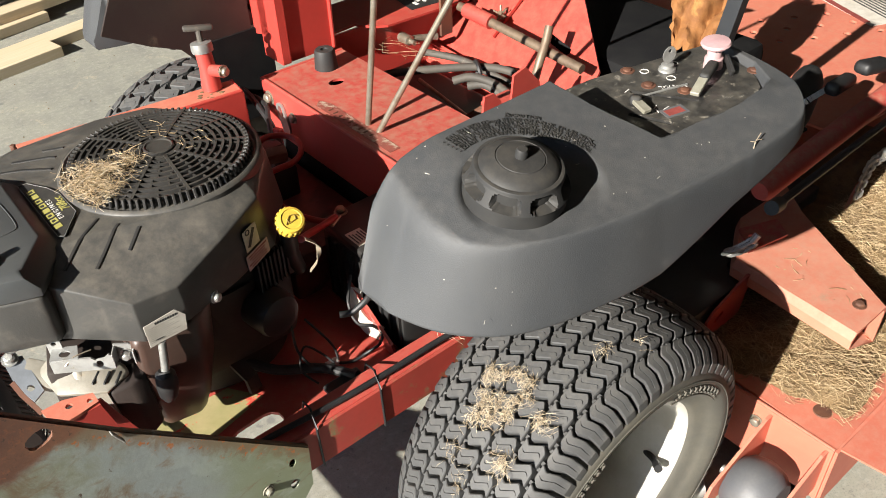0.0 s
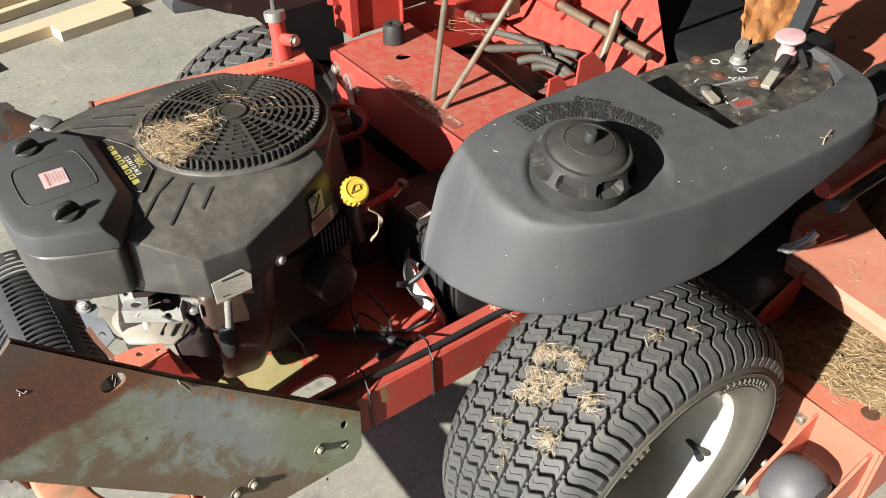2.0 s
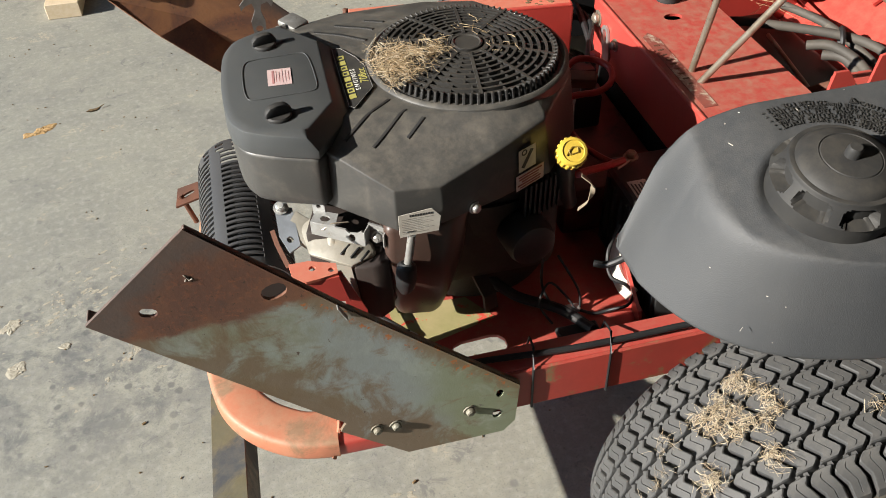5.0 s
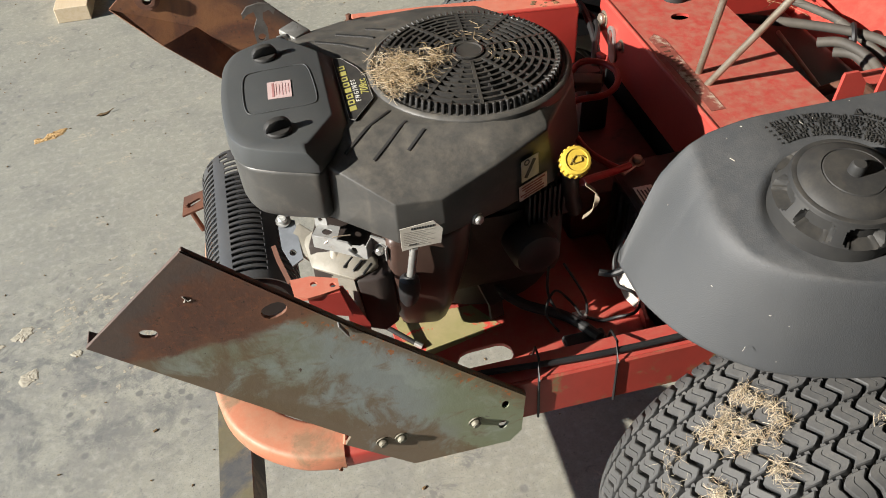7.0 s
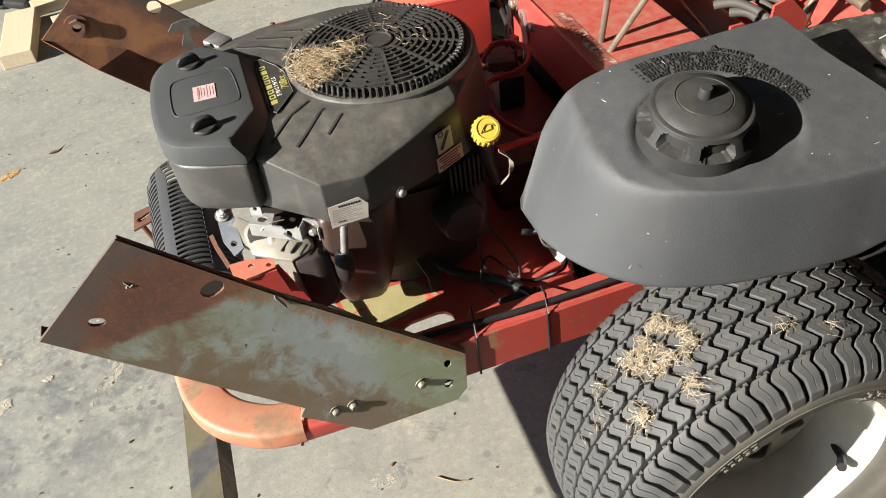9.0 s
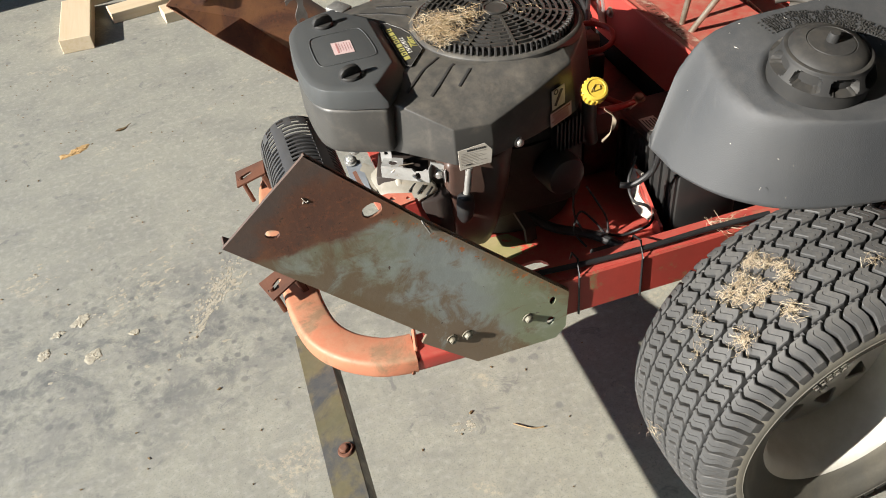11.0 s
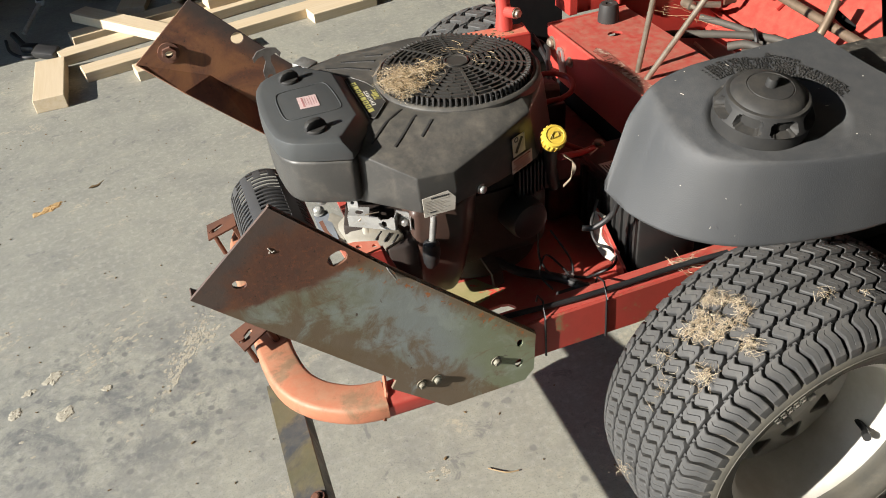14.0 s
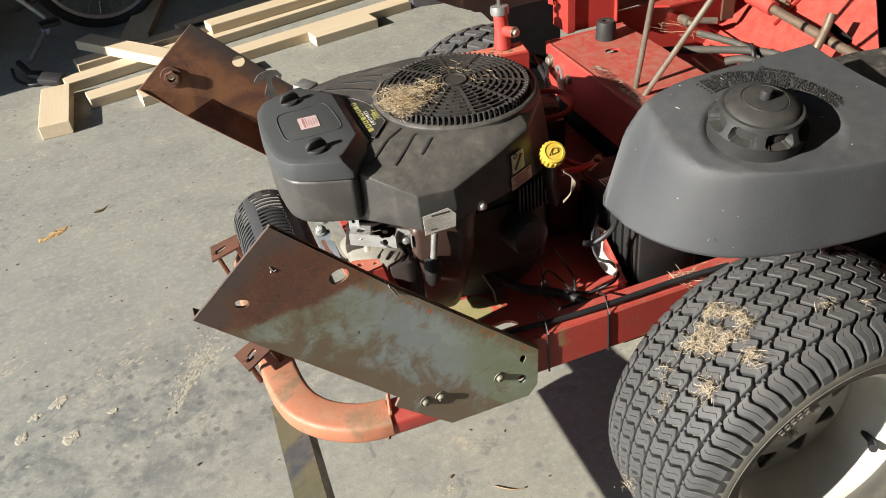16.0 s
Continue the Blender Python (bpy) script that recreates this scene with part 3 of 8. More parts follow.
def pine_material():
    m, nt, bsdf = shader("sawn_pine")
    where = places(nt)
    stretch = nt.nodes.new("ShaderNodeMapping")
    stretch.inputs["Scale"].default_value = (1.2, 22.0, 22.0)
    nt.links.new(where, stretch.inputs["Vector"])
    grain, soft = noise_node(nt, stretch.outputs[0], 2.2, 6, 0.65, 0.5), noise_node(nt, where, 6, 4, 0.6)
    out = blend(nt, ramp(nt, grain, 0.35, 0.7), (0.64, 0.53, 0.38), (0.55, 0.43, 0.27))
    out = blend(nt, maths(nt, "MULTIPLY", soft, 0.4), out, (0.56, 0.46, 0.32))
    info = nt.nodes.new("ShaderNodeObjectInfo")
    out = blend(nt, maths(nt, "MULTIPLY", info.outputs["Random"], 0.4), out, (0.56, 0.43, 0.27))
    nt.links.new(out, bsdf.inputs["Base Color"])
    bsdf.inputs["Roughness"].default_value = 0.65
    relief(nt, bsdf, grain, 0.2, 0.002)
    return m


concrete, sawn_pine = concrete_material(), pine_material()
guard_painted, guard_rusty = guard_material("rusty_painted_guard_steel", True), guard_material("rusty_guard_steel", False)

# ---- the garage: floor; walls with the open door and ceiling, unseen, shape the light ----
WEST, EAST, SOUTH, NORTH, HIGH = -2.3, 4.6, -3.4, 5.2, 2.9
JAMB_SOUTH, JAMB_NORTH, HEAD = -1.2, 2.80, 2.62
solid("floor", span(bmesh.new(), (WEST - 0.2, SOUTH - 0.2, -0.15), (EAST + 0.2, NORTH + 0.2, 0.0)), concrete, "smooth grey concrete garage floor with stains and sawdust", "floor", kind="structure", smooth=0)
# dark ground out of view, added to weaken light bounced indoors
asphalt = surface("dark_asphalt", (0.055, 0.055, 0.055), (0.045, 0.045, 0.046), 0.85, large=3, fine=90, bump=0.5, depth=0.004)
solid("ground", span(bmesh.new(), (-160, -160, -0.16), (WEST - 0.2, 160, -0.012)), asphalt, "unseen dark asphalt outside the open garage, added to cut bounced light", "ground", kind="structure", smooth=0)
solid("ceiling", span(bmesh.new(), (WEST - 0.2, SOUTH - 0.2, HIGH), (EAST + 0.2, NORTH + 0.2, HIGH + 0.15)), plaster, "unseen plain painted garage ceiling that shapes the light", "ceiling", kind="structure", smooth=0)
bm = bmesh.new()
for lo, hi in (((WEST - 0.2, SOUTH, 0), (WEST, JAMB_SOUTH, HIGH)), ((WEST - 0.2, JAMB_NORTH, 0), (WEST, NORTH, HIGH)), ((WEST - 0.2, JAMB_SOUTH, HEAD), (WEST, JAMB_NORTH, HIGH))):
    span(bm, lo, hi)
solid("wall_west", bm, plaster, "unseen painted wall whose wide open garage doorway shapes the light", "wall", kind="structure", smooth=0)
for name, lo, hi in (("wall_east", (EAST, SOUTH, 0), (EAST + 0.2, NORTH, HIGH)), ("wall_south", (WEST - 0.2, SOUTH - 0.2, 0), (EAST + 0.2, SOUTH, HIGH)),
                     ("wall_north", (WEST - 0.2, NORTH, 0), (EAST + 0.2, NORTH + 0.2, HIGH))):
    solid(name, span(bmesh.new(), lo, hi), plaster, "unseen plain painted garage wall that shapes the light", "wall", kind="structure", smooth=0)

# ---- the mower: everything that is bolted to it hangs under one thing ----
AXIS = 0.4975          # its middle line
mower = thing("riding_mower", (0.1, AXIS, 0.0), "red zero-turn riding mower with exposed black engine, hood removed", "mower")
UP = (0, 0, 1)
FACE = pose(0, 0, 0, 90, 0, 0)   # an outline's (x, y) becomes (x, z); thickness goes towards -y


def upright(y):
    return Matrix.Translation((0, y, 0)) @ FACE


# -- rear tyres --
TYRE_R, TYRE_HALF, HUB = 0.296, 0.135, Vector((0.105, -0.07, 0.293))


def tyre_radius(y):
    """The bare carcass under the tread at y from the middle."""
    k = abs(y)
    return float(np.interp(k, [0.0, 0.03, 0.06, 0.085, 0.10, 0.111, 0.118, 0.125, 0.132], [0.2785, 0.2778, 0.2753, 0.2710, 0.2660, 0.2590, 0.2520, 0.243, 0.2335]))


def carcass(bm, m, half=TYRE_HALF, bead=0.166):
    prof = [(bead, -half * 0.74), (bead + 0.010, -half * 0.82), (bead + 0.022, -half * 0.845), (bead + 0.030, -half * 0.90), (0.212, -half * 0.985), (0.226, -half), (0.238, -half * 0.97)]
    mid = [(tyre_radius(y), y) for y in (-0.125, -0.118, -0.111, -0.10, -0.085, -0.06, -0.03, 0.0, 0.03, 0.06, 0.085, 0.10, 0.111, 0.118, 0.125)]
    line = prof + mid + [(r, -y) for r, y in reversed(prof)]
    line += [(bead - 0.004, half * 0.6), (bead - 0.004, -half * 0.6)]
    b = bmesh.new()
    rings = [[(r * math.cos(a), y, r * math.sin(a)) for r, y in line] for a in np.linspace(0, 2 * math.pi, 97)[:-1]]
    skin(b, rings, closed=True)
    bmesh.ops.recalc_face_normals(b, faces=b.faces)
    return merge(bm, b, m)


def lug_mesh(y0, y1, length, bend, height):
    """A tread block bent at both ends like an S: x across the tyre from y0 to y1, y round it, z outwards; a thin cut of the same shape lies in its top."""
    b = bmesh.new()
    near = (y0 + y1) / 2
    side = 0 if abs(near) < 0.08 else math.copysign(1, near)
    ks = [-1.0, -0.93, -0.78, -0.62, -0.48, -0.2, 0.2, 0.48, 0.62, 0.78, 0.93, 1.0]
    rows = []
    for k in ks:
        y = near + (y1 - y0) / 2 * k
        wave = bend * float(np.interp(k, [-1.0, -0.62, -0.48, 0.48, 0.62, 1.0], [-0.45, 0.85, 1.0, -1.0, -0.85, 0.45]))
        if side and side * k > -0.3:
            wave = -side * bend * float(np.interp(side * k, [-0.3, 0.1], [-0.8, 0.2]))
        reach = length / 2 * (0.80 if abs(k) > 0.99 else 0.94 if abs(k) > 0.9 else 1.0) * (float(np.interp(side * k, [-0.2, 0.3], [1.0, 0.84])) if side else 1.0)
        base = tyre_radius(y) - tyre_radius(near)
        depth = 0.0 if abs(k) > 0.75 else 0.0024
        h = height * ((0.6 if side * k > 0.9 else 0.9) if abs(k) > 0.99 else 1.0)
        rows.append([(y - near, wave - reach * 1.05, base - 0.003), (y - near, wave - reach, base + h - 0.0016), (y - near, wave - reach + 0.0014, base + h),
                     (y - near, wave - 0.0007, base + h), (y - near, wave, base + h - depth), (y - near, wave + 0.0007, base + h),
                     (y - near, wave + reach - 0.0014, base + h), (y - near, wave + reach, base + h - 0.0016), (y - near, wave + reach * 1.05, base - 0.003)])
    vs = [[b.verts.new(p) for p in row] for row in rows]
    for a, c in zip(vs, vs[1:]):
        for i in range(len(a) - 1):
            b.faces.new((a[i], a[i + 1], c[i + 1], c[i]))
    b.faces.new(vs[0])
    b.faces.new(vs[-1][::-1])
    bmesh.ops.recalc_face_normals(b, faces=b.faces)
    # low ties that join a block to its neighbours
    for end in (-1, 1):
        if end != side:
            y = near + (y1 - y0) / 2 * end
            box(b, Matrix.Translation((y - near + 0.001 * end, 0.45 * bend * end, tyre_radius(y) - tyre_radius(near) + height * 0.32)), (0.008, length * 0.22, height * 0.74))
    return b


TURF = [(-0.1315, -0.0955)] + [(-0.092 + 0.0368 * i + 0.0004, -0.092 + 0.0368 * (i + 1) - 0.0034) for i in range(5)] + [(0.0935, 0.1295)]
CHUNKY = [(-0.1315, -0.072), (-0.066, -0.004), (0.004, 0.066), (0.072, 0.1315)]


def turf_tyre(centre, parent, cols=TURF, rows=60, long=0.78, bend=0.18, label="dusty black turf tyre with wavy tread blocks"):
    m = Matrix.Translation(centre)
    tyre = part("rear_tyre", carcass(bmesh.new(), m), sidewall_rubber, parent, label, smooth=50)
    pitch = 2 * math.pi / rows
    arc = pitch * TYRE_R
    meshes = [finish("tread_block", lug_mesh(y0, y1, arc * long, arc * bend, 0.0160), rubber, smooth=25) for y0, y1 in cols]
    joined = bmesh.new()
    for row in range(rows):
        for k, (y0, y1) in enumerate(cols):
            a = (row + (0.5 if k % 2 else 0.0)) * pitch
            y = (y0 + y1) / 2
            out = Vector((math.cos(a), 0, math.sin(a)))
            round_way = Vector((-math.sin(a), 0, math.cos(a)))
            place = Matrix((Vector((0, 1, 0)), -round_way, out)).transposed().to_4x4()
            place.translation = Vector(centre) + out * tyre_radius(y) + Vector((0, y, 0))
            if math.sin(a) > -0.3:
                piece("tread_block", meshes[k], place, tyre)
            else:
                joined.from_mesh(meshes[k])
                joined.verts.ensure_lookup_table()
                for v in joined.verts[-len(meshes[k].vertices):]:
                    v.co = place @ v.co
    part("lower_tread", joined, rubber, tyre, kind="stuff", smooth=25)
    return tyre


def wheel_rim(centre, parent, side):
    """A deep-dish white steel rim; side -1 looks towards -y."""
    turn = Matrix.Translation(centre) @ pose(0, 0, 0, 90 if side < 0 else -90, 0, 0)
    rim = part("rim", lathe(bmesh.new(), turn, [(0.140, -0.05), (0.142, 0.03), (0.150, 0.06), (0.152, 0.088), (0.160, 0.098), (0.168, 0.102), (0.172, 0.099), (0.172, 0.094), (0.163, 0.091), (0.157, 0.082), (0.155, 0.0), (0.15, -0.06)], 64, close=False), white_rim, parent, "white painted steel rim", smooth=50)
    corners = [(-0.0225, -0.015), (-0.019, -0.0185), (0.019, -0.0185), (0.0225, -0.015), (0.0215, -0.0105), (0.006, 0.016), (0.0, 0.0185), (-0.006, 0.016), (-0.0215, -0.0105)]
    vents = []
    for i in range(10):
        a = radians(-29 + 36 * i)
        c, q = math.cos(a), math.sin(a)
        vents.append([((0.117 + y) * c - x * q, (0.117 + y) * q + x * c) for x, y in corners])
    disc = part("wheel_disc", prism(bmesh.new(), turn @ Matrix.Translation((0, 0, -0.002)), ring(0, 0, 0.1505, 72), 0.004, vents), white_rim, rim, "white wheel disc with triangular vents", smooth=0)
    b = lathe(bmesh.new(), turn, [(0.078, 0.001), (0.074, 0.006), (0.058, 0.009), (0.04, 0.009), (0.036, 0.014), (0.0, 0.014)], 40)
    part("hub", b, white_rim, disc)
    for i in range(5):
        a = 2 * math.pi * i / 5
        part("wheel_nut", bolt(bmesh.new(), turn @ pose(0.052 * math.cos(a), 0.052 * math.sin(a), 0.009), 0.009, 0.010), zinc, disc)
    part("brake_plate", lathe(bmesh.new(), turn, [(0.138, -0.046), (0.138, -0.042), (0.0, -0.042)], 40), black_steel, rim)
    b = tube(bmesh.new(), [turn @ Vector((0.138, -0.066, 0.050)), turn @ Vector((0.132, -0.062, 0.072)), turn @ Vector((0.120, -0.054, 0.088))], 0.006, 10)
    tube(b, [turn @ Vector((0.121, -0.055, 0.086)), turn @ Vector((0.112, -0.049, 0.096))], 0.0075, 10)
    part("valve_stem", b, black_rubber, rim)
    return rim


near_tyre = turf_tyre(HUB, mower)
wheel_rim(HUB, near_tyre, -1)
b = bmesh.new()
for start, stop, count, r in ((2.08, 2.30, 5, 0.2135), (0.66, 1.30, 10, 0.2115)):
    for i, a in enumerate(np.linspace(start, stop, count)):
        m = Matrix.Translation(HUB) @ Matrix.Rotation(-a, 4, "Y") @ Matrix.Translation((r, -0.1345, 0))
        box(b, m @ Matrix.Translation((0.005, 0, 0)), (0.0030, 0.003, 0.0088), 0.0005, 1)
        box(b, m @ Matrix.Translation((-0.005, 0, 0)), (0.0030, 0.003, 0.0088), 0.0005, 1)
        box(b, m @ Matrix.Translation((0, 0, -0.003)), (0.0125, 0.003, 0.0028), 0.0005, 1)
for r in (0.2015, 0.2215):
    tube(b, [HUB + Vector((r * math.cos(a), -0.1335, r * math.sin(a))) for a in np.linspace(0.60, 1.36, 24)], 0.0013, 6)
part("sidewall_print", b, sidewall_rubber, near_tyre, kind="stuff")
b = bmesh.new()
for r, y, w in ((0.2265, -0.1352, 0.0010), (0.196, -0.1195, 0.0014)):
    donut(b, Matrix.Translation(HUB + Vector((0, y, 0))) @ pose(0, 0, 0, 90, 0, 0), r, w, 96, 5)
part("sidewall_line", b, sidewall_rubber, near_tyre)

FAR_HUB = Vector((HUB.x - 0.035, 2 * AXIS - HUB.y, HUB.z))
far_tyre = turf_tyre(FAR_HUB, mower, CHUNKY, 42, 0.72, 0.22, "dusty black tyre with broad chunky tread blocks")
wheel_rim(FAR_HUB, far_tyre, 1)

# -- engine: shroud, screen, air filter --
ENGINE_Y, FAN = 0.462, Vector((-0.247, 0.462, 0.783))


def mirrored(half):
    return half + [(x, 2 * ENGINE_Y - y, *rest) for x, y, *rest in reversed(half) if abs(y - ENGINE_Y) > 1e-6]


bottom = mirrored([(-0.488, 0.325, 0.652), (-0.402, 0.242, 0.65), (-0.338, 0.242, 0.65), (-0.252, 0.268, 0.652), (-0.168, 0.305, 0.652), (-0.098, 0.395, 0.652), (-0.080, 0.462, 0.652)])
shoulder = mirrored([(-0.488, 0.325, 0.747), (-0.402, 0.246, 0.712), (-0.342, 0.246, 0.708), (-0.262, 0.269, 0.729), (-0.182, 0.304, 0.744), (-0.112, 0.396, 0.749), (-0.094, 0.462, 0.750)])
FAR_SIDE = {-0.488: 0.648, -0.402: 0.681, -0.338: 0.683, -0.342: 0.683, -0.252: 0.684, -0.262: 0.684, -0.168: 0.664, -0.182: 0.664, -0.098: 0.565, -0.112: 0.565}
bottom = [(x, FAR_SIDE[x], z) if y > 0.5 else (x, y, z) for x, y, z in bottom]
shoulder = [(x, FAR_SIDE[x], max(z, 0.744)) if y > 0.5 else (x, y, z) for x, y, z in shoulder]
flat = mirrored([(-0.488, 0.362, 0.7635), (-0.392, 0.350, 0.7640), (-0.322, 0.328, 0.7645), (-0.252, 0.318, 0.7645), (-0.186, 0.336, 0.765), (-0.133, 0.400, 0.765), (-0.113, 0.462, 0.765)])
brow = [tuple(a + (b - a) * 0.14 + (0.0018 if k == 2 else 0.0) for k, (a, b) in enumerate(zip(p, q))) for p, q in zip(shoulder, flat)]
b = bmesh.new()
skin(b, [bottom, shoulder, brow, flat])
bmesh.ops.recalc_face_normals(b, faces=b.faces)
rounded(b, 0.0035, 3, 12)
shroud_tree = BVHTree.FromBMesh(b)
engine = part("engine_shroud", b, engine_plastic, mower, "dusty black plastic engine shroud", smooth=32)
b = lathe(bmesh.new(), Matrix.Translation((FAN.x, FAN.y, 0)), [(0.1470, 0.752), (0.1460, 0.7655), (0.1435, 0.7685), (0.1400, 0.7695), (0.1375, 0.768), (0.136, 0.7655), (0.06, 0.7655), (0.0, 0.7655)], 72)
part("screen_seat", b, engine_plastic, engine)


def dome(r):
    return FAN.z + 0.002 - 0.008 * (r / 0.134) ** 2


b = bmesh.new()
for r in (0.040, 0.0515, 0.063, 0.0745, 0.086, 0.0975, 0.109, 0.1205, 0.131):
    z = dome(r)
    prof = [(r - 0.002, z - 0.006), (r - 0.002, z), (r + 0.0022, z), (r + 0.0022, z - 0.006), (r - 0.002, z - 0.006)]
    lathe(b, Matrix.Translation((FAN.x, FAN.y, 0)), prof, 96, close=False)
lathe(b, Matrix.Translation((FAN.x, FAN.y, 0)), [(0.024, 0.776), (0.0235, 0.786), (0.021, 0.787), (0.019, 0.7855), (0.0, 0.7855)], 40)
lathe(b, Matrix.Translation((FAN.x, FAN.y, 0)), [(0.035, 0.774), (0.0335, 0.7835), (0.026, 0.784), (0.0245, 0.778)], 40, close=False)
for i in range(10):
    a = 2 * math.pi * i / 10 + 0.2
    for r0, r1 in ((0.03, 0.082), (0.082, 0.133)):
        rm = (r0 + r1) / 2
        slope = math.degrees(math.atan2(dome(r1) - dome(r0), r1 - r0))
        box(b, Matrix.Translation((FAN.x, FAN.y, dome(rm) - 0.0028)) @ Matrix.Rotation(a, 4, "Z") @ Matrix.Translation((rm, 0, 0)) @ pose(0, 0, 0, 0, -slope, 0), (r1 - r0 + 0.001, 0.0048, 0.0064))
radii = (0.040, 0.0515, 0.063, 0.0745, 0.086, 0.0975, 0.109, 0.1205, 0.131)
for k, (r0, r1) in enumerate(zip(radii, radii[1:])):
    for i in range(10):
        for f in ((0.5,) if k < 3 else (0.3, 0.7) if k % 4 < 2 else (0.45, 0.85)):
            a = 2 * math.pi * (i + f) / 10 + 0.2
            rm = (r0 + r1) / 2
            box(b, Matrix.Translation((FAN.x, FAN.y, dome(rm) - 0.0035)) @ Matrix.Rotation(a, 4, "Z") @ Matrix.Translation((rm, 0, 0)), (r1 - r0, 0.0026, 0.005))
for i in range(84):
    a = 2 * math.pi * i / 84
    box(b, Matrix.Translation((FAN.x, FAN.y, dome(0.134) - 0.010)) @ Matrix.Rotation(a, 4, "Z") @ Matrix.Translation((0.1365, 0, 0)) @ pose(0, 0, 0, 0, -14, 0), (0.008, 0.0046, 0.024), 0.001, 1)
bmesh.ops.transform(b, matrix=Matrix.Diagonal((0.942, 0.942, 1, 1)), space=Matrix.Translation((-FAN.x, -FAN.y, 0)), verts=b.verts)
part("fan_screen", b, screen_plastic, engine, "round black slotted fan screen", smooth=30)
b = lathe(bmesh.new(), Matrix.Translation((FAN.x, FAN.y, 0)), [(0.120, 0.752), (0.117, 0.758), (0.05, 0.762), (0.0, 0.762)], 48)
part("fan_disc", b, black_steel, engine)
# cooling grooves in the shroud's shoulders, as raised ribs, black for their shadow side
def on_shroud(x, y):
    return shroud_tree.ray_cast(Vector((x, y, 0.9)), Vector((0, 0, -1)))[0].z


for (x0, y0), (x1, y1) in (((-0.449, 0.322), (-0.379, 0.378)), ((-0.415, 0.306), (-0.363, 0.348)), ((-0.369, 0.307), (-0.343, 0.328))):
    for flip in (False, True):
        line = []
        for k in np.linspace(0, 1, 7):
            x, y = x0 + (x1 - x0) * k, y0 + (y1 - y0) * k
            y = 2 * ENGINE_Y - y if flip else y
            line.append((x, y, on_shroud(x, y)))
        b = sweep(bmesh.new(), line, [(-0.0026, -0.002), (0.0026, -0.002), (0.0022, 0.0011), (0.0012, 0.0016), (-0.0012, 0.0016), (-0.0022, 0.0011)])
        part("cooling_rib", b, black_steel, engine)


def round_corners(pts, keep, times=2, k=0.18):
    """Cuts the corners of a closed outline, but for those whose numbers are in keep."""
    flags = [i in keep for i in range(len(pts))]
    for _ in range(times):
        out, sharp = [], []
        for i, p in enumerate(pts):
            before, after = pts[i - 1], pts[(i + 1) % len(pts)]
            if flags[i]:
                out.append(p)
                sharp.append(True)
            else:
                out += [tuple(a + (c - a) * k for a, c in zip(p, before)), tuple(a + (c - a) * k for a, c in zip(p, after))]
                sharp += [False, False]
        pts, flags = out, sharp
    return pts


COVER_CORNERS = (0, 1, 2, 3, 4, 13)
COVER = [(-0.485, 0.296), (-0.431, 0.364), (-0.427, 0.540), (-0.485, 0.608), (-0.497, 0.604), (-0.535, 0.594), (-0.572, 0.574), (-0.590, 0.535), (-0.596, 0.46), (-0.595, 0.40), (-0.590, 0.362), (-0.575, 0.336), (-0.542, 0.317), (-0.498, 0.300)]
COVER_EDGE = [0.757, 0.759, 0.759, 0.757] + [0.7765] * 10
COVER_TOP = [(-0.493, 0.318), (-0.455, 0.369), (-0.452, 0.536), (-0.495, 0.587), (-0.501, 0.590), (-0.534, 0.580), (-0.563, 0.564), (-0.578, 0.530), (-0.584, 0.46), (-0.583, 0.402), (-0.578, 0.370), (-0.565, 0.348), (-0.536, 0.330), (-0.500, 0.317)]
b = bmesh.new()
cover_edge = [(x + (0.0015 if x < -0.49 else 0.0), y, z) for (x, y), z in zip(COVER, COVER_EDGE)]
skin(b, [round_corners([(x, y, 0.7445) for x, y in COVER], COVER_CORNERS), round_corners(cover_edge, COVER_CORNERS), round_corners([(x, y, 0.7805) for x, y in COVER_TOP], COVER_CORNERS)])
bmesh.ops.recalc_face_normals(b, faces=b.faces)
rounded(b, 0.0022, 2, 30)
cover = part("air_filter_cover", b, cover_plastic, engine, "dark grey air filter cover with chamfered edges and two knobs", smooth=28)
# a shallow panel, ringed by a fine raised line
panel_line = smooth_path([(x, y, 0.7808) for x, y in ((-0.560, 0.492), (-0.545, 0.503), (-0.51, 0.505), (-0.483, 0.506), (-0.472, 0.497), (-0.468, 0.455), (-0.469, 0.410), (-0.480, 0.401), (-0.51, 0.400), (-0.550, 0.399), (-0.562, 0.408), (-0.564, 0.45))], 5, closed=True)
part("raised_line", tube(bmesh.new(), panel_line, 0.0009, 6, closed=True), cover_plastic, cover)
# lower air box
low = round_corners([(x + (-0.5 - x) * 0.02, y + (0.452 - y) * 0.018) for x, y in COVER], COVER_CORNERS)
b = bmesh.new()
skin(b, [[(x * 0.955 - 0.020, y * 0.955 + 0.020, 0.659) for x, y in low], [(x * 0.985 - 0.007, y * 0.985 + 0.007, 0.678) for x, y in low], [(x, y, 0.7435) for x, y in low]])
bmesh.ops.recalc_face_normals(b, faces=b.faces)
rounded(b, 0.007, 3, 25)
part("air_box", b, engine_plastic, engine, smooth=40)
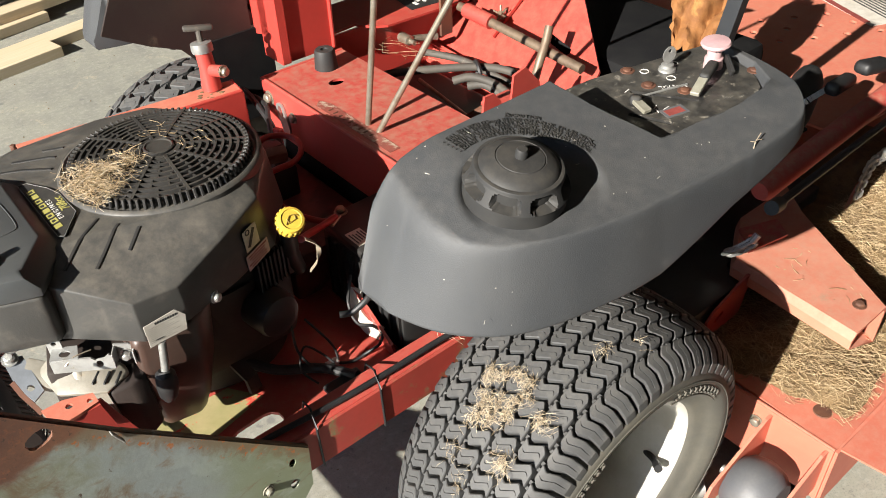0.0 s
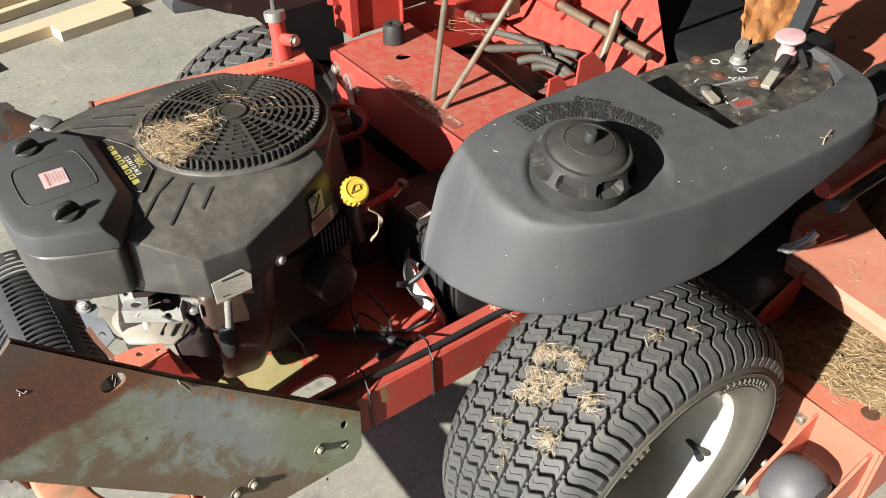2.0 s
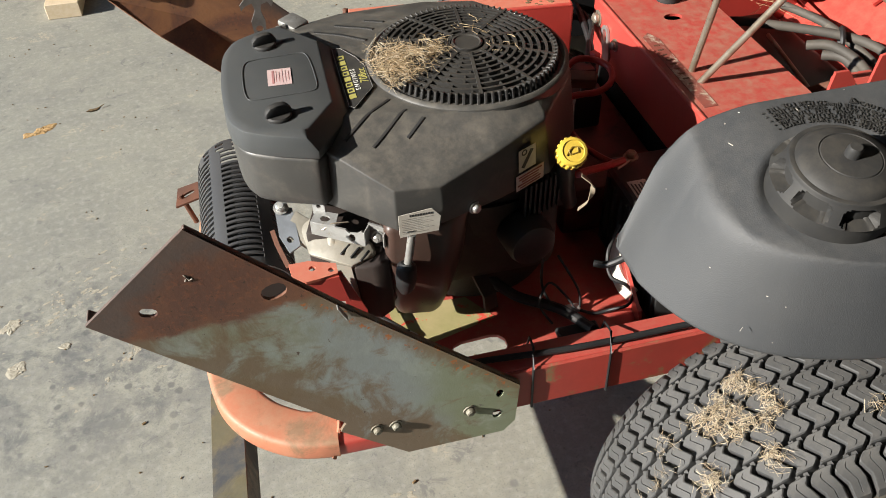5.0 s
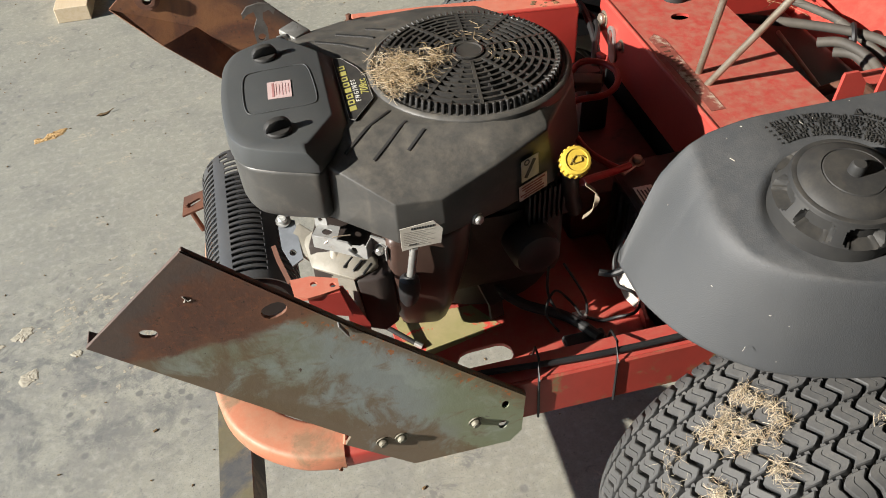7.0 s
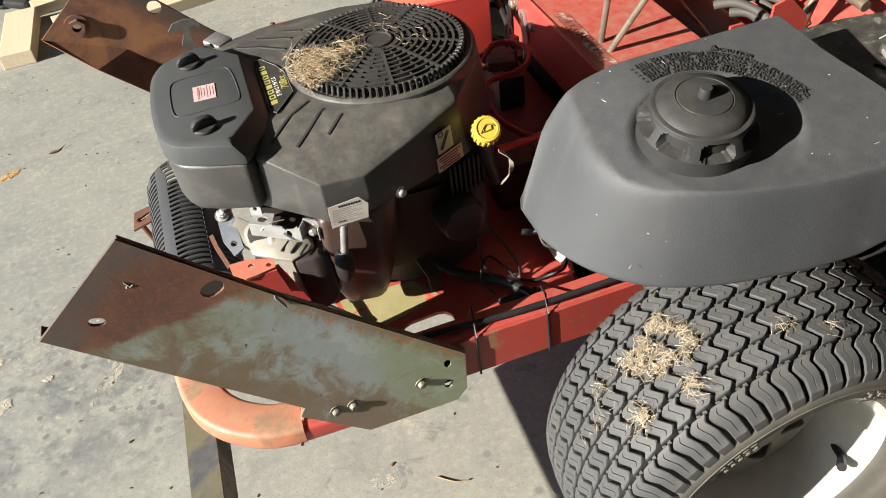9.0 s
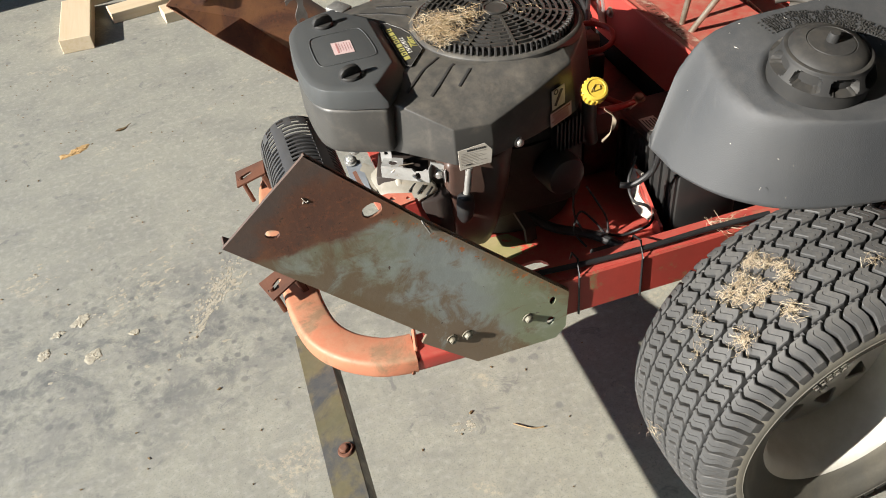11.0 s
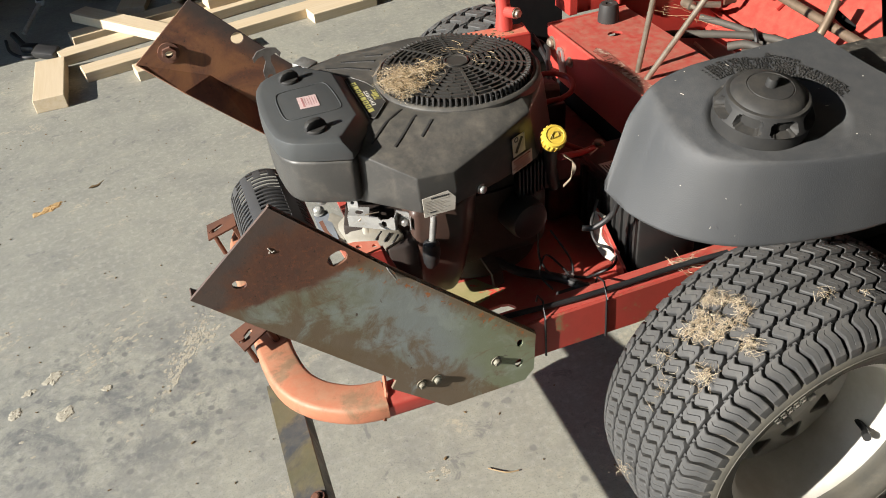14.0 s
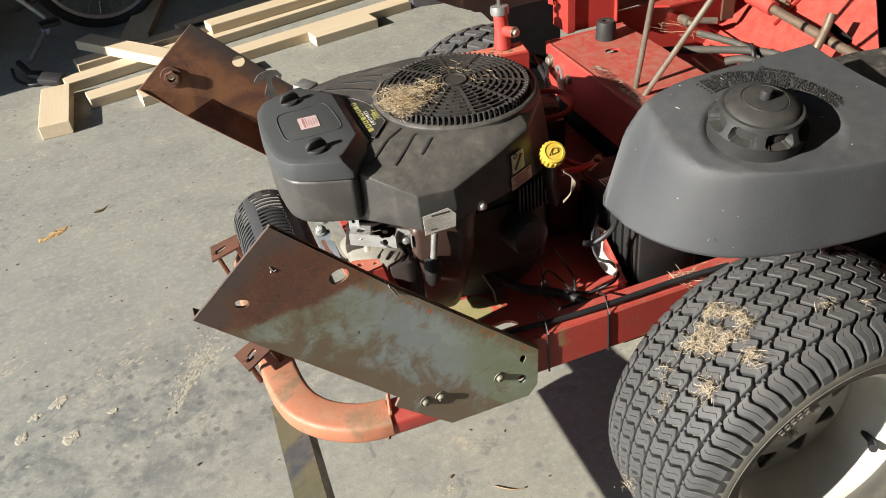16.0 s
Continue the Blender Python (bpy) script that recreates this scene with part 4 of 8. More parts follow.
for x, y, a in ((-0.527, 0.541, 14), (-0.526, 0.352, 16)):
    m = pose(x, y, 0.7804, 0, 0, a)
    b = lathe(bmesh.new(), m, [(0.0175, -0.002), (0.0172, 0.003), (0.0155, 0.005), (0.0, 0.005)], 28)
    grip = prism(bmesh.new(), m @ Matrix.Translation((0, 0.0055, 0.003)) @ pose(0, 0, 0, 90, 0, 0), [(-0.0185, 0.0), (0.0185, 0.0), (0.0175, 0.008), (0.011, 0.0145), (0.0, 0.0165), (-0.011, 0.0145), (-0.0175, 0.008)], 0.011)
    merge(b, rounded(grip, 0.003, 2, 25))
    part("cover_knob", b, cap_plastic, cover, "black turn knob")
b = box(bmesh.new(), pose(-0.5150, 0.4480, 0.7812, 0, 0, -3), (0.032, 0.042, 0.0006))
label = part("warning_label", b, label_pink, cover, "small pink and white warning label")
b = bmesh.new()
for i in range(6):
    box(b, pose(-0.5150, 0.4480, 0.7817, 0, 0, -3) @ Matrix.Translation((-0.0085 + 0.0042 * i, 0.001 * (i % 2), 0)), (0.0006 if i else 0.003, 0.034 - 0.005 * (i % 3), 0.0003))
part("fine_print", b, ink_faint, label, smooth=0)
# badge by the cover: a brand mark and the size of the engine
plate = [(-0.433, 0.372), (-0.426, 0.367), (-0.394, 0.412), (-0.395, 0.470), (-0.403, 0.497), (-0.421, 0.528), (-0.433, 0.530)]
b = prism(bmesh.new(), Matrix.Translation((0, 0, 0.7645)), plate, 0.0022)
badge = part("badge", b, cap_plastic, engine, "black badge with yellow-green print")
b = bmesh.new()
for p, q in zip(plate, plate[1:] + plate[:1]):
    tube(b, [(p[0], p[1], 0.7668), (q[0], q[1], 0.7668)], 0.0004, 5)
part("badge_outline", b, dull_zinc, badge, smooth=0)
b = bmesh.new()
for i in range(8):
    y = 0.388 + 0.0150 * i
    prism(b, Matrix.Translation((0, 0, 0.7668)), [(-0.4295, y), (-0.4295, y + 0.0105), (-0.4195, y + 0.0128), (-0.4195, y + 0.0023)], 0.0005, [[(-0.4272, y + 0.0030), (-0.4272, y + 0.0085), (-0.4218, y + 0.0098), (-0.4218, y + 0.0043)]] if i % 3 else ())
part("brand_mark", b, ink_yellow, badge, smooth=0)
lettering("letters", "E N G I N E S", 0.0098, pose(-0.4135, 0.437, 0.7669, 0, 0, 90), ink_white, badge)
lettering("letters", "708cc", 0.0165, pose(-0.4015, 0.445, 0.7669, 0, 0, 90), ink_yellow, badge)
# wire clip at the filter's back corner
b = box(bmesh.new(), pose(-0.476, 0.658, 0.751, 8, 0, 40), (0.034, 0.036, 0.010), 0.003, 2)
tube(b, [(-0.49, 0.645, 0.752), (-0.503, 0.640, 0.752)], 0.005, 10)
part("bracket", b, dull_zinc, engine, "grey metal bracket")
# stickers on the shroud's side, tag under its edge


def on_side(x, z):
    """A pose on the shroud's slanting near side, its z looking out."""
    y = 0.269 + 0.4375 * (x + 0.262) - 0.056 * (0.745 - z) if x > -0.262 else 0.2445 + 0.30 * (x + 0.342)
    out = Vector((0.0437, -0.100, 0)).normalized()
    rightward = Vector((0.100, 0.0437, 0)).normalized()
    up = out.cross(rightward)
    return Matrix.Translation((x, y - 0.0022, z)) @ Matrix((rightward, up, out)).transposed().to_4x4()


b = box(bmesh.new(), on_side(-0.212, 0.7) @ pose(0, 0, 0.001, 0, 0, 4), (0.030, 0.036, 0.0008))
lab = part("picture_label", b, label_white, engine, "white label with a dipstick drawing")
b = box(bmesh.new(), on_side(-0.212, 0.7) @ pose(0, 0, 0.0016, 0, 0, -30), (0.006, 0.03, 0.0004))
donut(b, on_side(-0.218, 0.712) @ pose(0, 0, 0.0017), 0.004, 0.0012, 14, 5)
part("fine_print", b, ink_dark, lab, smooth=0)
b = box(bmesh.new(), on_side(-0.206, 0.666) @ pose(0, 0, 0.001, 0, 0, 4), (0.050, 0.026, 0.0008))
lab = part("warning_label", b, label_pink, engine, "pink label with red warning print")
b = bmesh.new()
for i in range(5):
    box(b, on_side(-0.206, 0.666) @ pose(0, 0, 0.0016, 0, 0, 4) @ Matrix.Translation((-0.002 * (i % 2), 0.0092 - 0.0046 * i, 0)), (0.042 - 0.006 * (i % 3), 0.0022, 0.0004))
part("fine_print", b, ink_red, lab, smooth=0)
b = prism(bmesh.new(), pose(-0.374, 0.2345, 0.662, 78, 4, 4), [(-0.027, -0.015), (-0.012, -0.0135), (0.026, -0.013), (0.029, 0.008), (0.017, 0.021), (-0.028, 0.017)], 0.0012)
lab = part("data_label", b, label_white, engine, "curled grey paper label with fine print")
b = bmesh.new()
for i in range(9):
    l = 0.043 - 0.007 * ((i * 2) % 3)
    box(b, pose(-0.374, 0.2345, 0.662, 78, 4, 4) @ Matrix.Translation((-0.024 + l / 2, 0.0105 - 0.0025 * i, 0.0013)), (l, 0.0005, 0.0003))
part("fine_print", b, ink_grey, lab, smooth=0)
b = box(bmesh.new(), pose(-0.374, 0.2345, 0.662, 78, 4, 4) @ Matrix.Translation((-0.012, -0.0078, 0.0014)), (0.011, 0.0016, 0.0004))
for i in range(9):
    box(b, pose(-0.374, 0.2345, 0.662, 78, 4, 4) @ Matrix.Translation((-0.012 + 0.0036 * i, 0.0148, 0.0014)), (0.0026, 0.0028, 0.0003))
part("bold_print", b, ink_dark, lab, smooth=0)
bolt(b := bmesh.new(), on_side(-0.293, 0.655), 0.007, 0.006)
part("shroud_bolt", b, zinc, engine)
b = bmesh.new()
skin(b, [[(-0.402, 0.284, 0.444), (-0.350, 0.276, 0.440), (-0.328, 0.296, 0.443), (-0.328, 0.345, 0.443), (-0.402, 0.345, 0.444)],
         [(-0.416, 0.254, 0.505), (-0.338, 0.252, 0.500), (-0.310, 0.290, 0.508), (-0.310, 0.345, 0.508), (-0.416, 0.345, 0.505)],
         [(-0.419, 0.240, 0.565), (-0.335, 0.238, 0.560), (-0.302, 0.272, 0.570), (-0.302, 0.345, 0.570), (-0.419, 0.345, 0.565)],
         [(-0.418, 0.245, 0.655), (-0.328, 0.243, 0.655), (-0.294, 0.268, 0.655), (-0.294, 0.345, 0.655), (-0.418, 0.345, 0.655)]])
bmesh.ops.recalc_face_normals(b, faces=b.faces)
rounded(b, 0.012, 3, 20)
part("starter_cover", b, brown_gloss, engine, "glossy brown starter cover with black spots", smooth=45)
b = tube(bmesh.new(), [(-0.385, 0.233, 0.648), (-0.391, 0.229, 0.615), (-0.396, 0.228, 0.592)], 0.0056, 12)
part("breather_tube", b, dull_zinc, engine)
b = tube(bmesh.new(), [(-0.3945, 0.229, 0.603), (-0.3955, 0.228, 0.598), (-0.397, 0.227, 0.580), (-0.399, 0.227, 0.562), (-0.400, 0.227, 0.553)], 0.0135, 14, taper=[0.62, 1.0, 1.12, 0.95, 0.6])
part("rubber_boot", b, black_rubber, engine)
# crankcase and block below the shroud
b = span(bmesh.new(), (-0.45, 0.32, 0.44), (-0.135, 0.60, 0.66), 0.03, 3)
lathe(b, Matrix.Translation((FAN.x, FAN.y, 0)), [(0.135, 0.405), (0.135, 0.47), (0.14, 0.50), (0.15, 0.6)], 32)
part("crankcase", b, grimy, engine)
b = lathe(bmesh.new(), pose(-0.205, 0.335, 0.545, 90, 0, 8), [(0.0, -0.02), (0.036, -0.02), (0.0375, 0.0), (0.0375, 0.052), (0.034, 0.062), (0.022, 0.066), (0.0, 0.064)], 32)
part("oil_filter", b, black_steel, engine, "black spin-on oil filter")
b = bmesh.new()
box(b, Matrix.Translation((-0.17, 0.345, 0.60)), (0.085, 0.03, 0.075), 0.004)
cooler = part("oil_cooler", b, black_steel, engine, "black finned cooler", smooth=0)
for i in range(8):
    b = box(bmesh.new(), Matrix.Translation((-0.205 + 0.0085 * i, 0.318 + 0.003 * i, 0.605)), (0.0032, 0.04, 0.062))
    part("fin", b, black_steel, cooler, smooth=0)
# cylinder head with rocker cover, near bank and its twin
for flip in (False, True):
    fy = (lambda y: 2 * ENGINE_Y - y) if flip else (lambda y: y)
    s = -1 if flip else 1
    way = Vector((0.95, -0.31 * s, 0)).normalized()
    out = Vector((-0.31, -0.95 * s, 0)).normalized()
    base = Vector((-0.462, fy(0.285), 0.565))
    m = Matrix.Translation(base) @ Matrix((way, out, way.cross(out))).transposed().to_4x4()
    zsign = 1 if way.cross(out).z > 0 else -1
    b = bmesh.new()
    levels = [[(-0.505, 0.308, 0.618), (-0.472, 0.290, 0.622), (-0.440, 0.283, 0.620), (-0.440, 0.330, 0.622), (-0.505, 0.340, 0.620)],
              [(-0.520, 0.281, 0.603), (-0.467, 0.243, 0.602), (-0.431, 0.256, 0.604), (-0.425, 0.330, 0.604), (-0.525, 0.340, 0.604)],
              [(-0.517, 0.286, 0.594), (-0.466, 0.247, 0.593), (-0.433, 0.259, 0.596), (-0.428, 0.330, 0.596), (-0.521, 0.340, 0.594)]]
    skin(b, [[(x, fy(y), z) for x, y, z in ring_at] for ring_at in levels])
    bmesh.ops.recalc_face_normals(b, faces=b.faces)
    rounded(b, 0.0025, 2, 20)
    cover_part = part("rocker_cover", b, cast_alloy, engine, "pale cast aluminium rocker cover")
    b = bmesh.new()
    skin(b, [[(x, fy(y), z) for x, y, z in ring_at] for ring_at in ([(-0.496, 0.277, 0.604), (-0.484, 0.270, 0.604), (-0.474, 0.290, 0.618), (-0.494, 0.300, 0.616)], [(-0.489, 0.288, 0.618), (-0.485, 0.285, 0.618), (-0.480, 0.292, 0.622), (-0.488, 0.297, 0.622)])])
    bmesh.ops.recalc_face_normals(b, faces=b.faces)
    rounded(b, 0.0015, 1, 25)
    part("cover_boss", b, cast_alloy, cover_part)
    lean = Vector((-0.35, -0.40 * s, 0.85))
    for i in range(3):
        top = Vector((-0.4635 + 0.0118 * i, fy(0.2745 - 0.0082 * i), 0.6140 - 0.0015 * i))
        low = Vector((-0.4785 + 0.0118 * i, fy(0.2615 - 0.0080 * i), 0.6095 - 0.0020 * i))
        b = box(bmesh.new(), frame3((top + low) / 2, low - top, lean), ((low - top).length, 0.0034, 0.0030), 0.001, 1)
        part("cover_slit", b, black_steel, cover_part, "dark cooling slit")
    b = box(bmesh.new(), m @ Matrix.Translation((0, -0.035, 0.0)), (0.12, 0.075, 0.12), 0.006, 2)
    part("cylinder", b, starter_plastic, engine)
    b = box(bmesh.new(), m @ Matrix.Translation((0.01, 0.0, -0.03 * zsign)), (0.105, 0.045, 0.055), 0.01, 2)
    part("cylinder_base", b, black_steel, engine)
# lower housing beside the starter
b = bmesh.new()
skin(b, [[(-0.466, 0.30, 0.503), (-0.458, 0.240, 0.503), (-0.466, 0.243, 0.598), (-0.466, 0.30, 0.600)],
         [(-0.436, 0.30, 0.503), (-0.436, 0.222, 0.510), (-0.436, 0.240, 0.598), (-0.436, 0.30, 0.606)],
         [(-0.414, 0.30, 0.508), (-0.414, 0.230, 0.516), (-0.414, 0.246, 0.604), (-0.414, 0.30, 0.606)]])
bmesh.ops.recalc_face_normals(b, faces=b.faces)
rounded(b, 0.005, 3, 30)
part("lower_housing", b, starter_plastic, engine, "lower housing in brown-black darkened for its shade", smooth=45)
# sunlit slanted face, its brightness put into a pale alloy colour
b = bmesh.new()
skin(b, [[(-0.496, 0.259, 0.600), (-0.468, 0.244, 0.600), (-0.459, 0.236, 0.510), (-0.465, 0.239, 0.510)], [(-0.486, 0.266, 0.600), (-0.462, 0.252, 0.600), (-0.454, 0.244, 0.510), (-0.459, 0.247, 0.510)]])
bmesh.ops.recalc_face_normals(b, faces=b.faces)
part("housing_face", b, cast_alloy, engine, "slanted face of the lower housing, pale colour for its sunlight", smooth=0)
# zinc bracket: an upright strip, a shelf with a tab behind it, and a cranked end with a bolt
m = frame3((-0.470, 0.271, 0.634), (0.85, -0.53, 0.0), UP)
b = prism(bmesh.new(), m @ Matrix.Translation((0, 0.0025, 0.0)) @ pose(0, 0, 0, 90, 0, 0), [(-0.048, -0.009), (0.029, -0.012), (0.0305, -0.009), (0.0305, 0.010), (0.026, 0.0135), (0.020, 0.008), (0.008, 0.006), (0.003, 0.011), (-0.020, 0.012), (-0.048, 0.010)], 0.0026, [ring(0.012, -0.001, 0.0045, 16, 0.0062)])
prism(b, m @ Matrix.Translation((0, 0, 0.0100)), [(-0.048, 0.001), (-0.012, 0.001), (-0.018, 0.026), (-0.050, 0.026)], 0.0024, [ring(-0.031, 0.012, 0.0070, 18, 0.0060)])
prism(b, m @ Matrix.Translation((0, 0.026, 0.0)) @ pose(0, 0, 0, 90, 0, 0), [(-0.054, 0.004), (-0.036, 0.010), (-0.036, 0.024), (-0.043, 0.031), (-0.054, 0.030)], 0.0024, [ring(-0.045, 0.021, 0.0035, 12)])
box(b, m @ Matrix.Translation((0.0295, 0.0095, 0.000)), (0.0024, 0.020, 0.024), 0.0008, 1)
prism(b, m @ Matrix.Translation((0, 0.0200, 0.0)) @ pose(0, 0, 0, 90, 0, 0), [(0.0285, -0.012), (0.055, -0.016), (0.055, 0.008), (0.048, 0.012), (0.0285, 0.014)], 0.0026)
box(b, m @ Matrix.Translation((0.0545, 0.0130, -0.003)), (0.0024, 0.016, 0.022), 0.0008, 1)
throttle = part("throttle_bracket", b, bright_zinc, engine, "dull zinc-plated bracket with upturned ends", smooth=20)
part("bracket_bolt", bolt(bmesh.new(), m @ Matrix.Translation((0.0425, 0.0175, -0.004)) @ pose(0, 0, 0, 90, 0, 0), 0.0065, 0.008), zinc, throttle)
b = tube(bmesh.new(), [m @ Vector((-0.030, -0.002, 0.004)), m @ Vector((-0.018, 0.004, 0.0135)), m @ Vector((0.002, 0.014, 0.013))], 0.0009, 6)
part("governor_spring", b, steel_rod, throttle)
b = prism(bmesh.new(), pose(-0.541, 0.345, 0.606, 24, -2, 0), [(-0.013, 0.034), (0.011, 0.024), (0.012, -0.036), (-0.004, -0.044), (-0.014, -0.015)], 0.004, [ring(0.0, -0.024, 0.005, 12)])
plate_part = part("exhaust_bracket", b, pale_steel, engine, "dull grey exhaust bracket")
part("bracket_bolt", bolt(bmesh.new(), pose(-0.546, 0.366, 0.622, 24, -2, 0), 0.008, 0.007), zinc, plate_part)
b = box(bmesh.new(), pose(-0.522, 0.338, 0.598, 22, 16, -44), (0.046, 0.036, 0.018), 0.003, 2)
part("intake_port", b, cast_alloy, engine, "pale cast aluminium port")
b = tube(bmesh.new(), smooth_path([(-0.535, 0.372, 0.648), (-0.515, 0.362, 0.656), (-0.495, 0.352, 0.655)], 4), 0.009, 10)
part("vacuum_hose", b, black_rubber, engine)
b = bmesh.new()
for x, y, z, r in ((-0.54, 0.36, 0.65, 0.009), (-0.52, 0.35, 0.655, 0.007), (-0.50, 0.345, 0.652, 0.009)):
    lathe(b, pose(x, y, z, 75, 0, 15), [(r, -0.012), (r, 0.012), (r * 0.6, 0.016), (0.0, 0.016)], 14)
part("linkage", b, zinc, engine)

# -- oil filler --
b = lathe(bmesh.new(), pose(-0.147, 0.292, 0.688, 40, -4, 0), [(0.0, -0.006), (0.0195, -0.006), (0.0205, 0.0), (0.0205, 0.016), (0.019, 0.0195), (0.0155, 0.0205), (0.0145, 0.019), (0.0, 0.019)], 36)
CAP_RIBS = []
cap_pose = pose(-0.147, 0.292, 0.688, 40, -4, 0)
for i in range(18):
    a = 2 * math.pi * i / 18
    CAP_RIBS.append(box(bmesh.new(), cap_pose @ Matrix.Rotation(a, 4, "Z") @ Matrix.Translation((0.0207, 0, 0.007)), (0.003, 0.004, 0.014), 0.001, 1))
oil_cap = part("oil_cap", b, yellow_plastic, mower, "bright yellow ribbed oil filler cap")
for rib in CAP_RIBS:
    part("rib", rib, yellow_plastic, oil_cap)
# embossed mark of the cap's own yellow, its shade painted as darker yellow
b = tube(bmesh.new(), [cap_pose @ Vector(p) for p in ((-0.011, -0.004, 0.0202), (-0.005, 0.002, 0.0202), (0.0, 0.006, 0.0202), (0.008, 0.004, 0.0202), (0.012, 0.0, 0.0202))], 0.0009, 6)
tube(b, [cap_pose @ Vector(p) for p in ((-0.006, 0.003, 0.0202), (-0.006, -0.004, 0.0202), (0.006, -0.003, 0.0202), (0.007, 0.004, 0.0202))], 0.0009, 6)
part("oil_can_mark", b, dark_yellow, oil_cap, smooth=0)
b = tube(bmesh.new(), [cap_pose @ Vector((0, 0, -0.004)), (-0.145, 0.305, 0.66), (-0.135, 0.325, 0.61), (-0.12, 0.34, 0.56)], 0.013, 14)
part("filler_neck", b, black_steel, oil_cap)
b = sweep(bmesh.new(), smooth_path([(-0.137, 0.268, 0.668), (-0.122, 0.262, 0.652), (-0.12, 0.27, 0.62), (-0.132, 0.278, 0.598)], 5), [(-0.0035, -0.0006), (0.0035, -0.0006), (0.0035, 0.0006), (-0.0035, 0.0006)])
part("paper_tag", b, old_paper, oil_cap, "thin pale hanging tag")

# -- muffler under a slotted heat shield --
MUF = Vector((-0.608, 0.0, 0.505))
MUF_R, MUF_A, MUF_B = 0.068, 0.315, 0.66
b = lathe(bmesh.new(), pose(MUF.x, MUF_A, MUF.z, -90, 0, 0), [(0.0, 0.005), (0.052, 0.006), (0.058, 0.012), (0.058, MUF_B - MUF_A - 0.085), (0.052, MUF_B - MUF_A - 0.072), (0.0, MUF_B - MUF_A - 0.068)], 36)
muffler = part("muffler", b, black_steel, mower, "rusty muffler inside a black slotted heat shield")
b = bmesh.new()
n_a, pitch = 60, 0.0125
rows = int((MUF_B - MUF_A) / pitch)
grid = {}


def shield_vert(i, y, r):
    key = (i % n_a, round(y, 5), r)
    if key not in grid:
        a = 2 * math.pi * i / n_a
        fall = max(0.0, (y - (MUF_B - 0.035)) / 0.035)
        rr = r - 0.028 * fall * fall
        grid[key] = b.verts.new((MUF.x + rr * math.cos(a), y, MUF.z + rr * math.sin(a)))
    return grid[key]


ys = []
for k in range(rows):
    ys += [MUF_A + k * pitch, MUF_A + k * pitch + pitch * 0.40]
ys.append(MUF_A + rows * pitch)
for k in range(len(ys) - 1):
    for i in range(n_a):
        open_slot = k % 2 == 1 and 1 < k < len(ys) - 3 and ((i % 10) in range(1, 8) if k < len(ys) - 8 else i % 4 in (1, 2))
        if not open_slot:
            b.faces.new((shield_vert(i, ys[k], MUF_R), shield_vert(i, ys[k + 1], MUF_R), shield_vert(i + 1, ys[k + 1], MUF_R), shield_vert(i + 1, ys[k], MUF_R)))
bmesh.ops.recalc_face_normals(b, faces=b.faces)
bmesh.ops.solidify(b, geom=b.faces[:], thickness=0.002)
part("heat_shield", b, muffler_black, muffler, "black heat shield with rows of slots", smooth=40)

# -- frame: side rails, engine bed, cross beam --
rail_paint = surface("worn_rail_paint", (0.42, 0.055, 0.04), (0.33, 0.05, 0.036), 0.48, large=9, fine=110, bump=0.1, wear=(0.2, 0.16, 0.075), wear_at=(0.58, 0.68), wear_scale=11, dust=(0.3, 0.13, 0.09), dust_amount=0.35)
rail = part("side_rail", span(bmesh.new(), (-0.47, 0.118, 0.382), (0.34, 0.124, 0.463), 0.002, 1), rail_paint, mower, "red folded steel side rail, rubbed to olive primer")
part("flange", span(bmesh.new(), (-0.47, 0.1235, 0.4575), (0.34, 0.165, 0.463), 0.001, 1), red_paint, rail)
part("flange", span(bmesh.new(), (-0.47, 0.1235, 0.382), (0.34, 0.165, 0.388), 0.001, 1), red_paint, rail)
rail = part("side_rail", span(bmesh.new(), (-0.47, 0.862, 0.382), (0.34, 0.868, 0.463), 0.002, 1), red_paint, mower)
part("flange", span(bmesh.new(), (-0.47, 0.83, 0.4575), (0.34, 0.8625, 0.463), 0.001, 1), red_paint, rail)
bed_holes = [slot(-0.292, 0.226, 0.088, 0.042, 3), ring(-0.356, 0.232, 0.006, 12), ring(-0.222, 0.212, 0.006, 12)]
b = prism(bmesh.new(), Matrix.Translation((0, 0, 0.394)), [(-0.408, 0.165), (0.11, 0.165), (0.11, 0.83), (-0.455, 0.83), (-0.455, 0.36), (-0.420, 0.345)], 0.006, bed_holes)
bed = part("engine_bed", b, red_paint, mower, "red engine bed plate, worn to primer beside the slot", smooth=0)
b = prism(bmesh.new(), Matrix.Translation((0, 0, 0.4006)), [(-0.404, 0.268), (-0.372, 0.252), (-0.345, 0.258), (-0.250, 0.281), (-0.285, 0.335), (-0.412, 0.342)], 0.0006)
part("worn_patch", b, olive_patch, bed, "patch worn through to olive primer", smooth=0)
# beam across the machine, with a decal and a rubber stop
beam_holes = [ring(0.205, 0.688, 0.017, 20, 0.012)]
b = prism(bmesh.new(), Matrix.Translation((0, 0, 0.643)), [(0.104, 0.24), (0.302, 0.24), (0.302, 0.81), (0.104, 0.81)], 0.005, beam_holes)
span(b, (0.104, 0.24, 0.535), (0.109, 0.81, 0.6452), 0.0)
span(b, (0.297, 0.24, 0.598), (0.302, 0.81, 0.6452), 0.0)
span(b, (0.109, 0.805, 0.598), (0.297, 0.81, 0.6452), 0.0)
bmesh.ops.remove_doubles(b, verts=b.verts, dist=0.0001)
beam = part("cross_beam", b, dirty_red_paint, mower, "dusty red box beam across the frame", smooth=0)
b = tube(bmesh.new(), [(0.1055, 0.24, 0.6465), (0.1055, 0.81, 0.6465)], 0.0042, 10)
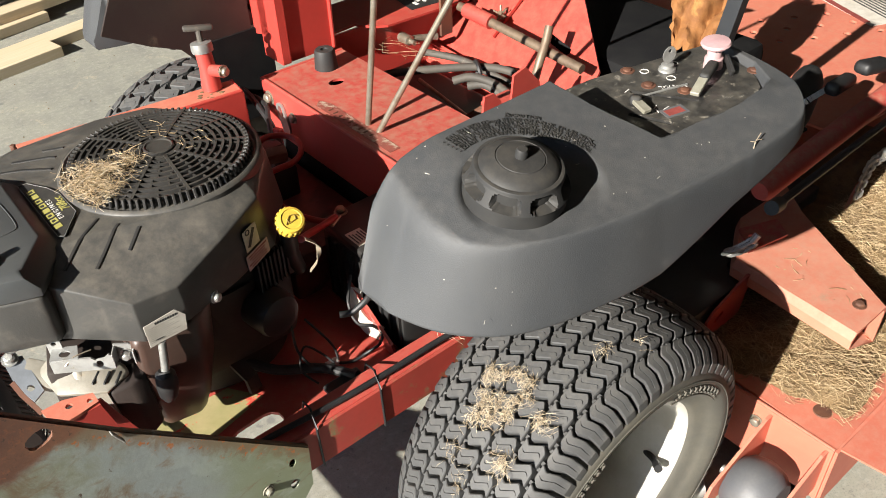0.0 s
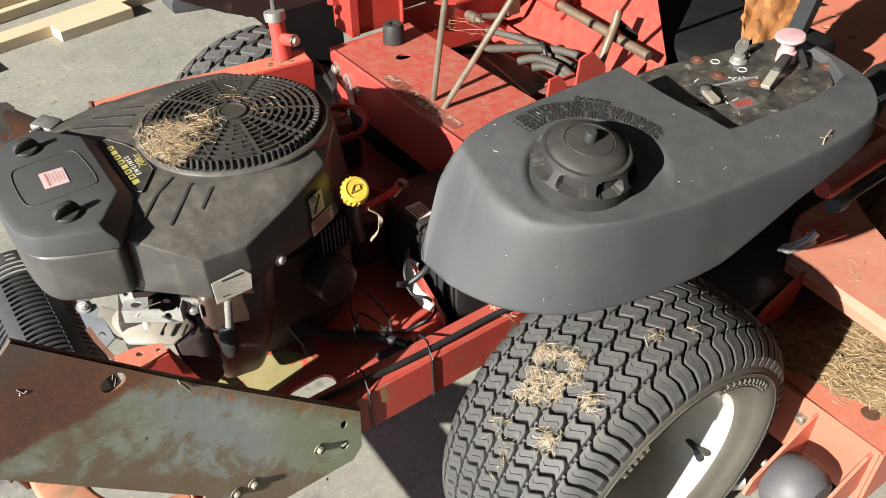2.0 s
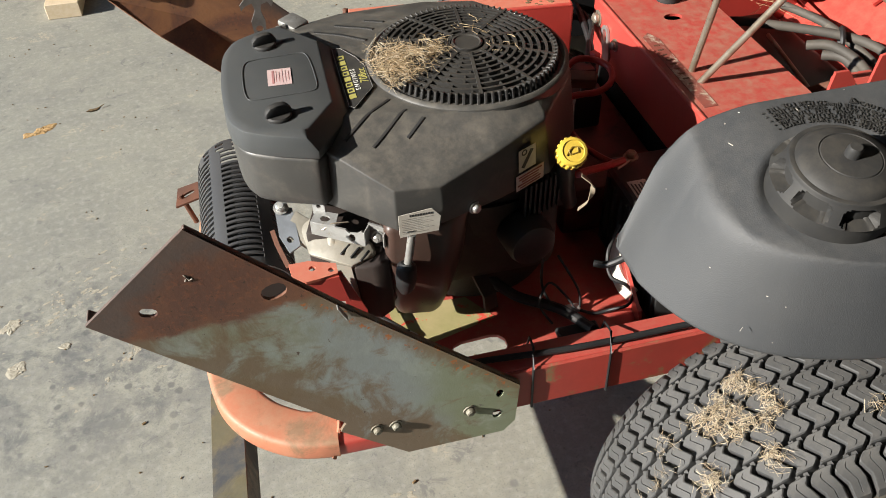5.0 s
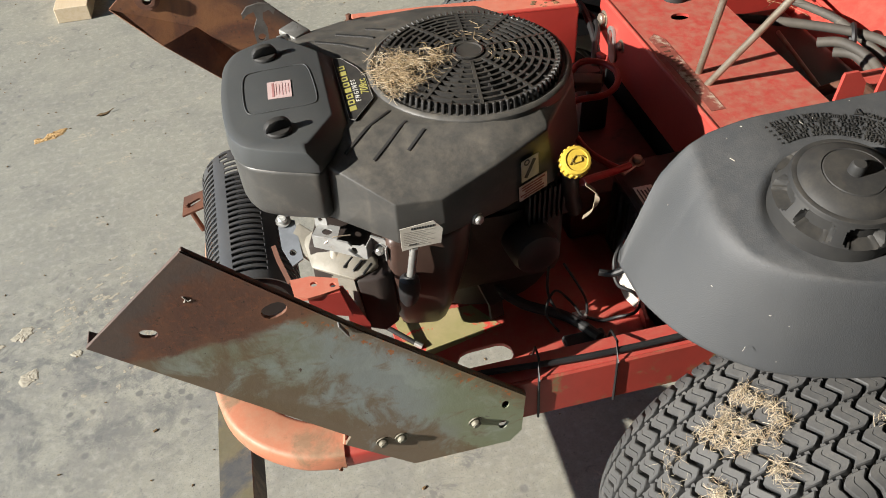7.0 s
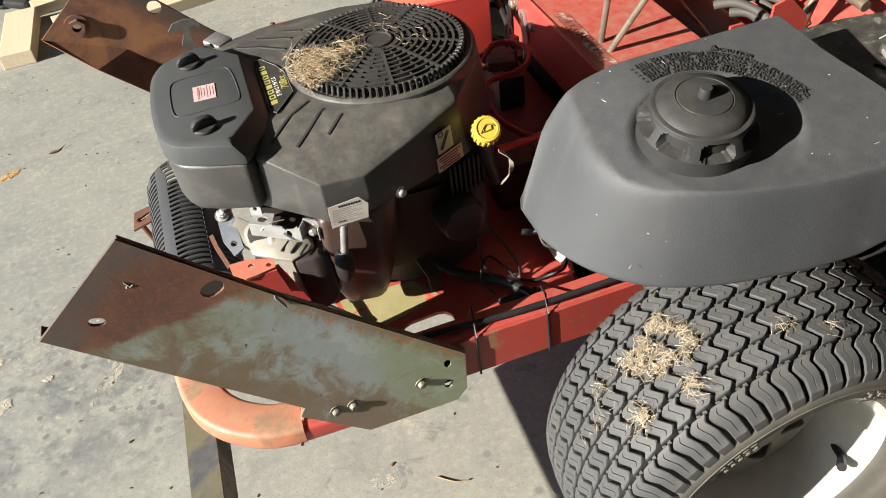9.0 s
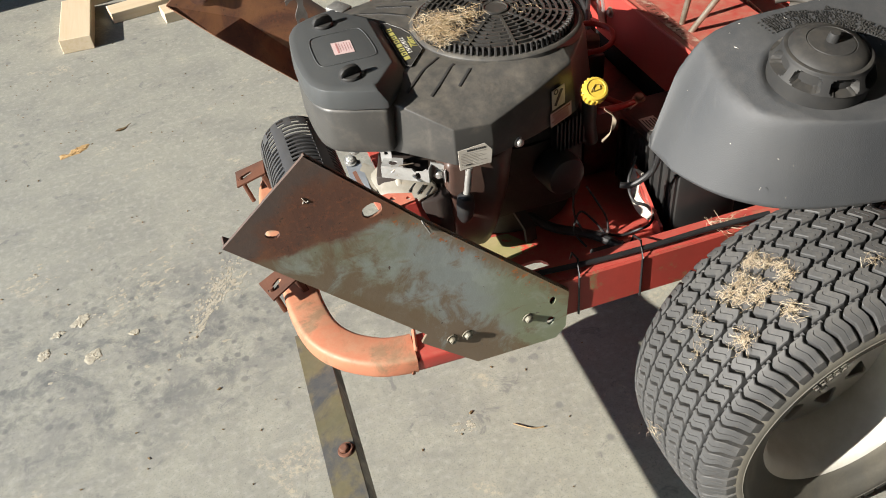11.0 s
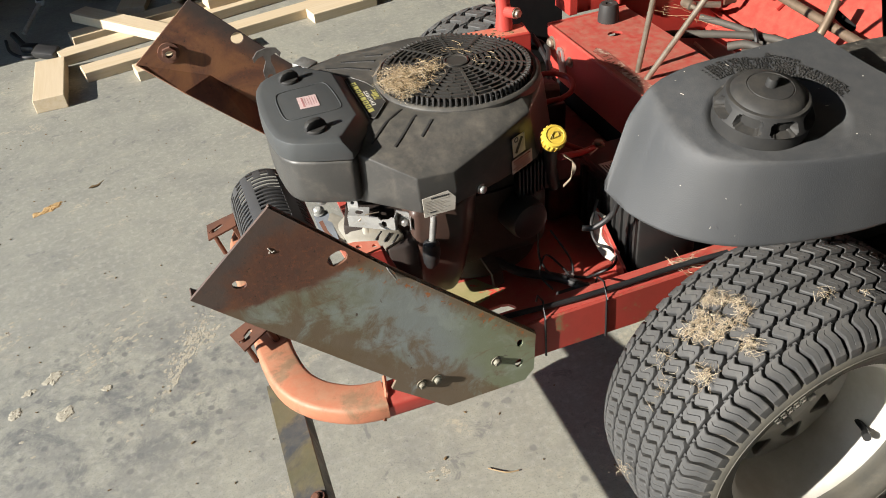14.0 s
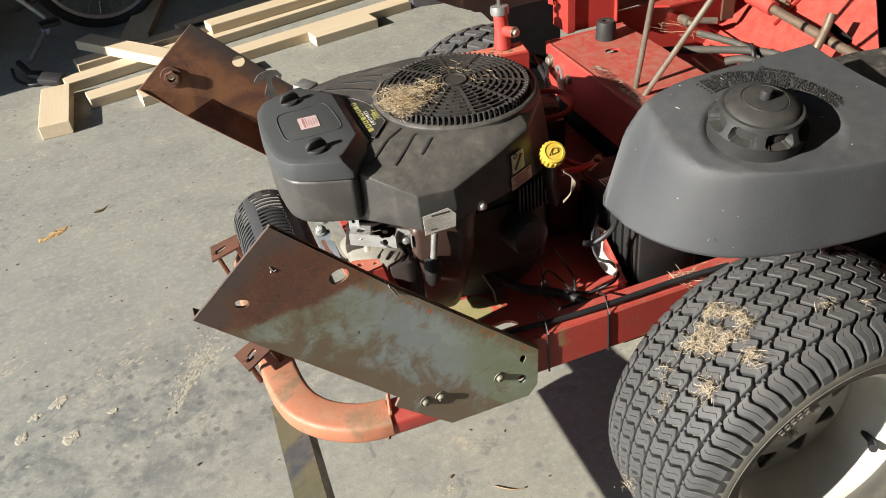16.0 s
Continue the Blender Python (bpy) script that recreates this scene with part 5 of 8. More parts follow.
tube(b, [(0.1055, 0.8085, 0.6465), (0.302, 0.8085, 0.6465)], 0.0042, 10)
part("folded_edge", b, red_paint, beam)
b = lathe(bmesh.new(), Matrix.Translation((0.228, 0.757, 0.648)), [(0.024, 0.0), (0.0235, 0.01), (0.021, 0.036), (0.0185, 0.04), (0.008, 0.04), (0.0075, 0.037), (0.0, 0.037)], 28)
part("rubber_stop", b, cap_plastic, beam, "dusty black rubber stop")
b = prism(bmesh.new(), Matrix.Translation((0, 0, 0.6484)), [(0.119, 0.40), (0.142, 0.40), (0.145, 0.62), (0.135, 0.645), (0.119, 0.63)], 0.0006)
decal = part("decal", b, surface("worn_decal", (0.27, 0.075, 0.055), (0.2, 0.06, 0.045), 0.5, large=26, wear=(0.42, 0.33, 0.25), wear_at=(0.52, 0.62), wear_scale=22), beam, "scuffed, mostly worn decal strip", smooth=0)
b = bmesh.new()
for i in range(9):
    box(b, Matrix.Translation((0.131, 0.47 + 0.016 * i, 0.6493)), (0.011 if i % 3 else 0.007, 0.004, 0.0004))
part("decal_print", b, rust_steel, decal, smooth=0)
b = bolt(bmesh.new(), pose(0.104, 0.785, 0.612, 0, -90, 0), 0.012, 0.009)
part("beam_bolt", b, steel_rod, beam)
part("beam_bolt", bolt(bmesh.new(), pose(0.104, 0.70, 0.60, 0, -90, 0), 0.009, 0.006), steel_rod, beam)
b = prism(bmesh.new(), pose(0.103, 0.735, 0.585, 0, -90, 0) @ pose(0, 0, 0, 0, 0, 20), slot(0, 0, 0.07, 0.03), 0.004, [slot(0.015, 0, 0.025, 0.014)])
part("lift_eye", b, zinc, beam)
# the shade below the beam is put into the tank's colour
part("hydraulic_tank", span(bmesh.new(), (0.112, 0.25, 0.402), (0.29, 0.79, 0.60), 0.02, 3), shade_black, mower, "tank below the beam, its shade coloured near-black")
# the two slim rods that rise from the beam
for (x, y), (dx, dy) in (((0.152, 0.504), (0.06, -0.12)), ((0.157, 0.463), (0.34, -0.40))):
    b = tube(bmesh.new(), [(x - 0.05 * dx, y - 0.05 * dy, 0.62), (x + 0.62 * dx, y + 0.62 * dy, 1.27)], 0.0056, 12)
    part("prop_rod", b, steel_rod, mower, "thin bare steel rod")

# -- guard plates at the rear --
GUARD = [(-0.642, 0.822), (-0.768, 0.713), (-0.512, 0.446), (-0.521, 0.430), (-0.431, 0.347), (-0.289, 0.347), (-0.272, 0.368), (-0.268, 0.447), (-0.49, 0.662)]
near_holes = [slot(-0.702, 0.716, 0.020, 0.013, -20), slot(-0.567, 0.713, 0.030, 0.022, 20), ring(-0.300, 0.392, 0.0068, 14, 0.009), ring(-0.297, 0.438, 0.0055, 12, 0.008)]
b = prism(bmesh.new(), upright(0.114), GUARD, 0.005, near_holes)
p0, p1 = Vector((-0.268, 0.114, 0.447)), Vector((-0.49, 0.114, 0.662))
p2 = Vector((-0.642, 0.114, 0.822))
flanges = []
for p, q, w in ((p0, p1, 0.007), (p1, p2, 0.006)):
    d = (q - p).normalized()
    up = Vector((0, 1, 0)).cross(d)
    m = Matrix.Translation((p + q) / 2 + Vector((0, w / 2 - 0.003, 0))) @ Matrix((d, Vector((0, 1, 0)), d.cross(Vector((0, 1, 0))))).transposed().to_4x4()
    flanges.append(box(bmesh.new(), m, ((q - p).length, w, 0.0045), 0.0008, 1))
near_guard = part("guard_plate", b, guard_painted, mower, "rusty sheet-steel guard with worn blue-grey paint", smooth=0)
for flange in flanges:
    part("flange", flange, guard_painted, near_guard, smooth=0)
b = box(bmesh.new(), Matrix.Translation((-0.758, 0.122, 0.711)) @ pose(0, 0, 0, 0, 40, 0), (0.020, 0.016, 0.003), 0.0006, 1)
part("corner_fold", b, guard_painted, near_guard)
b = box(bmesh.new(), Matrix.Translation((-0.496, 0.104, 0.664)) @ pose(0, 0, 0, 0, 66, 0), (0.024, 0.008, 0.002), 0.0006, 1)
part("bent_tab", b, dull_zinc, near_guard)
for x, z, r in ((-0.472, 0.420, 0.0078), (-0.446, 0.420, 0.0078), (-0.341, 0.416, 0.0082)):
    part("guard_bolt", bolt(bmesh.new(), pose(x, 0.109, z, 90, 0, 0) @ pose(0, 0, 0, 8, 6, 20), r * 0.88, 0.006), old_bolt, near_guard)
b = bmesh.new()
for dx, dz, a, l in ((0.0, 0.0, 62, 0.011), (0.003, -0.003, -20, 0.005), (-0.002, -0.003, 110, 0.004)):
    box(b, Matrix.Translation((-0.652 + dx, 0.1083, 0.757 + dz)) @ pose(0, 0, 0, 0, a, 0), (l, 0.0014, 0.0014), 0.0005, 1)
part("weld_spatter", b, label_white, near_guard)
far_holes = [ring(-0.708, 0.739, 0.0085, 18), ring(-0.569, 0.738, 0.013, 18), slot(-0.5, 0.50, 0.02, 0.013)]
b = prism(bmesh.new(), upright(2 * AXIS - 0.109), [(-0.642, 0.836), (-0.775, 0.728), (-0.639, 0.672), (-0.563, 0.590), (-0.43, 0.46), (-0.289, 0.361), (-0.268, 0.461), (-0.49, 0.676)], 0.005, far_holes)
far_guard = part("guard_plate", b, guard_rusty, mower, "rusty brown sheet-steel guard, dark along its edges", smooth=0)
fold = [[(-0.775, 0.8835, 0.728), (-0.639, 0.8835, 0.672), (-0.563, 0.8835, 0.590), (-0.43, 0.8835, 0.46)], [(-0.774, 0.880, 0.7285), (-0.700, 0.850, 0.662), (-0.573, 0.846, 0.540), (-0.45, 0.846, 0.42)]]
b = bmesh.new()
rows = [[b.verts.new(p) for p in line] for line in fold]
for k in range(3):
    b.faces.new((rows[0][k], rows[0][k + 1], rows[1][k + 1], rows[1][k]))
bmesh.ops.recalc_face_normals(b, faces=b.faces)
bmesh.ops.solidify(b, geom=b.faces[:], thickness=0.004)
part("folded_edge", b, guard_rusty, far_guard, "lower edge of the guard, folded inwards", smooth=0)
b = prism(bmesh.new(), upright(0.881) @ Matrix.Translation((-0.708, 0.739, 0)), ring(0, 0, 0.0215, 28), 0.003, [ring(0, 0, 0.009, 18)])
prism(b, upright(0.8775) @ Matrix.Translation((-0.708, 0.739, 0)), ring(0, 0, 0.0150, 6, turn=14), 0.008, [ring(0, 0, 0.0080, 18)])
part("pivot_nut", b, rust_orange, far_guard, "large rusty hexagon nut", smooth=0)
hook_shape = [(-0.010, -0.046), (0.010, -0.046), (0.012, -0.008), (0.007, 0.010), (0.009, 0.022), (0.020, 0.026), (0.026, 0.016), (0.030, 0.024), (0.022, 0.036), (0.004, 0.040), (-0.016, 0.036), (-0.027, 0.024), (-0.026, 0.014), (-0.018, 0.022), (-0.006, 0.026), (-0.003, 0.012), (-0.012, -0.008)]
b = prism(bmesh.new(), Matrix.Translation((-0.528, 0.80, 0.70)) @ FACE, hook_shape, 0.004, [ring(0, -0.022, 0.0065, 14)])
part("hook_latch", b, cast_dark, far_guard, "grey steel hook latch")

# -- rear bumper hoop and the bar that sticks out of it --
corner = [(-0.524, 0.168), (-0.55, 0.171), (-0.585, 0.182), (-0.63, 0.215), (-0.66, 0.262), (-0.673, 0.33), (-0.675, 0.42)]
half = [(x, y, 0.348) for x, y in corner]
path = smooth_path(half + [(x, 2 * AXIS - y, 0.348) for x, y in reversed(corner)], 5)
prof = []
for cx, cy, a0 in ((0.024, 0.010, 0), (-0.024, 0.010, 90), (-0.024, -0.010, 180), (0.024, -0.010, 270)):
    for k in range(4):
        a = radians(a0 + 30 * k)
        prof.append((cx + 0.0085 * math.cos(a), cy + 0.0085 * math.sin(a)))
hoop = part("bumper_hoop", sweep(bmesh.new(), path, prof), hoop_paint, mower, "sun-faded orange-red bumper hoop of flat tube", smooth=40)
b = sweep(bmesh.new(), [(-0.30, 0.163, 0.346), (-0.53, 0.168, 0.346)], [(x * 0.93, y * 0.9) for x, y in prof])
part("bumper_stub", b, red_paint, mower)
b = tube(bmesh.new(), [(-0.536, 0.137, 0.332), (-0.532, 0.14, 0.35), (-0.522, 0.16, 0.367), (-0.514, 0.2, 0.367)], 0.0035, 8)
part("weld_seam", b, hoop_paint, hoop)
bar_mat = surface("olive_bar_paint", (0.075, 0.07, 0.04), (0.13, 0.1, 0.045), 0.42, large=9, fine=160, bump=0.15, wear=(0.03, 0.032, 0.036), wear_at=(0.46, 0.62), wear_scale=9, dust=(0.16, 0.14, 0.09), dust_amount=0.3)
m = pose(-0.690, 0.0, 0.326, 0, -15, -1.5)
b = prism(bmesh.new(), m @ Matrix.Translation((0, 0.31, 0)) @ FACE, [(-0.0265, 0.003), (0.0265, 0.003), (0.0265, -0.043), (0.0225, -0.043), (0.0225, -0.003), (-0.0225, -0.003), (-0.0225, -0.043), (-0.0265, -0.043)], 0.62, r=0.001, seg=1)
drawbar = part("drawbar", b, bar_mat, mower, "dark olive steel channel reaching out sideways")
b = donut(bmesh.new(), pose(-0.680, 0.030, 0.334, 0, -15, 0), 0.0105, 0.003, 22, 6)
bolt(b, pose(-0.680, 0.030, 0.331, 0, -15, 0), 0.008, 0.009, False)
part("drawbar_bolt", b, rust_steel, drawbar)
for y, yaw in ((0.372, 18), (0.735, -4)):
    m = pose(-0.722, y, 0.392, 0, -14, yaw)
    b = prism(bmesh.new(), m, [(-0.014, -0.028), (0.05, -0.02), (0.05, 0.03), (-0.014, 0.028)], 0.004, [slot(0.006, 0.0, 0.034, 0.010, 20)])
    box(b, m @ Matrix.Translation((0.045, 0.004, -0.022)), (0.012, 0.05, 0.045), 0.002, 1)
    tube(b, [m @ Vector((-0.003, -0.006, 0.012)), m @ Vector((-0.005, -0.004, -0.06))], 0.005, 10)
    part("latch_bracket", b, rust_steel, mower, "rusty slotted latch bracket")

# -- small red bracket behind the guard, hoses and wiring over the bed --
b = bmesh.new()
prism(b, Matrix.Translation((0, 0, 0.655)), [(-0.548, 0.207), (-0.523, 0.207), (-0.490, 0.194), (-0.490, 0.176), (-0.512, 0.172), (-0.530, 0.170), (-0.545, 0.174)], 0.004, [ring(-0.520, 0.192, 0.0045, 12), ring(-0.4975, 0.184, 0.0040, 12)])
bracket = part("frame_bracket", b, orange_paint, mower, "faded rusty red bracket with bolt holes", smooth=0)
b = prism(bmesh.new(), upright(0.176), [(-0.530, 0.655), (-0.490, 0.655), (-0.480, 0.608), (-0.500, 0.616), (-0.515, 0.628), (-0.528, 0.622)], 0.003)
prism(b, upright(0.182), [(-0.492, 0.657), (-0.486, 0.657), (-0.459, 0.580), (-0.459, 0.52), (-0.480, 0.52), (-0.486, 0.612)], 0.003)
# crosswise plate added to block the sun from the bed's near strip
span(b, (-0.482, 0.172, 0.42), (-0.478, 0.243, 0.585))
part("bracket_leg", b, red_paint, bracket, "red folded leg of the bracket, with an added plate that shades the bed", smooth=0)
b = sweep(bmesh.new(), [(-0.548, 0.205, 0.656), (-0.557, 0.235, 0.670), (-0.560, 0.252, 0.680)], [(-0.0012, -0.003), (0.0012, -0.003), (0.0012, 0.003), (-0.0012, 0.003)], up=(1, 0, 0.2))
part("bent_ear", b, rust_steel, bracket, smooth=0)
b = tube(bmesh.new(), smooth_path([(-0.39, 0.15, 0.469), (-0.30, 0.142, 0.473), (-0.2, 0.135, 0.471), (-0.1, 0.13, 0.474), (0.0, 0.127, 0.478), (0.1, 0.11, 0.49)], 5), 0.0048, 10)
part("wiring_harness", b, black_rubber, mower, "black wrapped cable along the rail")
for x in (-0.245, -0.13):
    b = tube(bmesh.new(), [(x, 0.1162, 0.380), (x - 0.002, 0.1162, 0.465), (x + 0.004, 0.137, 0.486), (x + 0.01, 0.17, 0.47), (x + 0.012, 0.19, 0.41)], 0.0019, 6)
    part("cable_tie", b, black_rubber, mower)
shift = part("shift_rod", tube(bmesh.new(), [(-0.4525, 0.327, 0.434), (-0.384, 0.2735, 0.4045)], 0.0042, 10), black_steel, mower, "thin black rod with zinc ends over the bed")
b = box(bmesh.new(), frame3((-0.4545, 0.3285, 0.436), (0.068, -0.053, -0.03), UP), (0.026, 0.013, 0.010), 0.002, 1)
tube(b, [(-0.390, 0.278, 0.407), (-0.380, 0.2705, 0.4035)], 0.005, 10)
part("rod_end", b, zinc, shift)
b = sweep(bmesh.new(), [(-0.278, 0.352, 0.505), (-0.270, 0.346, 0.470), (-0.262, 0.322, 0.448), (-0.254, 0.304, 0.430), (-0.252, 0.300, 0.402)], [(-0.011, -0.004), (0.011, -0.004), (0.011, 0.004), (-0.011, 0.004)], up=(0.2, -0.9, 0.3))
bolt(b, frame3((-0.270, 0.338, 0.474), UP, (0.1, -0.9, 0.4)), 0.008, 0.006)
part("engine_mount", b, grimy, mower, "grimy cast engine mount", smooth=20)
b = tube(bmesh.new(), smooth_path([(-0.25, 0.335, 0.44), (-0.21, 0.30, 0.418), (-0.15, 0.262, 0.41), (-0.12, 0.2, 0.42)], 6), 0.0085, 10)
part("fuel_hose", b, black_rubber, mower)
for pts, r in (([(-0.168, 0.30, 0.52), (-0.175, 0.285, 0.45), (-0.155, 0.262, 0.41), (-0.13, 0.256, 0.408)], 0.0022), ([(-0.125, 0.258, 0.408), (-0.10, 0.245, 0.404), (-0.075, 0.24, 0.41), (-0.055, 0.225, 0.43), (-0.05, 0.22, 0.46)], 0.0026),
               ([(-0.15, 0.29, 0.5), (-0.12, 0.27, 0.44), (-0.118, 0.258, 0.41)], 0.002), ([(-0.17, 0.24, 0.405), (-0.185, 0.262, 0.43), (-0.165, 0.28, 0.455), (-0.14, 0.272, 0.43), (-0.128, 0.255, 0.412)], 0.002), ([(-0.05, 0.30, 0.53), (-0.075, 0.275, 0.50), (-0.078, 0.25, 0.475), (-0.06, 0.235, 0.468), (-0.048, 0.236, 0.452)], 0.003)):
    part("thin_wire", tube(bmesh.new(), smooth_path(pts, 6), r, 8), black_rubber, mower)
b = span(bmesh.new(), (-0.141, 0.253, 0.401), (-0.117, 0.268, 0.413), 0.003, 1)
part("plug_connector", b, zinc, mower)
b = span(bmesh.new(), (-0.172, 0.193, 0.401), (-0.105, 0.226, 0.413), 0.003, 1)
part("black_pad", b, black_rubber, mower)
b = tube(bmesh.new(), smooth_path([(-0.128, 0.215, 0.548), (-0.11, 0.205, 0.55), (-0.085, 0.19, 0.58), (-0.078, 0.18, 0.63), (-0.06, 0.17, 0.66), (-0.02, 0.17, 0.67)], 6), 0.0052, 10)
part("vent_hose", b, black_rubber, mower)
b = prism(bmesh.new(), frame3((-0.036, 0.245, 0.40), (0.05, 0.32, 0), (0, 0, 1)) @ pose(0, 0, 0, 78, 0, 0), [(-0.055, 0.0), (0.035, 0.0), (0.075, 0.10), (0.06, 0.105), (-0.03, 0.062), (-0.055, 0.05)], 0.005)
stay = part("tank_stay", b, red_paint, mower)
b = sweep(bmesh.new(), smooth_path([(-0.0445, 0.295, 0.50), (-0.050, 0.292, 0.455), (-0.050, 0.262, 0.440), (-0.046, 0.232, 0.444)], 5), [(-0.0025, -0.0115), (0.0025, -0.0115), (0.0025, 0.0115), (-0.0025, 0.0115)], up=(0.3, -0.9, 0.3))
part("reflective_patch", b, label_white, stay)
# battery with its label and cables
b = span(bmesh.new(), (-0.026, 0.195, 0.405), (0.098, 0.415, 0.552), 0.006, 2)
span(b, (-0.029, 0.192, 0.552), (0.098, 0.418, 0.570), 0.006, 2)
battery = part("battery", b, black_steel, mower, "black battery with white labels")
for i in range(9):
    part("case_rib", span(bmesh.new(), (-0.031, 0.200 + 0.024 * i, 0.42), (-0.0255, 0.206 + 0.024 * i, 0.545)), black_steel, battery, smooth=0)
for x, y, sx, sy in ((-0.007, 0.328, 0.03, 0.042), (0.0, 0.24, 0.05, 0.036)):
    part("battery_label", box(bmesh.new(), Matrix.Translation((x, y, 0.5705)), (sx, sy, 0.0008)), label_white, battery)
    b = bmesh.new()
    for i in range(5):
        box(b, Matrix.Translation((x - sx * 0.36 + sx * 0.18 * i, y, 0.5712)), (sx * 0.08, sy * (0.7 - 0.1 * (i % 3)), 0.0004))
    part("fine_print", b, ink_dark, battery, smooth=0)
b = tube(bmesh.new(), smooth_path([(-0.125, 0.305, 0.64), (-0.1, 0.33, 0.622), (-0.05, 0.37, 0.592), (-0.012, 0.388, 0.582)], 6), 0.006, 10)
part("battery_cable", b, red_cable, battery, "red battery cable")
b = box(bmesh.new(), pose(-0.012, 0.388, 0.580, 0, 0, 30), (0.045, 0.014, 0.004), 0.001, 1)
bolt(b, Matrix.Translation((0.004, 0.396, 0.580)), 0.009, 0.008)
part("cable_lug", b, steel_rod, battery)
# coiled red cable and solenoid between engine and beam
b = tube(bmesh.new(), smooth_path([(-0.030, 0.622, 0.600), (-0.004, 0.634, 0.622), (0.027, 0.629, 0.622), (0.046, 0.603, 0.620), (0.043, 0.574, 0.617), (0.025, 0.550, 0.615), (0.0, 0.541, 0.612), (-0.023, 0.545, 0.610), (-0.045, 0.547, 0.606), (-0.062, 0.530, 0.601), (-0.070, 0.500, 0.597), (-0.070, 0.466, 0.593), (-0.062, 0.431, 0.589), (-0.045, 0.404, 0.584), (-0.026, 0.388, 0.578)], 4), 0.0056, 10)
part("coiled_cable", b, red_cable, mower, "thick red starter cable in a loop")
b = span(bmesh.new(), (-0.01, 0.60, 0.48), (0.045, 0.64, 0.565), 0.008, 2)
span(b, (0.0, 0.655, 0.50), (0.05, 0.70, 0.585), 0.006, 2)
lathe(b, Matrix.Translation((0.02, 0.62, 0.565)), [(0.012, 0.0), (0.012, 0.012), (0.005, 0.013), (0.005, 0.03), (0.0, 0.03)], 14)
solenoid = part("solenoid", b, black_steel, mower, "black starter solenoid with leads")
part("engine_pan", span(bmesh.new(), (-0.085, 0.43, 0.402), (0.10, 0.80, 0.50), 0.01, 2), grimy_red, mower, "grimy dark red pan in the shade behind the engine")
b = box(bmesh.new(), pose(0.060, 0.690, 0.592, 0, 0, 20), (0.016, 0.02, 0.012), 0.003, 1)
part("terminal_boot", b, red_cable, solenoid)
part("terminal_boot", box(bmesh.new(), pose(0.0, 0.605, 0.600, 10, 0, -20), (0.052, 0.026, 0.022), 0.004, 2), surface("dusty_brown_rubber", (0.12, 0.055, 0.04), (0.17, 0.1, 0.07), 0.6, large=40, fine=200, bump=0.15), solenoid, "dusty brown terminal boot")
for pts, r in (([(0.05, 0.66, 0.55), (0.066, 0.72, 0.585), (0.078, 0.79, 0.600), (0.082, 0.86, 0.61), (0.078, 0.93, 0.58)], 0.0065), ([(0.03, 0.65, 0.56), (0.055, 0.71, 0.60), (0.088, 0.78, 0.605), (0.092, 0.86, 0.595), (0.088, 0.93, 0.55)], 0.005), ([(-0.02, 0.60, 0.60), (-0.05, 0.64, 0.58), (-0.03, 0.70, 0.56), (0.03, 0.74, 0.55)], 0.0045)):
    part("black_lead", tube(bmesh.new(), smooth_path(pts, 6), r, 9), black_rubber, mower)
# far-side rail with its filler post
b = bmesh.new()
m = frame3((-0.155, 0.838, 0.645), (0.437, -0.045, 0.0), UP)
box(b, m, (0.42, 0.058, 0.006), 0.002, 1)
far_rail = part("far_rail", b, orange_paint, mower, "faded red upper rail on the far side")
b = box(bmesh.new(), m @ Matrix.Translation((0.0, -0.0275, -0.118)), (0.42, 0.005, 0.236), 0.002, 2)
box(b, m @ Matrix.Translation((0.2085, 0.0, -0.118)), (0.005, 0.058, 0.230), 0.001, 1)
tube(b, [m @ Vector((-0.21, -0.0265, 0.0005)), m @ Vector((0.206, -0.0265, 0.0005)), m @ Vector((0.208, 0.028, 0.0005))], 0.0042, 10)
part("rail_side", b, bright_red_paint, far_rail, "deep red side of the rail", smooth=30)
rnd = random.Random(21)
b = bmesh.new()
for i in range(16):
    crumb = bmesh.new()
    bmesh.ops.create_icosphere(crumb, subdivisions=1, radius=rnd.uniform(0.002, 0.005))
    merge(b, crumb, m @ Matrix.Translation((0.150 + rnd.gauss(0, 0.016), rnd.gauss(0.0, 0.012), 0.003)) @ Matrix.Diagonal((1.4, 1.0, 0.4, 1.0)))
part("caked_dirt", b, straw_dark, far_rail, "brown dirt caked round the post")
b = bolt(bmesh.new(), m @ Matrix.Translation((-0.215, 0, 0.003)), 0.006, 0.012)
part("rail_hook", b, rust_steel, far_rail)
b = tube(bmesh.new(), [(0.008, 0.835, 0.65), (0.008, 0.835, 0.69), (0.008, 0.842, 0.730)], 0.0175, 18, taper=[1.15, 0.95, 0.9])
tube(b, [(0.010, 0.82, 0.692), (0.018, 0.79, 0.698)], 0.012, 14)
post = part("filler_post", b, red_paint, far_rail)
# plate coloured near-black, with shade in the colour
part("wheel_well", span(bmesh.new(), (0.03, 0.924, 0.50), (0.20, 0.930, 0.70)), shade_black, far_rail, "shade-black plate beside the far wheel", smooth=0)
part("post_bolt", bolt(bmesh.new(), frame3((0.018, 0.79, 0.698), UP, (0.012, -0.03, 0.004)), 0.0095, 0.008), steel_rod, post)
b = lathe(bmesh.new(), pose(0.009, 0.844, 0.730, -8, 0, 0), [(0.0205, -0.006), (0.0215, 0.002), (0.0205, 0.012), (0.012, 0.014), (0.0, 0.014)], 24)
part("post_collar", b, dull_zinc, post)
b = tube(bmesh.new(), [(0.010, 0.846, 0.742), (0.011, 0.848, 0.766)], 0.006, 10)
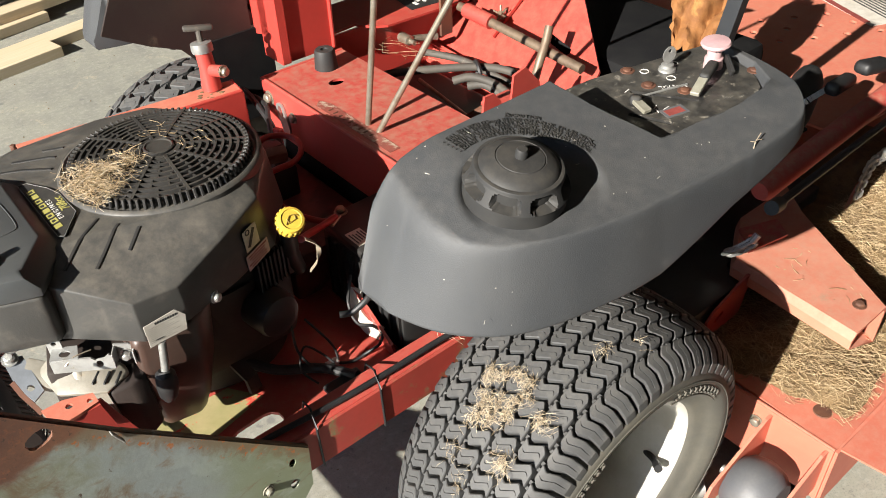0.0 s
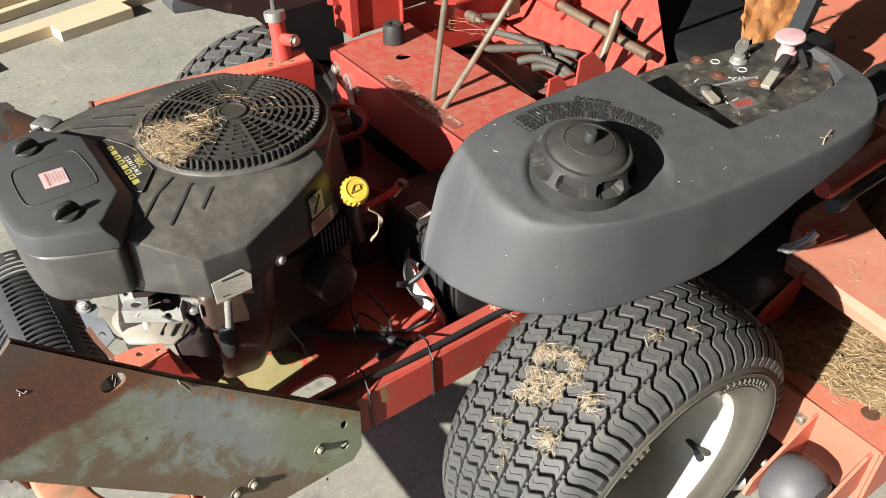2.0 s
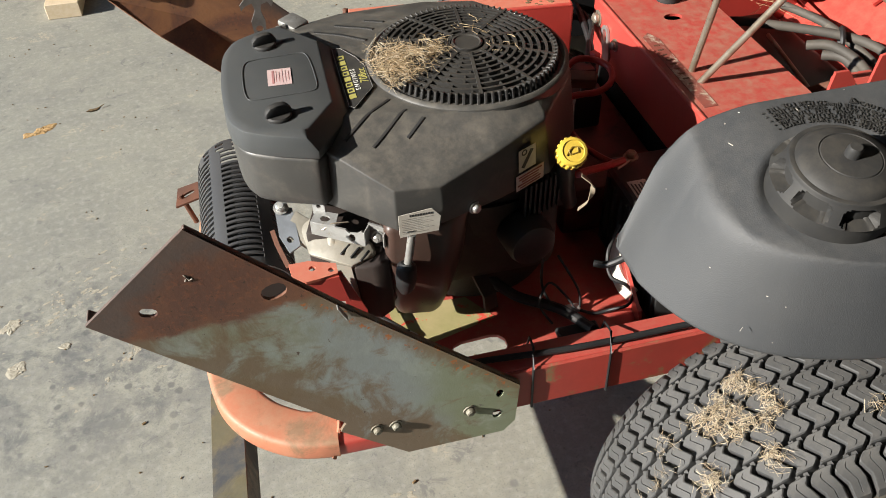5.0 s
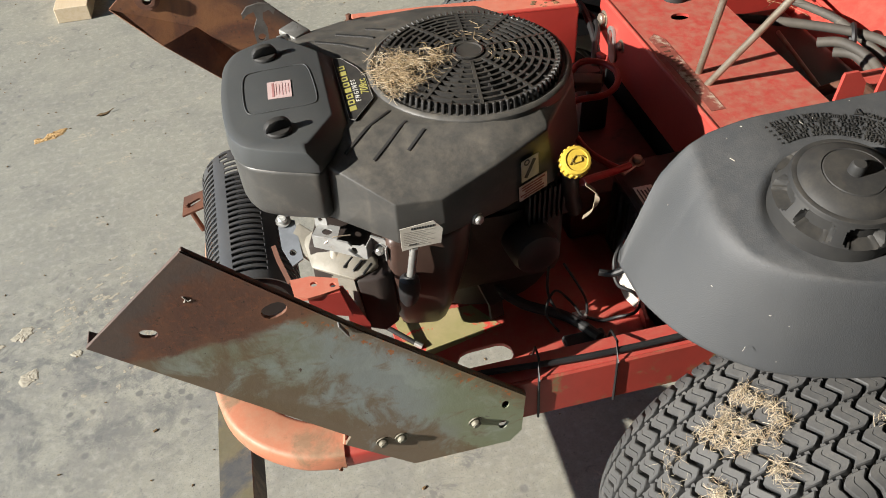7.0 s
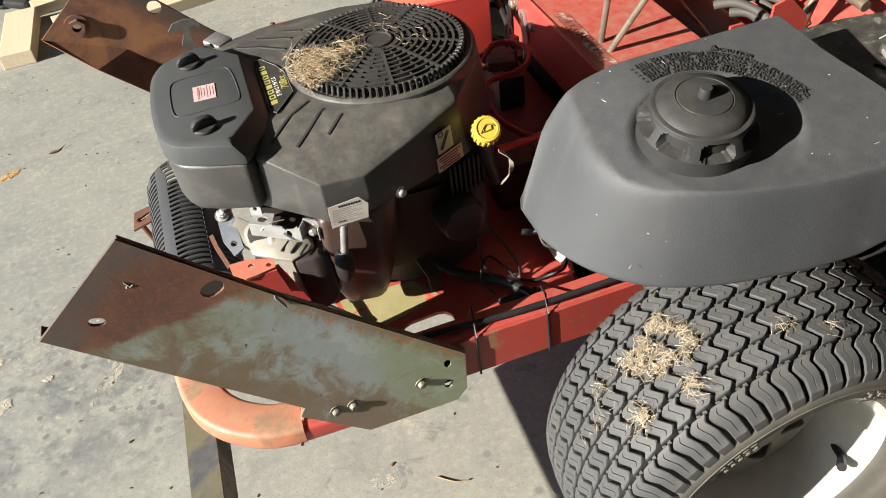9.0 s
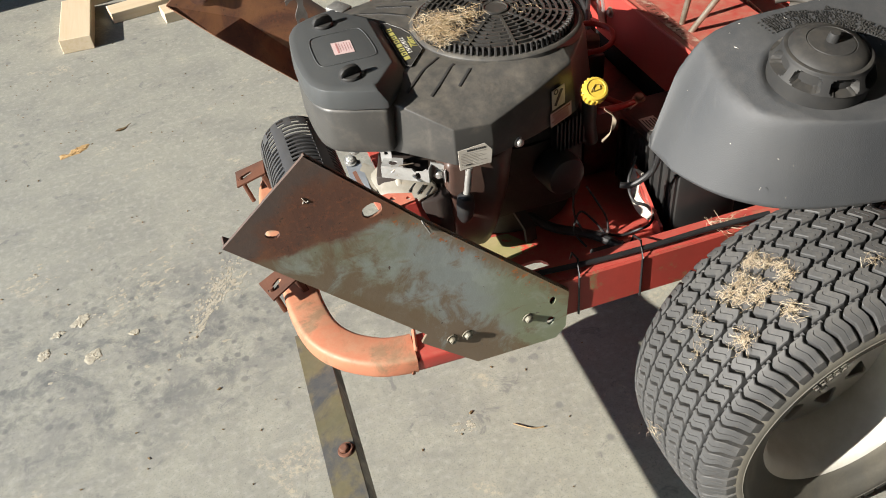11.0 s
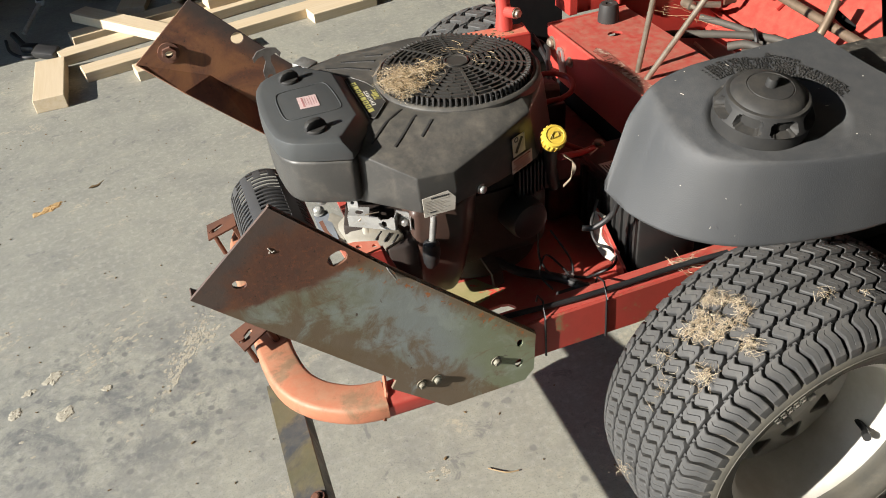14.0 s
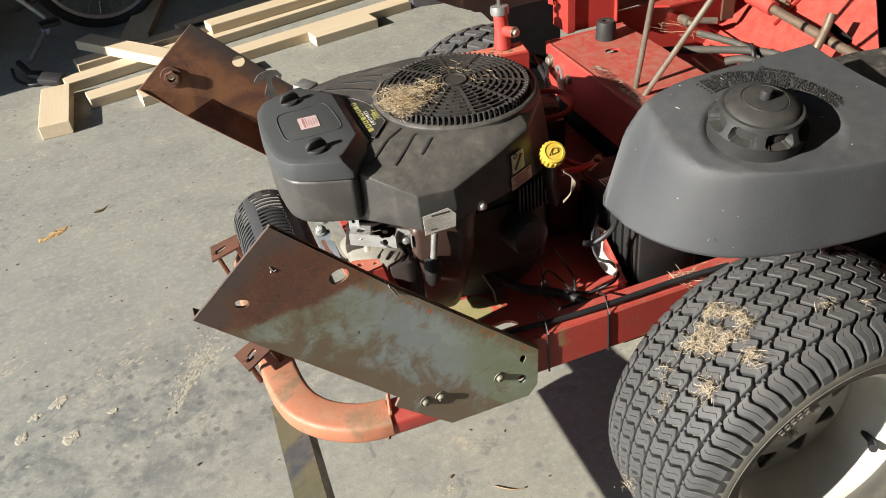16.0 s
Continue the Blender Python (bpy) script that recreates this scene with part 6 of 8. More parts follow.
box(b, pose(0.011, 0.849, 0.770, 0, 6, -18), (0.056, 0.014, 0.011), 0.004, 2)
part("dipstick_handle", b, grey_rubber, post)

# -- fuel tanks, one beside each tyre; the near one carries the controls --
TANK_LINE = [(-0.197, 0.03), (-0.197, -0.02), (-0.173, -0.086), (-0.125, -0.137), (-0.06, -0.165), (0.02, -0.181), (0.085, -0.187), (0.2, -0.19), (0.33, -0.187), (0.398, -0.171), (0.442, -0.126), (0.468, -0.05), (0.482, 0.04)]
CAP = Vector((-0.043, -0.072))
DISH = (Vector((-0.042, -0.080)), Vector((-0.006, -0.077)))
TX = [p.x for p in smooth_path([(x, y, 0) for x, y in TANK_LINE], 24)]
TY = [p.y for p in smooth_path([(x, y, 0) for x, y in TANK_LINE], 24)]
NEAR_LINE = np.array(list(zip(TX, TY)))
LINE_A, LINE_B = NEAR_LINE[:-1], NEAR_LINE[1:]
LINE_D = LINE_B - LINE_A
PANEL_Z, PANEL_RISE = 0.842, 0.05


def tank_far(x):
    """The tank's inner edge: a slanting rear corner, a straight run, and a ledge under the controls."""
    return float(np.interp(x, [-0.197, -0.165, -0.115, 0.122, 0.136, 0.150, 0.27, 0.482], [0.036, 0.046, 0.057, 0.060, 0.062, 0.112, 0.092, 0.042]))


def tank_low(x):
    return float(np.interp(x, [0.05, 0.091, 0.132, 0.217, 0.347, 0.377, 0.48], [0.757, 0.758, 0.770, 0.797, 0.821, 0.828, 0.836]))


def soft_less(a, b, k):
    h = min(max(0.5 + 0.5 * (b - a) / k, 0.0), 1.0)
    return b * (1 - h) + a * h - k * h * (1 - h)


def ease(a, b, x):
    t = min(max((x - a) / (b - a), 0.0), 1.0)
    return t * t * (3 - 2 * t)


def from_edge(x, y):
    """How far inside the outer edge, and how steep the wall rises there."""
    p = np.array((x, y))
    t = np.clip(((p - LINE_A) * LINE_D).sum(1) / np.maximum((LINE_D ** 2).sum(1), 1e-12), 0, 1)
    q = LINE_A + LINE_D * t[:, None]
    d = np.hypot(*(q - p).T)
    k = int(np.argmin(d))
    steep = np.interp(q[k][1], [-0.19, -0.165, -0.137, -0.086, -0.02], [7.0, 6.0, 4.6, 3.2, 2.4]) if q[k][0] < 0.25 else 8.0
    return float(d[k]), float(steep)


def tank_height(x, y, console):
    """The moulded top: a plane that falls outwards, a round filler dish, and a sunk console."""
    d, steep = from_edge(x, y)
    plane = 0.898 + 0.25 * y - 0.020 * ease(-0.06, -0.18, x)
    plane -= 0.42 * max(0.0, y + 0.06) * ease(0.37, 0.44, x)
    plane += (min(plane, 0.866) - plane) * ease(0.385, 0.425, x)
    z = soft_less(tank_low(x) + steep * d, plane, 0.022)
    far = tank_far(x) - y
    if far < 0.04 and x < 0.145:
        z = soft_less(z, plane - 0.030 + far * 3.2, 0.016)
    # dish: a rounded stadium with a nearly level floor
    a, b = DISH
    p = Vector((x, y))
    t = min(max((p - a).dot(b - a) / (b - a).length_squared, 0.0), 1.0)
    r = (p - a - (b - a) * t).length
    bowl = 0.869 + 0.12 * (y + 0.08)
    z += (min(z, bowl) - z) * ease(0.0765, 0.0605, r)
    if console:
        left = float(np.interp(y, [-0.1, -0.014, 0.051, 0.12], [0.175, 0.146, 0.131, 0.121]))
        near = float(np.interp(x, [0.17, 0.314, 0.387, 0.413], [-0.100, -0.112, -0.108, -0.100]))
        right = float(np.interp(y, [-0.101, -0.055, 0.0, 0.05], [0.413, 0.447, 0.463, 0.474]))
        inside = ease(left - 0.002, left + 0.007, x) * ease(near - 0.002, near + 0.007, y) * ease(right + 0.003, right - 0.008, x)
        z += (min(z, PANEL_Z - 0.007 + PANEL_RISE * (x - 0.15)) - z) * inside
    return z


def near_edge(x):
    """The outer edge of the tank's base at x, on its front half of the line."""
    lows = {}
    for p, q in zip(TX, TY):
        lows[round(p, 4)] = min(q, lows.get(round(p, 4), 9))
    ks = sorted(lows)
    return float(np.interp(x, ks, [lows[k] for k in ks]))


def tank_mesh(console):
    b = bmesh.new()
    cols = np.concatenate([-0.197 + 0.06 * (1 - np.cos(np.linspace(0, math.pi / 2, 15))), np.arange(-0.134, 0.116, 0.004), np.arange(0.117, 0.186, 0.0012), np.arange(0.188, 0.40, 0.007), np.linspace(0.402, 0.482, 66)])
    n = 110
    grid = []
    for x in cols:
        near, far = near_edge(x), tank_far(x)
        t = np.linspace(0, 1, n)
        t = 0.6 * t + 0.4 * (0.5 - 0.5 * np.cos(math.pi * t))
        grid.append([b.verts.new((x, near + (far - near) * k, tank_height(x, near + (far - near) * k, console))) for k in t])
    for a, c in zip(grid, grid[1:]):
        for i in range(n - 1):
            b.faces.new((a[i], c[i], c[i + 1], a[i + 1]))
    rim = [g[0] for g in grid] + grid[-1][1:-1] + [g[-1] for g in reversed(grid)] + grid[0][-2:0:-1]
    skirt, lip, floor = [], [], []
    for v in rim:
        low = tank_low(v.co.x)
        skirt.append(b.verts.new((v.co.x, v.co.y, min(low - 0.002, v.co.z - 0.001))))
        lip.append(b.verts.new((v.co.x * 0.985 + 0.001, v.co.y * 0.985, low - 0.0065)))
        floor.append(b.verts.new((v.co.x * 0.93 + 0.006, v.co.y * 0.9 - 0.003, low - 0.0065)))
    k = len(rim)
    for i in range(k):
        j = (i + 1) % k
        for above, below in ((rim, skirt), (skirt, lip), (lip, floor)):
            b.faces.new((above[j], above[i], below[i], below[j]))
    b.faces.new(floor[::-1])
    bmesh.ops.recalc_face_normals(b, faces=b.faces)
    return b


def fuel_cap(parent, m):
    """A broad screw cap: a flange, a band of square pockets between eight grips, a low dome with a vent disc and a valve."""
    b = bmesh.new()
    rings = []
    for z in (-0.020, -0.0005, 0.0, 0.0012, 0.0028, 0.0045, 0.0065, 0.0085, 0.0105, 0.0125, 0.0140, 0.0152, 0.0164, 0.0176, 0.0190, 0.0204):
        row = []
        for k in range(192):
            a = 2 * math.pi * k / 192
            turn = (a / (2 * math.pi / 8) - 0.23) % 1.0 - 0.5
            rib = ease(0.88, 1.12, (abs(turn * 0.785) / 0.285) ** 3 + (abs(z - 0.0102) / 0.0080) ** 4)
            outer = 0.0615 - 0.0105 * max(z, 0.0) / 0.0204
            inner = 0.0478
            r = inner + (outer - inner) * rib if z > 0 else 0.0592
            row.append(m @ Vector((r * math.cos(a), r * math.sin(a), z)))
        rings.append(row)
    for r, z in ((0.0508, 0.0220), (0.0500, 0.0232), (0.0478, 0.0238), (0.0455, 0.0236), (0.0446, 0.0248), (0.0430, 0.0266), (0.0395, 0.0292), (0.0340, 0.0318), (0.0285, 0.0338), (0.0276, 0.0328), (0.0266, 0.0340), (0.015, 0.0354), (0.004, 0.0358)):
        rings.append([m @ Vector((r * math.cos(2 * math.pi * k / 192), r * math.sin(2 * math.pi * k / 192), z)) for k in range(192)])
    skin(b, rings)
    bmesh.ops.recalc_face_normals(b, faces=b.faces)
    cap = part("fuel_cap", b, cap_plastic, parent, "large black fuel cap with arched grip pockets", smooth=32)
    b = lathe(bmesh.new(), m @ Matrix.Translation((-0.001, -0.001, 0)), [(0.0072, 0.034), (0.0069, 0.0435), (0.0055, 0.0462), (0.0, 0.0465)], 18)
    box(b, m @ pose(0.009, 0.004, 0.0370, 0, 0, 20), (0.013, 0.008, 0.005), 0.002, 1)
    part("cap_valve", b, cap_plastic, cap)
    return cap


tank = part("fuel_tank", tank_mesh(True), tank_plastic, mower, "grey grained plastic fuel tank and fender with controls", smooth=50)
fuel_cap(tank, pose(CAP.x, CAP.y + 0.003, 0.8915, 10, 0, 0))
# raised caution text round the filler, in dark plastic that stands for relief shading
ARC = Vector((-0.030, -0.090))
ON_TOP = Matrix.Rotation(math.atan(0.25), 4, "X")
CAUTIONS = ["\u2022 FILL TO 1 INCH (25mm) BELOW BOTTOM OF FILLER NECK.", "\u2022 SHUT OFF ENGINE, ALLOW TO COOL BEFORE REFUELING.", "\u2022 NEVER FILL FUEL TANK INDOORS, DO NOT OVERFILL.", "\u2022 WIPE UP SPILLED FUEL BEFORE STARTING ENGINE.", "\u2022 DO NOT SMOKE WHILE REFUELING."]
LETTERS = {}


def letter_mesh(letter, size, depth):
    if (letter, size) not in LETTERS:
        ob = lettering("letter", letter, size, Matrix(), cap_plastic, None, depth)
        LETTERS[letter, size] = ob.data
        bpy.data.objects.remove(ob)
    return LETTERS[letter, size]


def embossed(words, r, a, size, advance):
    """Letters set round the filler, each standing on the moulded top."""
    b = bmesh.new()
    for letter in words:
        wide = advance * (0.62 if letter in " I.,()1" else 1.25 if letter in "MWm" else 1.0)
        a -= wide / 2 / r
        if letter != " ":
            x, y = ARC.x + r * math.cos(a), ARC.y + r * math.sin(a)
            s = bmesh.new()
            s.from_mesh(letter_mesh(letter, size, 0.0011))
            merge(b, s, Matrix.Translation((x, y, tank_height(x, y, True) + 0.0005)) @ ON_TOP @ Matrix.Rotation(a - math.pi / 2, 4, "Z"))
        a -= wide / 2 / r
    return part("embossed_text", b, cap_plastic, tank, smooth=0, kind="stuff")


for line, words in enumerate(CAUTIONS):
    embossed(words, 0.1240 - 0.0056 * line, 1.87, 0.0073, 0.00445)
embossed("CAUTION", 0.1315, 1.03, 0.0076, 0.0054)
b = prism(bmesh.new(), Matrix.Translation((ARC.x + 0.1315 * math.cos(1.075), ARC.y + 0.1315 * math.sin(1.075), 0.9060)) @ ON_TOP @ Matrix.Rotation(-0.31, 4, "Z"), [(-0.0045, -0.0035), (0.0045, -0.0035), (0, 0.0045)], 0.0012, [[(-0.0022, -0.0022), (0.0022, -0.0022), (0, 0.0022)]])
part("warning_triangle", b, cap_plastic, tank, smooth=0)
# control panel
P = PANEL_Z
PANEL = [(0.162, -0.070), (0.172, -0.090), (0.186, -0.099), (0.314, -0.104), (0.382, -0.101), (0.408, -0.092), (0.426, -0.074), (0.441, -0.050), (0.456, 0.0), (0.466, 0.038), (0.266, 0.094), (0.132, 0.110), (0.135, 0.06), (0.150, -0.012)]
b = prism(bmesh.new(), Matrix.Translation((0, 0, P - 0.005)), PANEL, 0.005, [slot(0.240, -0.036, 0.062, 0.008, -70), slot(0.300, -0.012, 0.095, 0.006, -62)], 0.0)
panel = part("control_panel", b, panel_black, tank, "scratched glossy black control panel with rusty screws", smooth=0)
for x, y in ((0.321, 0.071), (0.442, -0.060), (0.308, 0.022), (0.330, -0.024)):
    b = lathe(bmesh.new(), Matrix.Translation((x, y, P + 0.0002)), [(0.0105, 0.0), (0.0105, 0.001), (0.0062, 0.0014), (0.0058, 0.0032), (0.004, 0.004), (0.0, 0.004)], 20)
    part("panel_screw", b, rust_steel, panel, "rusty panel screw")
K = Vector((0.362, 0.032))
b = lathe(bmesh.new(), Matrix.Translation((K.x, K.y, P)), [(0.013, 0.0), (0.0125, 0.003), (0.0095, 0.005), (0.009, 0.009), (0.007, 0.010), (0.0, 0.010)], 24)
part("key_switch", b, dull_zinc, panel)
b = prism(bmesh.new(), pose(K.x, K.y, P + 0.014, 90, 0, -20), ring(0, 0.010, 0.0105, 18, 0.0125), 0.0018, [ring(0, 0.016, 0.003, 10)])
box(b, pose(K.x, K.y, P + 0.011, 0, 0, -20), (0.006, 0.002, 0.012))
part("ignition_key", b, dull_zinc, panel)
b = lathe(bmesh.new(), pose(0.413, -0.010, P, 0, -4, 0) @ Matrix.Scale(0.84, 4), [(0.0165, 0.0), (0.0155, 0.018), (0.0125, 0.02), (0.012, 0.036), (0.0145, 0.039), (0.0235, 0.041), (0.0255, 0.0445), (0.0235, 0.048), (0.011, 0.050), (0.0, 0.0502)], 30)
part("choke_knob", b, pink_plastic, panel, "faded pink mushroom knob")
for root, grip_end, tip in (((0.262, 0.008, P + 0.003), (0.244, -0.006, P + 0.014), (0.238, -0.032, P + 0.010)), ((0.386, -0.026, P + 0.018), (0.350, -0.038, P + 0.018), (0.318, -0.047, P + 0.008))):
    p, q, s = Vector(root), Vector(grip_end), Vector(tip)
    b = box(bmesh.new(), frame3((p + q) / 2, q - p, UP), ((q - p).length + 0.010, 0.016, 0.014), 0.005, 3)
    lever = part("hand_lever", b, cap_plastic, panel)
    b = box(bmesh.new(), frame3((q + s) / 2, s - q, UP), ((s - q).length, 0.013, 0.006), 0.001, 1)
    part("lever_tip", b, cream_plastic, lever)
b = sweep(bmesh.new(), smooth_path([(0.407, -0.047, P + 0.004), (0.418, -0.028, P + 0.016), (0.428, -0.02, P + 0.01)], 5), [(-0.002, -0.005), (0.002, -0.005), (0.002, 0.005), (-0.002, 0.005)])
part("wire_clip", b, black_steel, panel)
for i, (x, y) in enumerate(((0.336, 0.052), (0.346, 0.012), (0.384, 0.036))):
    part("ring_mark", donut(bmesh.new(), Matrix.Translation((x, y, P + 0.0004)), 0.0062 - 0.001 * (i == 2), 0.0007, 20, 4), ink_white, panel, smooth=0)
b = bmesh.new()
for i in range(12):
    x, y = 0.316 + 0.005 * (i % 6), 0.002 + 0.006 * (i // 6) - 0.0042 * (i % 6)
    box(b, pose(x, y, P + 0.0004, 0, 0, 50 * i), (0.006, 0.001, 0.0004))
for x, y, a in ((0.268, -0.022, 20), (0.262, -0.030, 60), (0.276, -0.034, 0), (0.276, 0.034, 10)):
    box(b, pose(x, y, P + 0.0004, 0, 0, a), (0.011, 0.0015, 0.0004))
part("pictogram", b, ink_white, panel, smooth=0, kind="stuff")
b = box(bmesh.new(), pose(0.277, -0.047, P + 0.0004, 0, 0, -16), (0.026, 0.014, 0.0004))
part("red_mark", b, ink_red, panel)
b = box(bmesh.new(), pose(0.277, -0.047, P + 0.0002, 0, 0, -16), (0.036, 0.022, 0.0003))
part("mark_border", b, grey_roller, panel)
b = tube(bmesh.new(), [(0.268, 0.012, P + 0.0015), (0.345, -0.016, P + 0.0015)], 0.0017, 6)
part("slot_trim", b, zinc, panel)
# the panel and all that sits on it climb gently towards the front
for ob in [panel, *panel.children_recursive]:
    for v in ob.data.vertices:
        v.co.z += PANEL_RISE * (v.co.x - 0.15)
b = span(bmesh.new(), (-0.13, -0.09, 0.72), (0.10, 0.05, 0.752), 0.012, 2)
part("tank_underside", b, cap_plastic, tank)

b = tank_mesh(False)
for v in b.verts:
    v.co = Vector((v.co.x + 0.045, 2 * AXIS - v.co.y, v.co.z - 0.012))
bmesh.ops.reverse_faces(b, faces=b.faces)
far_tank = part("fuel_tank", b, tank_plastic, mower, "grey grained plastic fuel tank and fender", smooth=50)
fuel_cap(far_tank, pose(CAP.x + 0.045, 2 * AXIS - CAP.y, 0.8695, -10, 0, 0))
part("tank_underside", span(bmesh.new(), (-0.02, 0.93, 0.70), (0.24, 1.08, 0.742), 0.012, 2), cap_plastic, far_tank)
# the wall takes the same brown-black with shade in its colour
part("inner_wall", prism(bmesh.new(), upright(0.934), [(-0.145, 0.775), (-0.06, 0.728), (0.0, 0.702), (0.022, 0.676), (0.10, 0.664), (0.16, 0.668), (0.16, 0.86), (-0.10, 0.86)], 0.006), starter_plastic, far_tank, "inner wall of the tank in shade-dark brown-black", smooth=0)

# -- red seat frame, uprights and linkages behind the beam --
b = bmesh.new()
span(b, (0.172, 0.835, 0.645), (0.300, 0.842, 1.05))
span(b, (0.168, 0.828, 0.645), (0.190, 0.90, 1.05), 0.002, 1)
span(b, (0.295, 0.828, 0.645), (0.302, 0.90, 1.05), 0.002, 1)
part("seat_upright", b, bright_red_paint, mower, "bright red folded steel upright", smooth=0)
b = prism(bmesh.new(), pose(0.168, 0, 0, 90, 0, 90), [(0.87, 0.70), (1.07, 0.655), (1.085, 0.60), (1.10, 0.595), (1.11, 0.65), (1.35, 0.65), (1.35, 1.05), (0.87, 1.05)], 0.005, [ring(1.20, 0.66, 0.006, 12)])
part("fender_support", b, bright_red_paint, mower, "bright red fender support sheet", smooth=0)
b = prism(bmesh.new(), Matrix.Translation((0, 0, 0.657)), [(0.312, 0.862), (0.38, 0.868), (0.402, 0.83), (0.43, 0.812), (0.47, 0.81), (0.66, 0.80), (0.66, 1.0), (0.40, 1.0), (0.315, 0.90)], 0.005)
span(b, (0.312, 0.856, 0.412), (0.70, 0.862, 0.657))
shelf = part("battery_shelf", b, bright_red_paint, mower, "red folded shelf with a scalloped edge", smooth=0)
b = prism(bmesh.new(), Matrix.Translation((0, 0, 0.6625)), [(0.52, 0.84), (0.62, 0.83), (0.64, 0.94), (0.54, 0.95)], 0.0008)
sticker = part("instruction_sticker", b, black_steel, shelf, "black sticker with white pictograms", smooth=0)
b = bmesh.new()
for i in range(7):
    box(b, pose(0.55 + 0.013 * i, 0.862 + 0.012 * (i % 2), 0.664, 0, 0, 20 * (i % 3)), (0.009, 0.018 - 0.004 * (i % 3), 0.0005))
part("pictogram", b, ink_white, sticker, smooth=0)
# sloping seat plate, in a plane that climbs forward
SLOPE = Matrix.Translation((0.55, 0, 0.50)) @ Matrix((Vector((0, 1, 0)), Vector((1, 0, 1)).normalized(), Vector((1, 0, -1)).normalized())).transposed().to_4x4()
b = prism(bmesh.new(), SLOPE, [(0.36, -0.02), (0.88, -0.02), (0.90, 0.21), (0.90, 0.42), (0.45, 0.42), (0.56, 0.32), (0.40, 0.165)], 0.006, [slot(0.535, 0.185, 0.09, 0.018, 12)])
seat_plate = part("seat_plate", b, bright_red_paint, mower, "sloping bright red seat plate with a pivot shaft", smooth=0)
b = bmesh.new()
sweep(b, [SLOPE @ Vector(p) for p in ((0.88, 0.07, -0.006), (0.38, 0.04, -0.006))], [(-0.004, -0.0), (0.004, 0.0), (0.004, 0.02), (-0.004, 0.02)], up=(-1, 0, 1))
sweep(b, [SLOPE @ Vector(p) for p in ((0.70, 0.14, -0.004), (0.66, 0.42, -0.004))], [(-0.003, 0.0), (0.003, 0.0), (0.003, 0.008), (-0.003, 0.008)], up=(-1, 0, 1))
part("folded_rib", b, bright_red_paint, seat_plate, smooth=0)
b = span(bmesh.new(), (0.565, 0.79, 0.60), (0.60, 0.797, 0.70), 0.001, 1)
part("lug_plate", b, rust_steel, seat_plate)
b = tube(bmesh.new(), [(0.605, 0.77, 0.668), (0.610, 0.40, 0.640)], 0.0105, 14)
shaft = part("pivot_shaft", b, brown_steel, seat_plate, "dull steel pivot shaft")
b = tube(bmesh.new(), [(0.603, 0.745, 0.667), (0.606, 0.665, 0.661)], 0.0165, 16)
part("shaft_sleeve", b, red_paint, shaft)
b = tube(bmesh.new(), smooth_path([(0.615, 0.500, 0.70), (0.598, 0.492, 0.672), (0.575, 0.485, 0.64), (0.55, 0.48, 0.585)], 5), 0.0095, 12)
part("bent_lever", b, brown_steel, shaft)
b = tube(bmesh.new(), [SLOPE @ Vector((0.70, 0.19, -0.012)), SLOPE @ Vector((0.70, 0.19, -0.03))], 0.007, 8)
for i in range(5):
    a = i * 1.1
    tube(b, [SLOPE @ Vector((0.70, 0.19, -0.022)), SLOPE @ Vector((0.70 + 0.02 * math.cos(a), 0.19 + 0.02 * math.sin(a), -0.03))], 0.003, 6)
part("cotter_pin", b, brown_steel, seat_plate)
b = prism(bmesh.new(), Matrix.Translation((0, 0.365, 0)) @ FACE @ pose(0, 0, 0, 0, 0, 0), [(0.295, 0.60), (0.355, 0.60), (0.346, 0.68), (0.328, 0.702), (0.305, 0.702)], 0.005)
part("frame_tab", b, red_paint, mower, "light red upright tab")
b = prism(bmesh.new(), Matrix.Translation((0, 0.40, 0)) @ FACE, [(0.40, 0.58), (0.49, 0.58), (0.482, 0.66), (0.442, 0.703), (0.412, 0.695)], 0.005)
part("frame_tab", b, red_paint, mower, "light red upright tab")
b = span(bmesh.new(), (0.42, 0.44, 0.52), (0.50, 0.50, 0.60), 0.004, 1)
part("frame_gusset", b, red_paint, mower)
for pts, r in (([(0.37, 0.77, 0.575), (0.42, 0.738, 0.58), (0.54, 0.64, 0.585), (0.585, 0.57, 0.58), (0.60, 0.52, 0.55)], 0.011), ([(0.5, 0.79, 0.585), (0.545, 0.70, 0.58), (0.56, 0.62, 0.57), (0.57, 0.56, 0.56)], 0.010),
               ([(0.47, 0.64, 0.575), (0.5, 0.61, 0.585), (0.525, 0.56, 0.575), (0.52, 0.50, 0.56), (0.50, 0.46, 0.53)], 0.0115), ([(0.49, 0.615, 0.565), (0.515, 0.585, 0.57), (0.52, 0.53, 0.555), (0.50, 0.48, 0.53)], 0.0115)):
    part("hydraulic_hose", tube(bmesh.new(), smooth_path(pts, 6), 0.82 * r, 12), grey_rubber, mower, "dusty grey rubber hose")
b = donut(bmesh.new(), pose(0.538, 0.632, 0.575, 80, 0, 60), 0.026, 0.005, 20, 6)
part("hose_tie", b, black_rubber, mower)
b = tube(bmesh.new(), [(0.44, 0.72, 0.56), (0.385, 0.48, 0.575)], 0.004, 8)
part("control_cable", b, steel_rod, mower)
b = tube(bmesh.new(), smooth_path([(0.35, 0.46, 0.60), (0.4, 0.44, 0.62), (0.43, 0.42, 0.6)], 5), 0.009, 10)
part("hose_end", b, rust_steel, mower)
b = lathe(bmesh.new(), pose(0.489, 0.824, 0.607, 90, 0, 0), [(0.012, -0.02), (0.012, 0.012), (0.006, 0.014), (0.006, 0.03)], 12)
